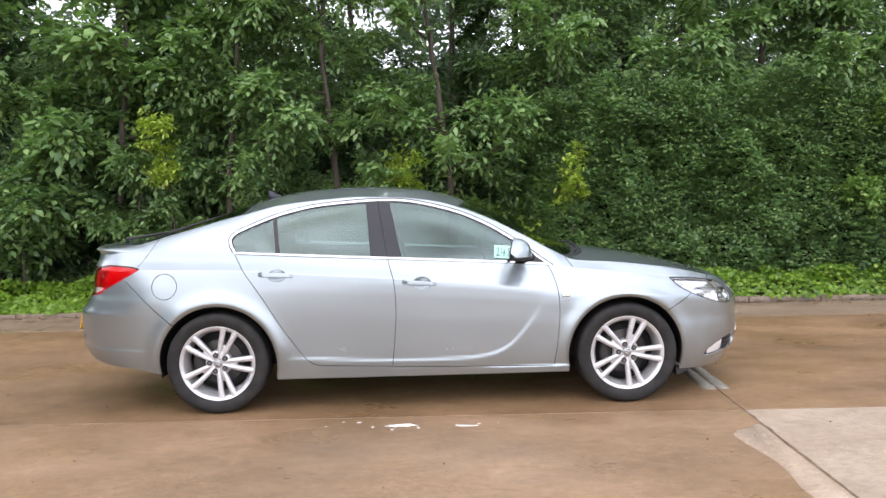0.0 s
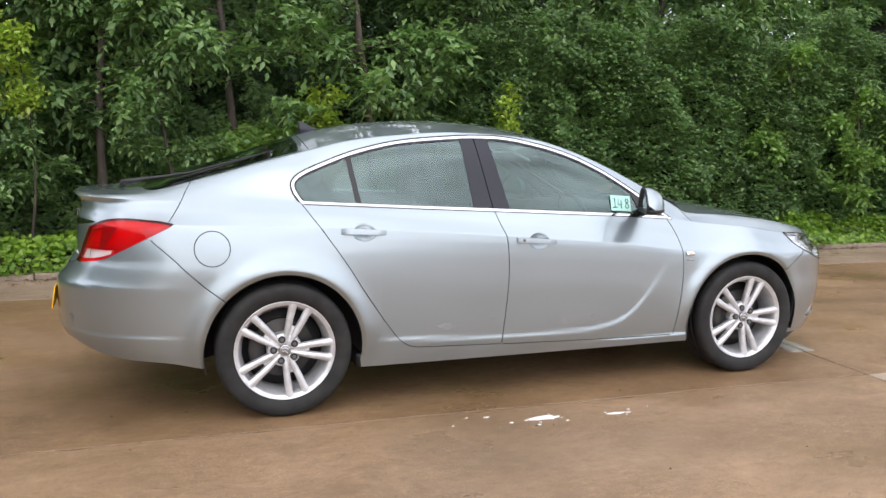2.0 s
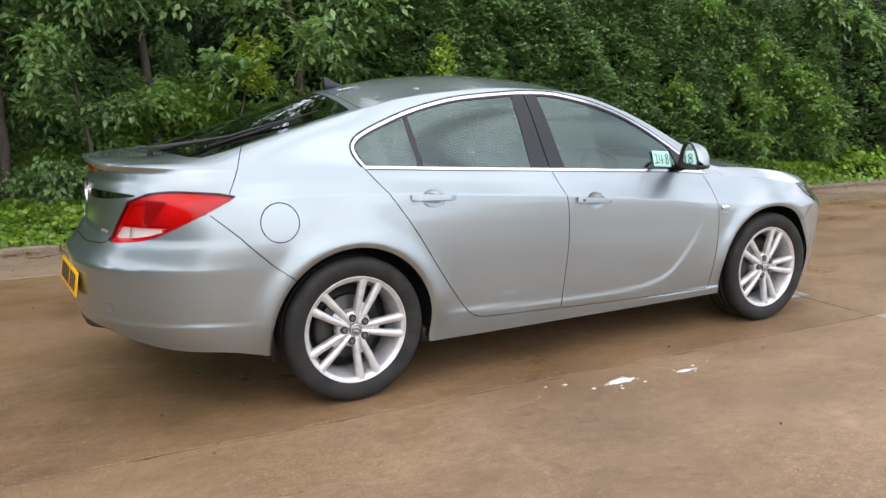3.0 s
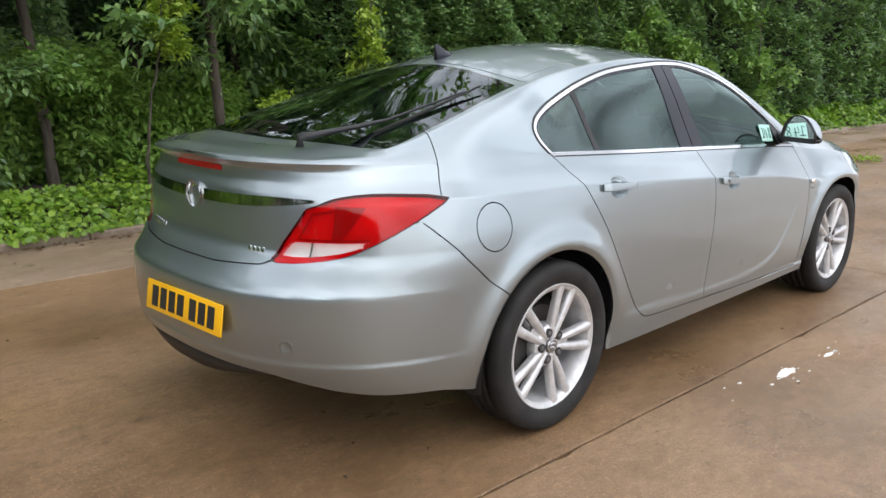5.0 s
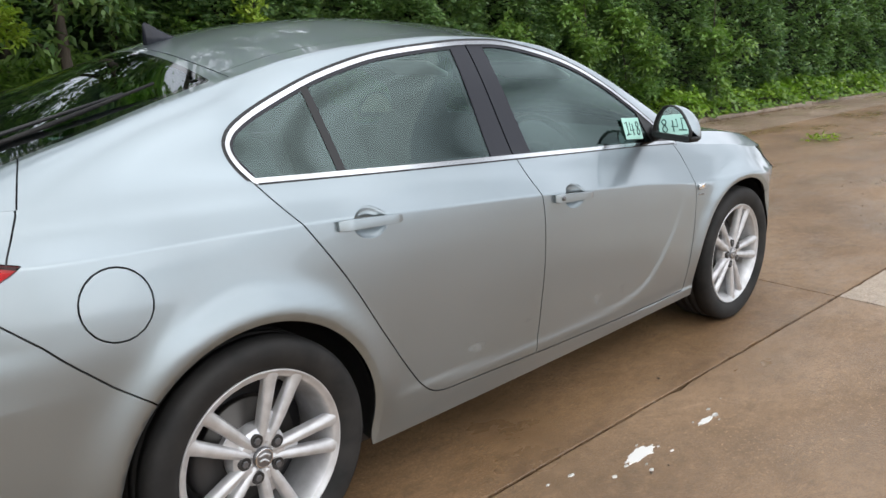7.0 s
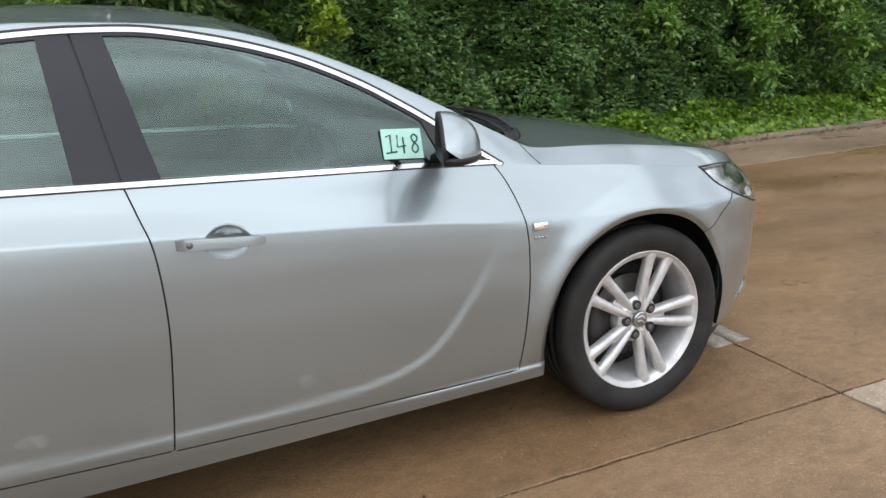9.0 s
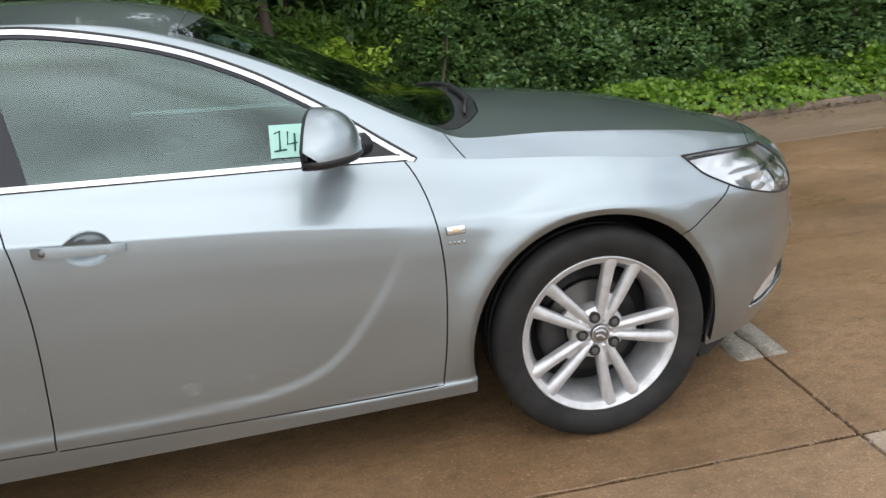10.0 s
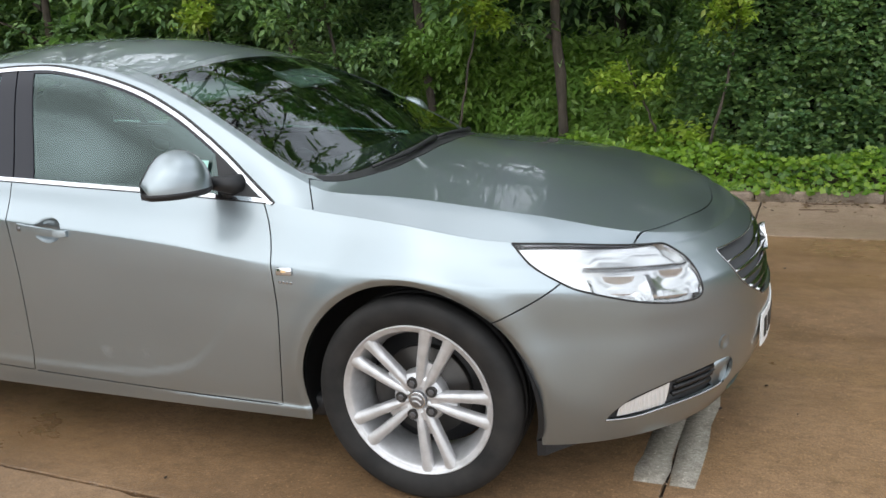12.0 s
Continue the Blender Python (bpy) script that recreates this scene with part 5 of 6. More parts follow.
def lamp_patch(name, corners, s, out, mat, parent, n=7):
    """A bent four-cornered sheet under the lens, its corners as (metres from the tail's middle, height)."""
    c = [np.array(q) for q in corners]
    verts, faces = [], []
    for i in range(n):
        for j in range(n):
            a, b = i / (n - 1), j / (n - 1)
            q = (c[0] * (1 - a) + c[1] * a) * (1 - b) + (c[3] * (1 - a) + c[2] * a) * b
            verts.append(at_skin(U_MIN + q[0], q[1], s, out)[0])
    for i in range(n - 1):
        for j in range(n - 1):
            f = (i * n + j, (i + 1) * n + j, (i + 1) * n + j + 1, i * n + j + 1)
            faces.append(f if s < 0 else f[::-1])
    return mesh_part(name, verts, faces, mat, parent)


for s in (-1, 1):
    lens = SKIN["tail_lamp", s]
    lamp_patch("facet_reflection", ((0.665, 0.848), (0.700, 0.848), (0.800, 0.955), (0.690, 0.958)), s, -0.009, RED_DEEP, lens)
    lamp_patch("lamp_border", ((0.540, 0.848), (0.546, 0.848), (0.612, 0.935), (0.604, 0.935)), s, -0.008, RED_DEEP, lens, 4)
    lamp_patch("lamp_border", ((0.54, 0.843), (0.80, 0.846), (0.80, 0.852), (0.54, 0.849)), s, -0.008, RED_DEEP, lens, 6)
    lamp_patch("lamp_border", ((0.61, 0.925), (0.69, 0.940), (0.69, 0.948), (0.61, 0.934)), s, -0.008, RED_DEEP, lens, 4)
    lamp_patch("lamp_rib", ((0.588, 0.792), (0.594, 0.792), (0.602, 0.838), (0.594, 0.838)), s, -0.004, LAMP_DULL, SKIN["reversing_lens", s], 4)

# dried polish smears low on the doors
SMEAR = material("dried_polish", (0.62, 0.64, 0.64), 0.6)
sm = noise_node(SMEAR, 30, 6, 0.65)
link(SMEAR, ramp(SMEAR, sm.outputs["Fac"], (0.38, 0.0), (0.70, 0.24)), principled(SMEAR).inputs["Alpha"])
for door, spots_at in (("rear_door", ((-0.531, 0.405, 0.042, 0.020), (-0.268, 0.427, 0.022, 0.010))), ("front_door", ((0.173, 0.399, 0.030, 0.022), (0.345, 0.402, 0.020, 0.016)))):
    for x, z, a, c in spots_at:
        ring = [at_skin(x + a * math.cos(t) * (1 + 0.25 * math.sin(3 * t)), z + c * math.sin(t), -1, 0.0008)[0] for t in np.linspace(0, 2 * math.pi, 20, endpoint=False)]
        mesh_part("polish_smear", ring, [tuple(range(20))], SMEAR, SKIN[door, -1], "pale dried polish smear")

# cabin
def cushion(size, m, bevel):
    return block(size, m, bevel, 3)


def seat(x, y, wide, name="front_seat", label="dark grey cloth seat with a headrest"):
    st = new(name)
    st.parent = car
    tagged(st, label)
    part("cushion", cushion((0.50, wide, 0.16), Matrix.Translation((x + 0.06, y, 0.52)) @ pose(0, 0, 0, 0, -6, 0), 0.05), SEAT, st)
    part("backrest", cushion((0.14, wide * 0.94, 0.62), Matrix.Translation((x - 0.24, y, 0.84)) @ pose(0, 0, 0, 0, -18, 0), 0.055), SEAT, st)
    for k in ((0,) if wide < 0.7 else (-0.42, 0.42)):
        part("headrest", cushion((0.09, 0.25, 0.17), Matrix.Translation((x - 0.36, y + k, 1.20)) @ pose(0, 0, 0, 0, -14, 0), 0.04), SEAT, st)
        for q in (-0.05, 0.05):
            part("headrest_post", finish(tube([(x - 0.335, y + k + q, 1.08), (x - 0.355, y + k + q, 1.17)], 0.006, 6)), CHROME, st)
    return st


seat(0.08, -0.36, 0.50)
seat(0.08, 0.36, 0.50)
seat(-0.80, 0.0, 1.24, "rear_bench", "dark grey cloth rear bench")
dash = [[Vector((x, y, z)) for x, z in ((1.02, 0.97), (0.80, 0.985 - 0.03 * abs(y)), (0.66, 0.95), (0.60, 0.86), (0.66, 0.70), (0.95, 0.62))] for y in np.linspace(-0.70, 0.70, 12)]
part("dashboard", finish(loft(dash)), CABIN, car, "dark grey dashboard")
part("parcel_shelf", block((0.42, 1.15, 0.03), Matrix.Translation((-1.62, 0, 1.02)), 0.01), CABIN, car)
sw_m = Matrix.Translation((0.50, -0.36, 0.90)) @ pose(0, 0, 0, 0, 64, 0)
ring_pts = [sw_m @ Vector((0.185 * math.cos(a), 0.185 * math.sin(a), 0)) for a in np.linspace(0, 2 * math.pi, 41)]
wheel_sw = part("steering_wheel", finish(tube(ring_pts, 0.016, 8, closed_ends=False)), BLACK, car, "black steering wheel")
part("steering_boss", block((0.12, 0.14, 0.05), sw_m @ Matrix.Translation((0, 0, -0.02)), 0.02), BLACK, wheel_sw)
for a in (0, 180, 270):
    q = radians(a + 90)
    part("steering_spoke", finish(tube([sw_m @ Vector((0.04 * math.cos(q), 0.04 * math.sin(q), -0.01)), sw_m @ Vector((0.18 * math.cos(q), 0.18 * math.sin(q), 0))], 0.014, 8)), BLACK, wheel_sw)
part("interior_mirror", block((0.03, 0.22, 0.06), Matrix.Translation((0.40, 0, 1.25)), 0.014), BLACK, car)
VISOR = material("pale_grey_visor", (0.68, 0.69, 0.67), 0.8)
for y in (-0.36, 0.36):
    part("sun_visor", block((0.16, 0.36, 0.02), Matrix.Translation((0.37, y, 1.270)) @ pose(0, 0, 0, 0, 24, 0), 0.008), VISOR, car, "pale grey sun visor")

# the lot card in the driver's window
card_k = np.linspace(1.001, 1.4, 200)
card_rows = skin(np.full(200, 0.555), card_k)
card_at = Vector(card_rows[int(np.argmin(np.abs(card_rows[:, 2] - 1.026)))] * np.array([1, -1, 1])) + Vector((0, -0.004, 0.001))
card_m = Matrix.Translation(card_at) @ pose(0, 0, 0, 90, 0, 0) @ pose(0, 0, 0, -22, 0, -4)
lot_card = part("lot_card", block((0.128, 0.092, 0.0015), card_m), CARD, smooth=False)
tagged(lot_card, "pale green card with a handwritten number tucked against the side window", "card")
STROKES = {"1": [[(-0.010, 0.022), (0.004, 0.028), (0.002, -0.026)], [(-0.014, -0.028), (0.020, -0.024)]],
           "4": [[(-0.012, 0.026), (-0.015, -0.010), (0.012, -0.006)], [(0.006, 0.020), (0.004, -0.030)]],
           "8": [[(0.010, 0.020), (0.0, 0.028), (-0.009, 0.018), (-0.004, 0.006), (0.008, -0.008), (0.008, -0.022), (-0.002, -0.028), (-0.011, -0.018), (-0.004, -0.002), (0.008, 0.010), (0.010, 0.020)]]}
for ch, x in (("1", -0.040), ("4", -0.002), ("8", 0.040)):
    b = bmesh.new()
    for line in STROKES[ch]:
        tube([card_m @ Vector((x + a, c, 0.0012)) for a, c in (spline(line, n=4) if ch == "8" else line)], 0.0026, 5, b)
    part("digit", finish(b), PEN, lot_card)

# ---- ground: concrete slabs with open joints on one dark sheet ----
def concrete(name, light, dark, silt):
    m = material(name, light, 0.5)
    big = noise_node(m, 0.55, 5, 0.6, (1, 1.6, 1))
    mid = noise_node(m, 3.2, 8, 0.65)
    fine = noise_node(m, 130, 5, 0.75)
    c = mix(m, ramp(m, big.outputs["Fac"], (0.38, 0.0), (0.62, 1.0)), dark, light)
    c = mix(m, ramp(m, mid.outputs["Fac"], (0.42, 0.0), (0.72, 0.75)), c, silt)
    c = mix(m, ramp(m, fine.outputs["Fac"], (0.30, 0.7), (0.60, 0.0)), c, tuple(x * 0.5 for x in dark))
    patch = noise_node(m, 1.3, 4)
    smudge = noise_node(m, 13, 11, 0.84, (1, 1.4, 1))
    c = mix(m, ramp(m, smudge.outputs["Fac"], (0.34, 0.75), (0.52, 0.0)), c, tuple(x * 0.62 for x in dark))
    c = mix(m, ramp(m, smudge.outputs["Fac"], (0.54, 0.0), (0.70, 0.5)), c, tuple(min(1, x * 1.3) for x in light))
    chips = noise_node(m, 34, 9, 0.8)
    rough_zone = ramp(m, patch.outputs["Fac"], (0.42, 0.25), (0.58, 1.0))
    c = mix(m, mix(m, 1.0, ramp(m, chips.outputs["Fac"], (0.61, 0.0), (0.635, 0.75)), rough_zone, "MULTIPLY"), c, tuple(min(1, x * 1.6) for x in light))
    c = mix(m, mix(m, 1.0, ramp(m, chips.outputs["Fac"], (0.365, 0.8), (0.39, 0.0)), rough_zone, "MULTIPLY"), c, tuple(x * 0.4 for x in dark))
    blots = noise_node(m, 5.5, 10, 0.8, (1, 1.4, 1))
    c = mix(m, ramp(m, blots.outputs["Fac"], (0.56, 0.0), (0.68, 0.7)), c, tuple(x * 0.5 for x in dark))
    specks = noise_node(m, 75, 4, 0.6)
    c = mix(m, mix(m, 1.0, ramp(m, specks.outputs["Fac"], (0.60, 0.0), (0.64, 0.35)), rough_zone, "MULTIPLY"), c, tuple(min(1, x * 1.9) for x in light))
    c = mix(m, mix(m, 1.0, ramp(m, specks.outputs["Fac"], (0.345, 0.6), (0.385, 0.0)), rough_zone, "MULTIPLY"), c, tuple(x * 0.45 for x in dark))
    link(m, c, principled(m).inputs["Base Color"])
    wet = noise_node(m, 0.8, 6, 0.6, (1, 1.8, 1))
    link(m, ramp(m, wet.outputs["Fac"], (0.36, 0.26), (0.60, 0.62)), principled(m).inputs["Roughness"])
    h = mix(m, 0.6, fine.outputs["Fac"], chips.outputs["Fac"])
    bump(m, h, 0.8, 0.005)
    return m


CONCRETE = concrete("damp_brown_concrete", (0.345, 0.212, 0.112), (0.160, 0.093, 0.045), (0.268, 0.160, 0.080))
CONCRETE_PALE = concrete("pale_concrete", (0.500, 0.400, 0.305), (0.330, 0.245, 0.172), (0.420, 0.318, 0.225))
CONCRETE_FILM = concrete("pale_cement_film", (0.560, 0.440, 0.335), (0.400, 0.290, 0.200), (0.480, 0.360, 0.260))
CONCRETE_DRY = concrete("drier_brown_concrete", (0.378, 0.241, 0.138), (0.205, 0.125, 0.064), (0.298, 0.185, 0.099))
CONCRETE_GREY = concrete("grey_channel_concrete", (0.380, 0.278, 0.198), (0.205, 0.140, 0.092), (0.290, 0.204, 0.139))
CEMENT = concrete("cement_patch", (0.43, 0.40, 0.34), (0.22, 0.18, 0.135), (0.33, 0.29, 0.23))
SOIL = material("dark_soil", (0.035, 0.026, 0.018), 0.9)

bm = bmesh.new()
bm.faces.new([bm.verts.new(p) for p in ((-400, -400, -0.022), (400, -400, -0.022), (400, 400, -0.022), (-400, 400, -0.022))])
ground = tagged(part("ground", bm, SOIL, smooth=False), "dark soil and grit under the concrete yard", "ground", kind="structure")
yard = tagged(new("pavement"), "damp brown concrete yard in large cast slabs", "concrete yard", kind="structure")


def long_joint(x, k):
    return -1.105 - 0.028 * x + (0, 3.80, -4.2, -8.4, -12.6, 3.80 + 1.08)[k]


def cross_joint(y, k):
    return 2.082 + 0.062 * (y + 0.65) + 6.6 * k


rng = random.Random(4)


def slab(xa, xb, ka, kb, mat):
    """A cast slab between two cross joints and two long joints, with ragged worn arrises."""
    g = 0.0042
    outer = []

    def run(p, q, n):
        for i in range(n):
            t = i / n
            outer.append([p[0] + (q[0] - p[0]) * t, p[1] + (q[1] - p[1]) * t])

    def corner(kx, ky):
        y = long_joint(cross_joint(0, kx), ky)
        for _ in range(3):
            y = long_joint(cross_joint(y, kx), ky)
        return cross_joint(y, kx), y

    cs = [corner(xa, ka), corner(xb, ka), corner(xb, kb), corner(xa, kb)]
    cx, cy = sum(c[0] for c in cs) / 4, sum(c[1] for c in cs) / 4
    for p, q in zip(cs, cs[1:] + cs[:1]):
        n = min(90, max(2, int(math.dist(p, q) / 0.07)))
        run(p, q, n)
    b = bmesh.new()
    top, rim = [], []
    for i, (x, y) in enumerate(outer):
        d = math.hypot(cx - x, cy - y)
        wob = g + rng.uniform(0, 0.003) + (rng.uniform(0, 0.014) if rng.random() < 0.07 else 0)
        dx, dy = (wob if x < cx else -wob), (wob if y < cy else -wob)
        rim.append(b.verts.new((x + dx, y + dy, -0.003)))
        top.append(b.verts.new((x + dx + math.copysign(0.0025, dx), y + dy + math.copysign(0.0025, dy), 0.0)))
    low = [b.verts.new((v.co.x, v.co.y, -0.03)) for v in rim]
    n = len(top)
    b.faces.new(top)
    for i in range(n):
        j = (i + 1) % n
        b.faces.new((rim[i], rim[j], top[j], top[i]))
        b.faces.new((low[i], low[j], rim[j], rim[i]))
    return part("slab", finish(b), mat, yard, smooth=False)


for k in range(-4, 5):
    for ka, kb in ((4, 3), (3, 2), (2, 0), (0, 1), (1, 5)):
        mat = CONCRETE_GREY if ka == 1 else (CONCRETE_PALE if (ka == 2 and k == 0) else (CONCRETE_DRY if ka in (2, 3, 4) else CONCRETE))
        slab(k, k + 1, ka, kb, mat)
far_yard = bmesh.new()
for xa, xb, ya, yb in ((-200, -24.2, -200, 4.4), (35.3, 200, -200, 2.6), (-24.2, 35.3, -200, -13.2)):
    far_yard.faces.new([far_yard.verts.new(p) for p in ((xa, ya, -0.004), (xb, ya, -0.004), (xb, yb, -0.004), (xa, yb, -0.004))])
part("far_slab", far_yard, CONCRETE, yard, smooth=False)


def ragged(points, n_jit, z, seed, steps=5):
    """A thin ragged patch with the given outline."""
    r = random.Random(seed)
    pts = spline(points, True, steps)
    b = bmesh.new()
    c = pts.mean(0)
    vs = []
    for x, y in pts:
        k = 1 + r.uniform(-n_jit, n_jit)
        vs.append(((c[0] + (x - c[0]) * k), (c[1] + (y - c[1]) * k)))
    low = [b.verts.new((x, y, -0.002)) for x, y in vs]
    up = [b.verts.new((x + (0.003 if x < c[0] else -0.003), y + (0.003 if y < c[1] else -0.003), z)) for x, y in vs]
    b.faces.new(up)
    for i in range(len(up)):
        j = (i + 1) % len(up)
        b.faces.new((low[i], low[j], up[j], up[i]))
    return finish(b)


for a, b_ in ((-0.100, -0.006), (0.006, 0.092)):
    pts = []
    ys = np.linspace(-0.615, 1.9, 30)
    left = [(cross_joint(y, 0) + a + 0.006 * math.sin(9 * y + a * 40) + rng.uniform(-0.008, 0.008), y) for y in ys]
    right = [(cross_joint(y, 0) + b_ + 0.004 * math.sin(13 * y + 2) + rng.uniform(-0.006, 0.006), y) for y in ys[::-1]]
    part("cement_patch", ragged(left + right, 0.0, 0.002, 3, 1), CEMENT, yard, "pale cement strip beside the joint")
part("cement_patch", ragged([(1.77, -1.75), (1.81, -1.63), (1.90, -1.58), (2.008, -1.50), (1.992, -1.8), (1.960, -2.3), (1.930, -2.8), (1.84, -2.85), (1.76, -2.6), (1.81, -2.2)], 0.02, 0.004, 8), CONCRETE_FILM, yard, "pale worn patch")

SPOT = material("white_paint_splash", (0.72, 0.70, 0.66), 0.6)
spots = [(-0.146, -1.292, 0.085, 0.030), (0.234, -1.337, 0.05, 0.016), (0.305, -1.34, 0.02, 0.012), (-0.42, -1.20, 0.018, 0.010), (-0.33, -1.31, 0.014, 0.009), (-0.21, -1.375, 0.012, 0.008), (0.33, -1.30, 0.012, 0.008), (-0.05, -1.36, 0.012, 0.007), (-0.52, -1.18, 0.010, 0.006), (-0.245, -1.30, 0.012, 0.008), (-0.055, -1.31, 0.010, 0.006), (-0.10, -1.25, 0.009, 0.005), (-0.19, -1.345, 0.008, 0.005), (0.19, -1.31, 0.008, 0.005), (0.28, -1.37, 0.007, 0.004), (-0.62, -1.27, 0.007, 0.004), (0.45, -1.29, 0.006, 0.004)]
for i, (x, y, a, b_) in enumerate(spots):
    pts = [(x + a * math.cos(t) * rng.uniform(0.72, 1.12), y + b_ * math.sin(t) * rng.uniform(0.72, 1.12)) for t in np.linspace(0, 2 * math.pi, 29)[:-1]]
    tagged(part("paint_spot", ragged(pts, 0.08, 0.0025, i), SPOT, smooth=False), "dried white paint splash on the concrete", "paint splash", "paint splashes")

# crumbled mortar along the open joints
b = bmesh.new()
for i in range(620):
    if rng.random() < 0.6:
        x = rng.choice((-1.6, -0.4, 0.9, 1.9, 2.3, 3.4)) + rng.gauss(0, 0.55)
        y = long_joint(x, 0) + rng.gauss(0, 0.007)
    else:
        y = rng.choice((-2.1, -1.3, -0.9, -0.4)) + rng.gauss(0, 0.3)
        x = cross_joint(y, 0) + rng.gauss(0, 0.007)
    s = rng.uniform(0.002, 0.0055)
    m = Matrix.Translation((x, y, s * 0.12)) @ pose(0, 0, 0, rng.uniform(0, 30), rng.uniform(0, 30), rng.uniform(0, 360)) @ Matrix.Diagonal((s * rng.uniform(1, 2.6), s, s * 0.4, 1))
    bmesh.ops.create_icosphere(b, subdivisions=1, radius=0.6, matrix=m)
tagged(part("mortar_crumbs", b, CONCRETE_GREY, smooth=False), "pale crumbled mortar in the slab joints", "mortar crumbs", kind="stuff")

# kerb stones
KERB = concrete("weathered_kerb", (0.33, 0.25, 0.18), (0.17, 0.125, 0.085), (0.16, 0.11, 0.07))
kerb = tagged(new("kerb"), "low weathered concrete kerb between yard and planting", "kerb", kind="structure")


def kerb_y(x):
    return 3.80 - 0.012 * x - 0.0028 * max(0, x - 2) ** 2 * (1 if x < 14 else 0) - (0.4 + 0.06 * (x - 14) if x >= 14 else 0)


x = -16.0
while x < 26:
    L = 0.915
    ya, yb = kerb_y(x), kerb_y(x + L)
    m = Matrix.Translation((x + L / 2, (ya + yb) / 2 + 0.065, -0.016 + rng.uniform(-0.009, 0.009))) @ pose(0, 0, 0, rng.uniform(-3, 3), rng.uniform(-0.6, 0.6), math.degrees(math.atan2(yb - ya, L)))
    part("kerb_stone", block((L - 0.006, 0.13, 0.15), m, 0.014), KERB, kerb)
    x += L

# planting bed behind the kerb
b = bmesh.new()
rows = []
for x in np.linspace(-40, 60, 120):
    rows.append([b.verts.new((x, kerb_y(max(-16, min(26, x))) + d, z + 0.05 * noise.noise((x, d, 1)))) for d, z in ((0.12, 0.05), (0.5, 0.14), (1.5, 0.2), (6, 0.3), (40, 0.3), (380, -0.02))])
for p, q in zip(rows, rows[1:]):
    for i in range(5):
        b.faces.new((p[i], q[i], q[i + 1], p[i + 1]))
tagged(part("planting_bed", b, SOIL), "dark soil bed under ivy and trees", "soil bed", kind="structure")

# grit, twigs and fallen bits
GRIT = material("dark_grit", (0.06, 0.042, 0.03), 0.8)
b = bmesh.new()
for i in range(420):
    near = rng.random() < 0.45
    x = rng.uniform(-4.5, 7)
    y = kerb_y(x) - abs(rng.gauss(0, 0.35)) - 0.02 if near else rng.uniform(-3.4, 3.2)
    s = rng.uniform(0.004, 0.014)
    m = Matrix.Translation((x, y, s * 0.3)) @ pose(0, 0, 0, rng.uniform(0, 40), rng.uniform(0, 40), rng.uniform(0, 360)) @ Matrix.Diagonal((s * rng.uniform(1, 4 if near else 1.8), s, s * 0.5, 1))
    bmesh.ops.create_icosphere(b, subdivisions=1, radius=0.5, matrix=m)
tagged(part("grit", b, GRIT, smooth=False), "dark grit and crumbs on the concrete", "grit", kind="stuff")
TWIG = material("dead_twig", (0.12, 0.075, 0.045), 0.8)
for i in range(26):
    x = rng.uniform(-5, 9)
    y = kerb_y(x) - rng.uniform(0.02, 0.5)
    a, L = rng.uniform(-0.7, 0.7), rng.uniform(0.08, 0.35)
    pts = [(x + L * t * math.cos(a) + rng.uniform(-0.01, 0.01), y + L * t * math.sin(a) + rng.uniform(-0.01, 0.01), 0.006) for t in (0, 0.35, 0.7, 1)]
    tagged(part("twig", finish(tube(pts, [0.004, 0.004, 0.003, 0.0015], 5)), TWIG), "dry brown twig lying by the kerb", "twig", "twigs by the kerb")

# ---- foliage ----
def leaf_material(name, *colours, gloss=0.45):
    m = material(name, colours[0], gloss)
    geo = node(m, "ShaderNodeNewGeometry")
    stops = [(i / max(1, len(colours) - 1), c) for i, c in enumerate(colours)]
    c = ramp(m, geo.outputs["Random Per Island"], *stops)
    big = noise_node(m, 0.9, 3)
    c = mix(m, ramp(m, big.outputs["Fac"], (0.35, 0.0), (0.7, 0.45)), c, tuple(min(1, x * 1.7) for x in colours[len(colours) // 2]))
    link(m, c, principled(m).inputs["Base Color"])
    tr = node(m, "ShaderNodeBsdfTranslucent")
    link(m, mix(m, 1.0, c, (1.0, 1.18, 0.55), "MULTIPLY"), tr.inputs["Color"])
    mx = node(m, "ShaderNodeMixShader", Fac=0.38)
    out = m.node_tree.nodes["Material Output"]
    link(m, principled(m).outputs["BSDF"], mx.inputs[1])
    link(m, tr.outputs["BSDF"], mx.inputs[2])
    link(m, mx.outputs["Shader"], out.inputs["Surface"])
    return m


LEAF_HEDGE = leaf_material("hedge_leaf", (0.035, 0.080, 0.034), (0.066, 0.134, 0.048), (0.118, 0.200, 0.062), (0.195, 0.282, 0.090), gloss=0.34)
LEAF_TREE = leaf_material("tree_leaf", (0.056, 0.110, 0.054), (0.110, 0.196, 0.078), (0.172, 0.276, 0.098), (0.262, 0.372, 0.136), gloss=0.38)
LEAF_IVY = leaf_material("ivy_leaf", (0.046, 0.110, 0.014), (0.090, 0.185, 0.020), (0.160, 0.268, 0.027), (0.255, 0.360, 0.044), gloss=0.36)
LEAF_LIME = leaf_material("lime_leaf", (0.185, 0.286, 0.031), (0.277, 0.374, 0.052), (0.370, 0.440, 0.084))
# lighter leaf: the light on the open undergrowth is put into its colour
LEAF_UNDER_LIT = leaf_material("lit_undergrowth_leaf", (0.085, 0.165, 0.032), (0.140, 0.245, 0.045), (0.220, 0.330, 0.070))
LEAF_CLIMBER = leaf_material("climber_leaf", (0.085, 0.165, 0.040), (0.145, 0.250, 0.055), (0.230, 0.340, 0.085))
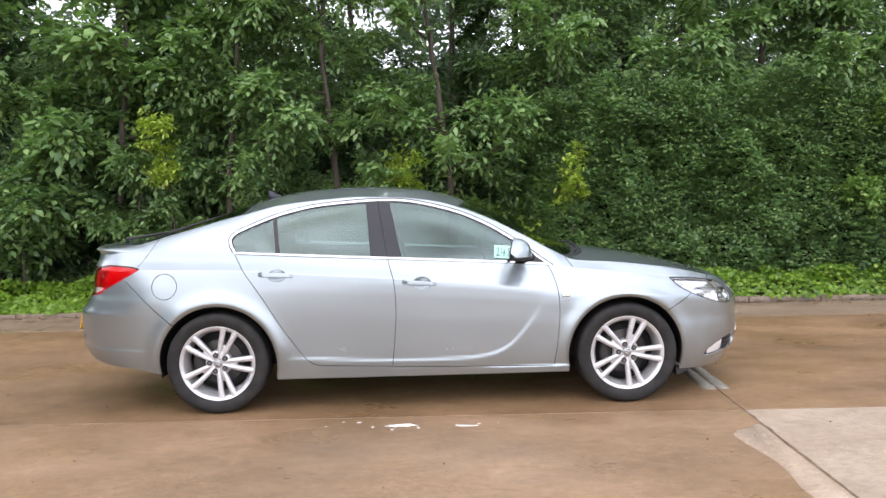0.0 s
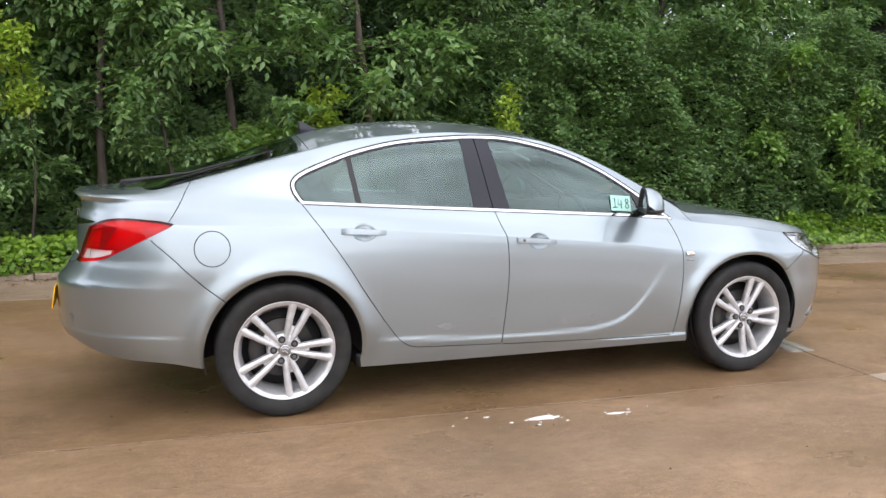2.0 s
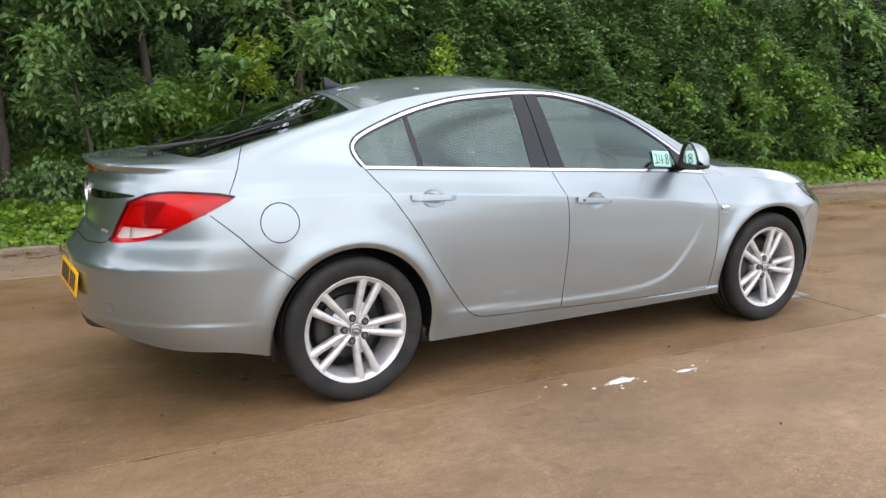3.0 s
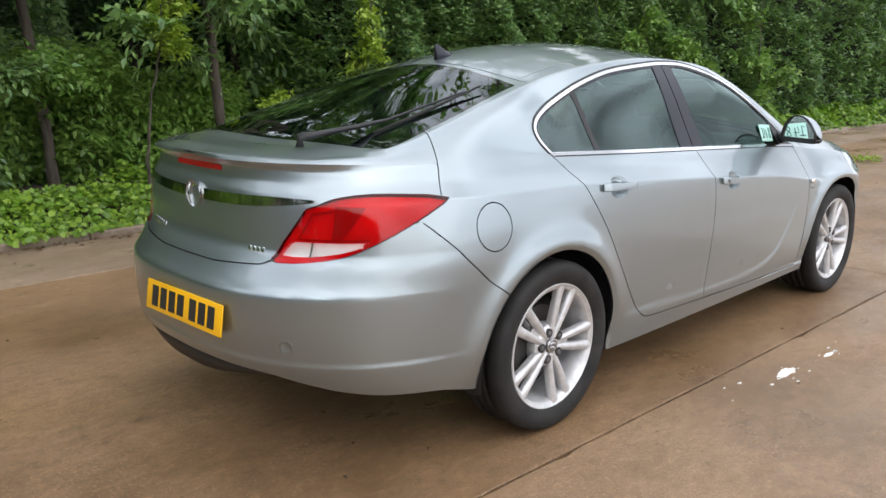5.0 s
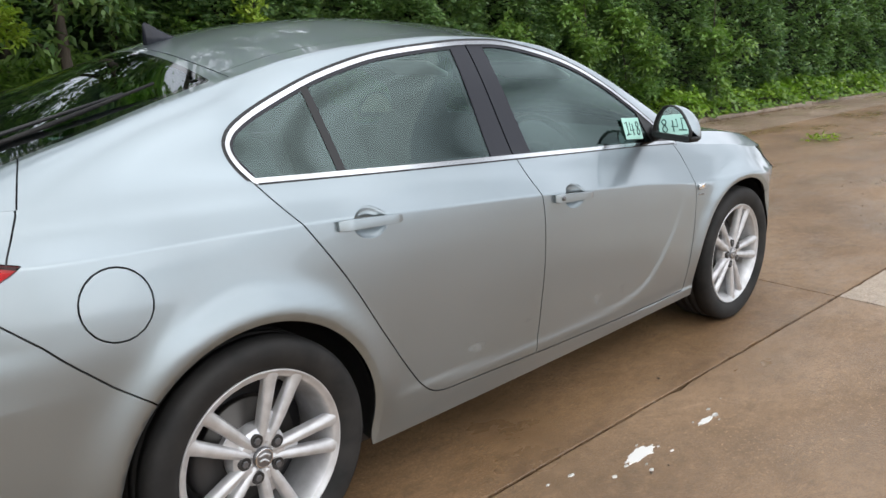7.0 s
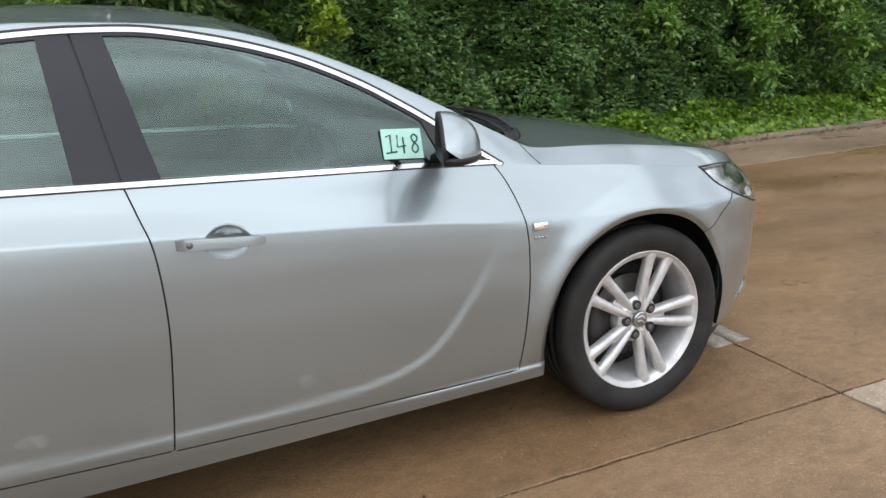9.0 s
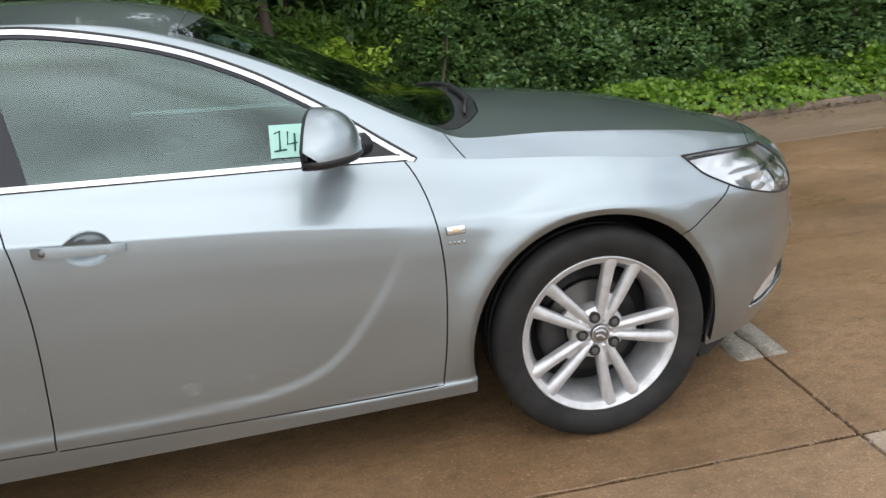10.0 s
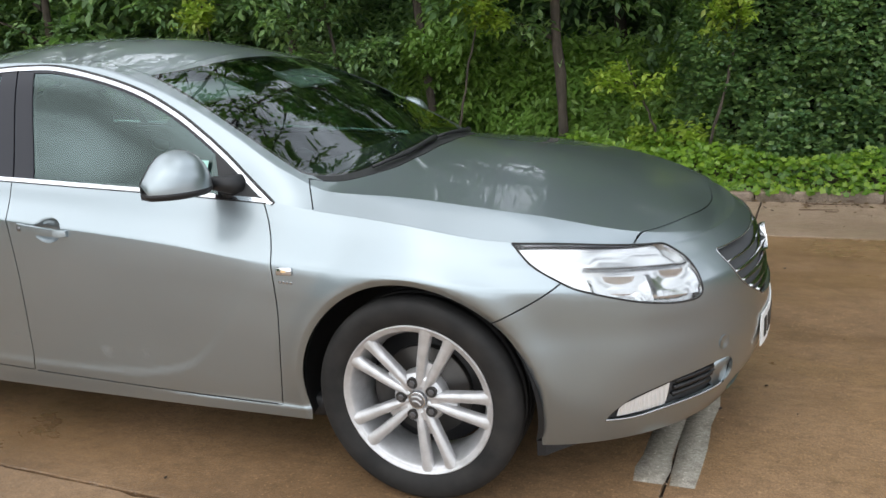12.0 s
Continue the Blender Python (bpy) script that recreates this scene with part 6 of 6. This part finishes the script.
# darker copy of the tree leaf: depth shade put into the colour
LEAF_SHADED = leaf_material("shaded_far_leaf", (0.039, 0.078, 0.033), (0.066, 0.122, 0.045), (0.087, 0.160, 0.053))
BARK = material("grey_brown_bark", (0.10, 0.08, 0.06), 0.9)
bk = noise_node(BARK, 14, 8, 0.7, (1, 1, 0.25))
link(BARK, ramp(BARK, bk.outputs["Fac"], (0.3, (0.022, 0.018, 0.014)), (0.7, (0.095, 0.075, 0.056))), principled(BARK).inputs["Base Color"])
bump(BARK, bk.outputs["Fac"], 0.8, 0.02)
gen = np.random.default_rng(7)

# a leaf: folded along its spine, base at the origin, tip along +x; three rows
LEAF_SHAPES = {
    "oval": (np.array([(0, 0, 0), (0.45, -0.26, 0.07), (1, 0, -0.04), (0.45, 0.26, 0.07), (0.5, 0, 0)]), [(0, 1, 4), (1, 2, 4), (2, 3, 4), (3, 0, 4)]),
    "small": (np.array([(0, 0, 0), (0.5, -0.31, 0.05), (1, 0, -0.05), (0.5, 0.31, 0.05)]), [(0, 1, 2), (0, 2, 3)]),
    "lance": (np.array([(0, 0, 0), (0.42, -0.235, 0.06), (1, 0, -0.12), (0.42, 0.235, 0.06)]), [(0, 1, 2), (0, 2, 3)]),
    "ivy": (np.array([(0.1, 0, 0), (-0.05, -0.42, 0.04), (0.40, -0.26, 0.06), (0.5, -0.5, 0.02), (1, 0, -0.05), (0.5, 0.5, 0.02), (0.40, 0.26, 0.06), (-0.05, 0.42, 0.04)]), [(0, 1, 2), (0, 2, 4), (2, 3, 4), (0, 4, 6), (4, 5, 6), (0, 6, 7)]),
}


def leaf_mesh(name, at, along, face, size, shape, mat, parent=None, label=""):
    """Many leaves in one mesh: at, tip direction, facing direction, length."""
    pts, tris = LEAF_SHAPES[shape]
    x = along / (np.linalg.norm(along, axis=1)[:, None] + 1e-9)
    y = np.cross(face, x)
    y /= np.linalg.norm(y, axis=1)[:, None] + 1e-9
    z = np.cross(x, y)
    s = size[:, None, None]
    co = at[:, None, :] + s * (pts[None, :, 0, None] * x[:, None] + pts[None, :, 1, None] * y[:, None] + pts[None, :, 2, None] * z[:, None])
    n, k, f = len(at), len(pts), len(tris)
    tri = (np.array(tris)[None] + (np.arange(n) * k)[:, None, None]).reshape(-1, 3)
    me = bpy.data.meshes.new(name)
    me.vertices.add(n * k)
    me.vertices.foreach_set("co", co.reshape(-1).astype(np.float32))
    me.loops.add(tri.size)
    me.loops.foreach_set("vertex_index", tri.reshape(-1).astype(np.int32))
    me.polygons.add(n * f)
    me.polygons.foreach_set("loop_start", (np.arange(n * f) * 3).astype(np.int32))
    me.update(calc_edges=True)
    me.validate()
    me.materials.append(mat)
    ob = new(name, me)
    ob.parent = parent
    return tagged(ob, label)


def unit(a):
    return a / (np.linalg.norm(a, axis=1)[:, None] + 1e-9)


def sprays(tips, ways, count, spread, droop=0.25):
    """Leaves in pairs along twigs: from each twig's tip back along its way."""
    n = len(tips)
    t = np.tile(np.linspace(0, 1, count), n)
    base = np.repeat(tips, count, 0)
    way = np.repeat(unit(ways), count, 0)
    side = np.where(np.arange(n * count) % 2, 1.0, -1.0)[:, None]
    across = unit(np.cross(way, np.array([0, 0, 1.0]) + 0.3 * gen.normal(size=(n * count, 3))))
    at = base - way * (t * spread)[:, None] + gen.normal(size=(n * count, 3)) * 0.012
    at[:, 2] -= droop * spread * (1 - t) ** 2
    along = way * 0.6 + across * side * (0.3 + t[:, None]) + gen.normal(size=at.shape) * 0.18
    along[:, 2] -= 0.25
    face = np.array([0, 0, 1.0]) + way * 0.25 + gen.normal(size=at.shape) * 0.35
    return at, along, face


def surface_noise(x, z, seed):
    out = np.zeros(len(x))
    for i, (a, b) in enumerate(zip(x, z)):
        out[i] = noise.noise((a * 0.9 + seed, b * 0.9, seed)) + 0.5 * noise.noise((a * 2.3, b * 2.3 + seed, seed))
    return out


# the clipped hedge: leaves in small whorls over a lumpy face
def hedge(name, xa, xb, base_y, top, count, size, label, seed):
    x = xa + (xb - xa) * gen.random(count)
    z = 0.05 + (top - 0.05) * gen.random(count) ** 0.9
    lump = surface_noise(x, z, seed)
    fine = surface_noise(x * 2.4, z * 2.4, seed + 9)
    lean = base_y(x) + 0.10 * z - 0.32 * lump - 0.20 * fine + gen.exponential(0.11, count) - 0.05
    end = np.clip((x - xa) / 0.5, 0, 1)
    lean = lean + (1 - np.sqrt(end)) * 0.9
    crest = top - 0.6 + 0.5 * lump
    keep = z < crest + 0.35 * gen.random(count)
    x, z, lean = x[keep], z[keep], lean[keep]
    tips = np.stack([x, lean, z], 1)
    ways = np.stack([0.5 * gen.normal(size=len(x)), -1.0 + 0.3 * gen.normal(size=len(x)), 0.45 + 0.4 * gen.normal(size=len(x))], 1)
    at, along, face = sprays(tips, ways, 6, 0.10, 0.1)
    s = size * (0.7 + 0.6 * gen.random(len(at)))
    face = face + np.array([0, -0.8, 0.3])
    return tagged(leaf_mesh(name, at, along, face, s, "small", LEAF_HEDGE), label, "hedge", kind="stuff")


def hedge_face(x):
    return np.array([kerb_y(min(26, max(-16, a))) for a in x]) + 0.75


hedge("hedge", 1.55, 9.5, hedge_face, 3.3, 24000, 0.060, "dense dark green hedge with small leaves behind the kerb", 3.0)
hedge("hedge", 9.5, 30, lambda x: hedge_face(x) - 0.1, 4.2, 20000, 0.085, "dense dark green hedge running on along the yard", 5.0)

# dark sheet inside the hedge in place of its shade, so that no daylight shows low down
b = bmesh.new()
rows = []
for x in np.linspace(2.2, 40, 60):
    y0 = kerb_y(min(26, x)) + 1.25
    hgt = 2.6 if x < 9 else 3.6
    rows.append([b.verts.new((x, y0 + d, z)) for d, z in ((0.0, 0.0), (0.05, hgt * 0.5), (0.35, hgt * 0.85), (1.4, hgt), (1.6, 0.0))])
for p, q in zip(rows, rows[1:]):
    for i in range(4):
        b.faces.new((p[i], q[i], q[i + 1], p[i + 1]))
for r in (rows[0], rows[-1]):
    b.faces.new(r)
SHADE_BACKING = material("shade_backing", (0.012, 0.016, 0.008), 1.0)
tagged(part("hedge_shade_sheet", finish(b), SHADE_BACKING), "dark sheet inside the hedge, standing in for its shade", "hedge", kind="stuff")


# ivy along the kerb
def ivy(name, xa, xb, count, size, depth, height, label):
    x = xa + (xb - xa) * gen.random(count)
    d = depth * gen.random(count) ** 0.8
    lump = surface_noise(x, d * 2, 11.0)
    z = 0.05 + height * np.clip(d / 0.40, 0.10, 1) * (0.75 + 0.75 * lump) * (0.6 + 0.4 * gen.random(count))
    y = np.array([kerb_y(min(26, max(-16, a))) for a in x]) + 0.05 + d - 0.30 * np.clip(lump + 0.2, 0, 1) * gen.random(count)
    at = np.stack([x, y, np.maximum(z, 0.035)], 1)
    front = np.exp(-d / 0.25)[:, None]
    along = np.stack([gen.normal(size=count), -0.4 + 0.8 * gen.normal(size=count), -0.25 + 0.3 * gen.normal(size=count)], 1)
    face = np.array([0, -0.35, 1.0]) + front * np.array([0, -0.9, 0]) + 0.45 * gen.normal(size=(count, 3))
    s = size * (0.6 + 0.8 * gen.random(count))
    return tagged(leaf_mesh(name, at, along, face, s, "ivy", LEAF_IVY), label, "ivy", kind="stuff")


ivy("ground_ivy", -6.5, 9.0, 42000, 0.049, 1.1, 0.36, "bright green ivy spilling to the kerb")
ivy("ground_ivy", 9.0, 26.0, 16000, 0.07, 1.1, 0.42, "bright green ivy along the far kerb")
ivy("ground_ivy", -16.0, -6.5, 5000, 0.10, 1.3, 0.42, "bright green ivy along the far kerb")


# the leafy bank under the trees
def bank(name, xa, xb, set_back, top, count, size, mat, label, seed, hollow=0.0):
    x = xa + (xb - xa) * gen.random(count)
    z = 0.25 + (top - 0.25) * gen.random(count)
    lump = surface_noise(x * 0.8, z * 0.8, seed)
    fine = surface_noise(x * 2.2, z * 2.2, seed + 4)
    keep = (lump + 0.4 * fine > hollow - 0.55 + 0.25 * np.clip(z - top + 1.6, 0, 3)) & (z < top - 0.3 + 0.6 * lump)
    y = np.array([kerb_y(max(-16, min(26, a))) for a in x]) + set_back + 0.12 * z - 0.75 * lump - 0.2 * fine + gen.exponential(0.12, count)
    tips = np.stack([x, y, z], 1)[keep]
    n = len(tips)
    ways = np.stack([0.7 * gen.normal(size=n), -1.0 + 0.4 * gen.normal(size=n), 0.1 + 0.5 * gen.normal(size=n)], 1)
    at, along, face = sprays(tips, ways, 8, size * 2.6, 0.35)
    face = face + np.array([0, -0.5, 0.4])
    return tagged(leaf_mesh(name, at, along, face, size * (0.65 + 0.7 * gen.random(len(at))), "lance", mat), label, "bushes", kind="stuff")


bank("bushes", -15, -0.5, 1.7, 4.6, 15000, 0.095, LEAF_TREE, "thick green bushes under the trees", 31.0, 0.28)
bank("bushes", -15, 2.2, 3.4, 4.4, 12000, 0.12, LEAF_SHADED, "bushes further back, leaf colour darkened for shade", 37.0, 0.05)
bank("bushes", 1.2, 14, 1.7, 6.6, 18000, 0.11, LEAF_TREE, "loose green bushes rising over the hedge", 43.0, 0.22)
bank("bushes", -2.5, 1.9, 1.5, 1.7, 4200, 0.085, LEAF_UNDER_LIT, "low green bushes in a gap between trees, leaf colour raised for light", 47.0)

# trees: trunk, limbs, twigs with leaves
def tree(x, y, height, girth, spread, leaves, size, mat, label, seed, low=0.8, shape="lance", lean=(0, 0), limbs=12, name="tree", crown_y=(-1.0, 0.8)):
    r = random.Random(seed)
    t = tagged(new(name), label, "tree" if name == "tree" else "shrub", group="trees behind the kerb")
    t.location = (x, y, 0)
    wood = bmesh.new()
    trunk = [Vector((lean[0] * k + 0.16 * math.sin(3 * k + seed) - 0.16 * math.sin(seed), lean[1] * k + 0.05 * math.cos(2.3 * k + seed), height * k)) + Vector((r.uniform(-0.012, 0.012), r.uniform(-0.012, 0.012), 0)) for k in np.linspace(0, 1, 17)]
    tube(trunk, [float(girth * 0.75 * (1.25 - k)) * r.uniform(0.85, 1.18) if k else girth * 1.2 for k in np.linspace(0, 0.95, 17)], 10, wood)
    part("trunk", finish(wood), BARK, t, "grey-brown bark")
    tips, ways = [], []
    for i in range(limbs):
        k = r.uniform(low / height, 0.98)
        p = trunk[0].lerp(trunk[-1], k) + Vector((0.05 * math.sin(3 * k + seed), 0.05 * math.cos(2.3 * k + seed), 0))
        a = r.uniform(0, 2 * math.pi)
        w = Vector((math.cos(a), math.sin(a) * 0.9 + r.uniform(*crown_y) * 0.4, r.uniform(0.15, 0.75))).normalized()
        L = spread * r.uniform(0.55, 1.0) * (1.05 - 0.45 * k)
        pts = [p]
        for _ in range(4):
            w = (w + Vector((r.uniform(-0.25, 0.25), r.uniform(-0.25, 0.25), r.uniform(-0.18, 0.12)))).normalized()
            pts.append(pts[-1] + w * L / 4)
        limb = part("limb", finish(tube(pts, [girth * 0.38, girth * 0.28, girth * 0.2, girth * 0.12, girth * 0.05], 6)), BARK, t)
        for _ in range(max(3, int(leaves / limbs))):
            q = r.random() ** 0.6
            j = min(3, int(q * 4))
            c = pts[j].lerp(pts[j + 1], q * 4 - j)
            d = Vector((r.gauss(0, 1), r.gauss(0, 1), r.gauss(0.1, 0.7))).normalized()
            reach = r.uniform(0.08, 0.50) * spread * 0.42
            tips.append(tuple(c + d * reach))
            ways.append(tuple(d + w * 0.4 + Vector((0, 0, -0.15))))
    at, along, face = sprays(np.array(tips), np.array(ways), 9, size * 3.2, 0.35)
    s = size * (0.7 + 0.6 * gen.random(len(at)))
    leaf_mesh("crown", at, along, face, s, shape, mat, t, "crown of many green leaves")
    return t


tree(0.50, 4.95, 5.2, 0.062, 1.9, 900, 0.115, LEAF_TREE, "slender tree with loose green crown and thin low twigs", 1, low=1.0, limbs=19, lean=(-0.25, 0.1))
tree(-1.05, 5.45, 5.4, 0.06, 1.7, 900, 0.11, LEAF_TREE, "slender leafy tree behind the ivy", 2, low=1.4, limbs=15)
tree(0.80, 7.4, 6.0, 0.10, 2.1, 900, 0.12, LEAF_SHADED, "taller tree further back, leaf colour darkened for shade", 3, low=1.5, limbs=15)
tree(-2.6, 5.2, 4.6, 0.06, 1.8, 1300, 0.12, LEAF_TREE, "bushy tree with drooping green leaves", 4, low=0.7, limbs=18)
tree(-4.3, 5.3, 5.0, 0.07, 2.0, 1300, 0.15, LEAF_TREE, "bushy tree with broad green leaves", 5, low=0.6, limbs=20, shape="oval")
tree(-6.4, 5.2, 5.0, 0.07, 2.1, 1300, 0.13, LEAF_TREE, "bushy tree with drooping green leaves", 6, low=0.5, limbs=18)
tree(-8.8, 5.6, 5.5, 0.08, 2.4, 1100, 0.16, LEAF_TREE, "leafy tree at the yard's edge", 7, low=0.5, limbs=16)
tree(2.3, 5.6, 5.2, 0.06, 1.8, 1000, 0.11, LEAF_TREE, "leafy tree rising over the hedge", 8, low=2.0, limbs=15)
tree(4.2, 5.9, 5.4, 0.07, 2.0, 1100, 0.12, LEAF_TREE, "leafy tree rising over the hedge", 9, low=2.3, limbs=16)
tree(6.4, 5.8, 5.4, 0.07, 2.1, 1100, 0.12, LEAF_TREE, "leafy tree rising over the hedge", 10, low=2.3, limbs=16)
tree(9.0, 5.6, 5.6, 0.08, 2.3, 900, 0.15, LEAF_TREE, "leafy tree rising over the hedge", 12, low=2.4, limbs=14)
tree(-3.6, 7.6, 6.5, 0.12, 2.5, 1000, 0.14, LEAF_SHADED, "taller tree further back, leaf colour darkened for shade", 13, low=1.0, limbs=16)
tree(-0.9, 8.6, 6.6, 0.11, 2.3, 800, 0.14, LEAF_SHADED, "taller tree further back, leaf colour darkened for shade", 14, low=2.2, limbs=15)
tree(-6.8, 8.0, 6.5, 0.12, 2.6, 1000, 0.15, LEAF_SHADED, "taller tree further back, leaf colour darkened for shade", 15, low=0.8, limbs=16)
tree(3.0, 8.2, 6.2, 0.11, 2.4, 900, 0.14, LEAF_SHADED, "taller tree further back, leaf colour darkened for shade", 16, low=1.4, limbs=16)
# lime shrubs stand for sunlit growth beyond; that light is in their leaf colour
tree(-0.48, 4.62, 2.0, 0.018, 0.5, 130, 0.075, LEAF_LIME, "lime-green shrub in a gap, leaf colour bright for sunlit growth beyond", 17, low=1.3, limbs=10, name="shrub")
tree(1.85, 4.45, 2.05, 0.018, 0.45, 120, 0.07, LEAF_LIME, "lime-green shrub in a gap, leaf colour bright for sunlit growth beyond", 18, low=1.2, limbs=10, name="shrub")
tree(-3.35, 4.5, 2.5, 0.018, 0.5, 130, 0.08, LEAF_LIME, "lime-green shrub in a gap, leaf colour bright for sunlit growth beyond", 19, low=1.7, limbs=10, name="shrub")
tree(1.45, 4.75, 1.1, 0.02, 0.55, 160, 0.07, LEAF_LIME, "low bright shrub beside the hedge", 20, low=0.2, limbs=8, name="shrub", shape="oval")
tree(-1.7, 4.9, 2.4, 0.03, 1.1, 500, 0.09, LEAF_TREE, "green shrub behind the ivy", 21, low=0.3, limbs=12, name="shrub")
tree(-3.6, 4.8, 2.2, 0.03, 1.1, 520, 0.09, LEAF_TREE, "green shrub behind the ivy", 22, low=0.3, limbs=12, name="shrub")
tree(-5.3, 4.8, 2.4, 0.03, 1.2, 460, 0.12, LEAF_TREE, "broad-leaved green shrub behind the ivy", 23, low=0.3, limbs=12, name="shrub", shape="oval")
tree(-7.4, 4.9, 2.6, 0.03, 1.3, 520, 0.11, LEAF_TREE, "green shrub behind the ivy", 24, low=0.3, limbs=12, name="shrub")

for x, y, h, w, seed in ((6.2, 4.55, 2.7, 0.9, 31), (7.5, 4.40, 2.2, 1.0, 32), (8.6, 4.35, 1.7, 0.9, 33), (11.0, 4.1, 2.4, 1.2, 34)):
    tree(x, y, h, 0.02, w, 330, 0.085, LEAF_CLIMBER, "light green climber hanging over the hedge", seed, low=0.5, limbs=12, name="shrub", shape="oval")

# tall trees whose high crowns close the sky over the hedge
for i, (x, y, h) in enumerate(((-9.5, 7.0, 11.5), (-7.2, 6.2, 10.5), (-4.9, 6.9, 11.8), (-2.9, 6.3, 10.2), (-1.6, 7.8, 12.0), (1.6, 6.6, 11.0), (3.4, 7.2, 12.0), (5.3, 6.4, 10.6), (7.6, 7.0, 11.6), (10.2, 6.6, 11.2), (13.0, 7.0, 11.5), (-6.1, 5.9, 8.6))):
    tree(x, y, h, 0.075, 3.6, 120, 0.20, LEAF_TREE, "tall tree with a high open crown", 60 + i, low=4.6, limbs=22, lean=(0.3, -0.3))

# the wood behind: a deep stand of foliage, coloured dark for shade, with gaps of sky high up
count = 24000
wx = gen.uniform(-30, 34, count)
wy = gen.uniform(9.5, 13.5, count)
wz = gen.uniform(0.0, 7.5, count)
gaps = surface_noise(wx * 0.8, wz * 0.9, 21.0)
keep = (gaps > -0.45 + 0.22 * (wz - 3.6)) | (wz < 2.6)
tips = np.stack([wx, wy, wz], 1)[keep]
ways = np.stack([gen.normal(size=len(tips)), -1 + 0.5 * gen.normal(size=len(tips)), 0.3 * gen.normal(size=len(tips))], 1)
at, along, face = sprays(tips, ways, 9, 0.6, 0.3)
tagged(leaf_mesh("far_wood", at, along, face + np.array([0, -0.6, 0]), 0.26 * (0.7 + 0.6 * gen.random(len(at))), "lance", LEAF_SHADED), "wood standing behind the trees, leaf colour darkened for shade", "woodland", kind="stuff")

# near-black sheet behind the leaves, put there for the wood's deep shade
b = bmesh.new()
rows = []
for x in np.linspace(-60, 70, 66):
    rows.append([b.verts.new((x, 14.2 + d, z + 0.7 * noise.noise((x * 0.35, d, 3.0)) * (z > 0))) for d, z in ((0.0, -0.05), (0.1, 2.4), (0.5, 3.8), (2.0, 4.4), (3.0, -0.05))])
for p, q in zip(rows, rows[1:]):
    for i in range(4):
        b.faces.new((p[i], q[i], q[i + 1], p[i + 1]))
tagged(part("wood_shade_sheet", finish(b), SHADE_BACKING), "dark sheet behind the wood, standing in for its shade", "woodland", kind="stuff")

# unseen wood added behind the car, to darken what the tail reflects
count = 5200
side = np.stack([gen.uniform(-21, -17.5, count), gen.uniform(-26, 6, count), 7.5 * gen.random(count) ** 0.8], 1)
at, along, face = sprays(side, np.stack([np.ones(count), gen.normal(size=count) * 0.6, gen.normal(size=count) * 0.4], 1), 9, 0.8, 0.3)
tagged(leaf_mesh("far_wood", at, along, face + np.array([0.6, 0, 0]), 0.36 * (0.7 + 0.6 * gen.random(len(at))), "lance", LEAF_SHADED), "unseen wood added behind the car to darken its reflections", "woodland", kind="stuff")

# brown leaf litter along the foot of the kerb
LITTER = leaf_material("dead_leaf", (0.075, 0.045, 0.026), (0.130, 0.080, 0.045), (0.190, 0.125, 0.070), gloss=0.8)
n_l = 1500
lx = gen.uniform(-6.5, 13, n_l)
ly = np.array([kerb_y(a) for a in lx]) - np.abs(gen.normal(size=n_l)) * (0.07 + 0.13 * (surface_noise(lx, 0 * lx, 71.0) > 0.15))
flat_way = np.stack([gen.normal(size=n_l), gen.normal(size=n_l), 0.12 * gen.normal(size=n_l)], 1)
litter = leaf_mesh("leaf_litter", np.stack([lx, ly - 0.01, 0.006 + 0.012 * gen.random(n_l)], 1), flat_way, np.array([0, 0, 1.0]) + 0.25 * gen.normal(size=(n_l, 3)), 0.02 + 0.035 * gen.random(n_l), "small", LITTER)
tagged(litter, "dry brown leaf litter along the kerb", "leaf litter", kind="stuff")

# a weed growing in the open joint
n_w = 90
at = np.stack([8.42 + gen.normal(size=n_w) * 0.15, 1.30 + gen.normal(size=n_w) * 0.08, 0.01 + 0.06 * gen.random(n_w)], 1)
along = gen.normal(size=(n_w, 3)) * np.array([1, 0.7, 0.2]) + np.array([0, 0, 0.25])
weed = leaf_mesh("weed", at, along, np.array([0, 0, 1.0]) + 0.4 * gen.normal(size=(n_w, 3)), 0.05 + 0.05 * gen.random(n_w), "lance", LEAF_LIME)
tagged(weed, "low green weed growing in the concrete joint", "weed", kind="stuff")
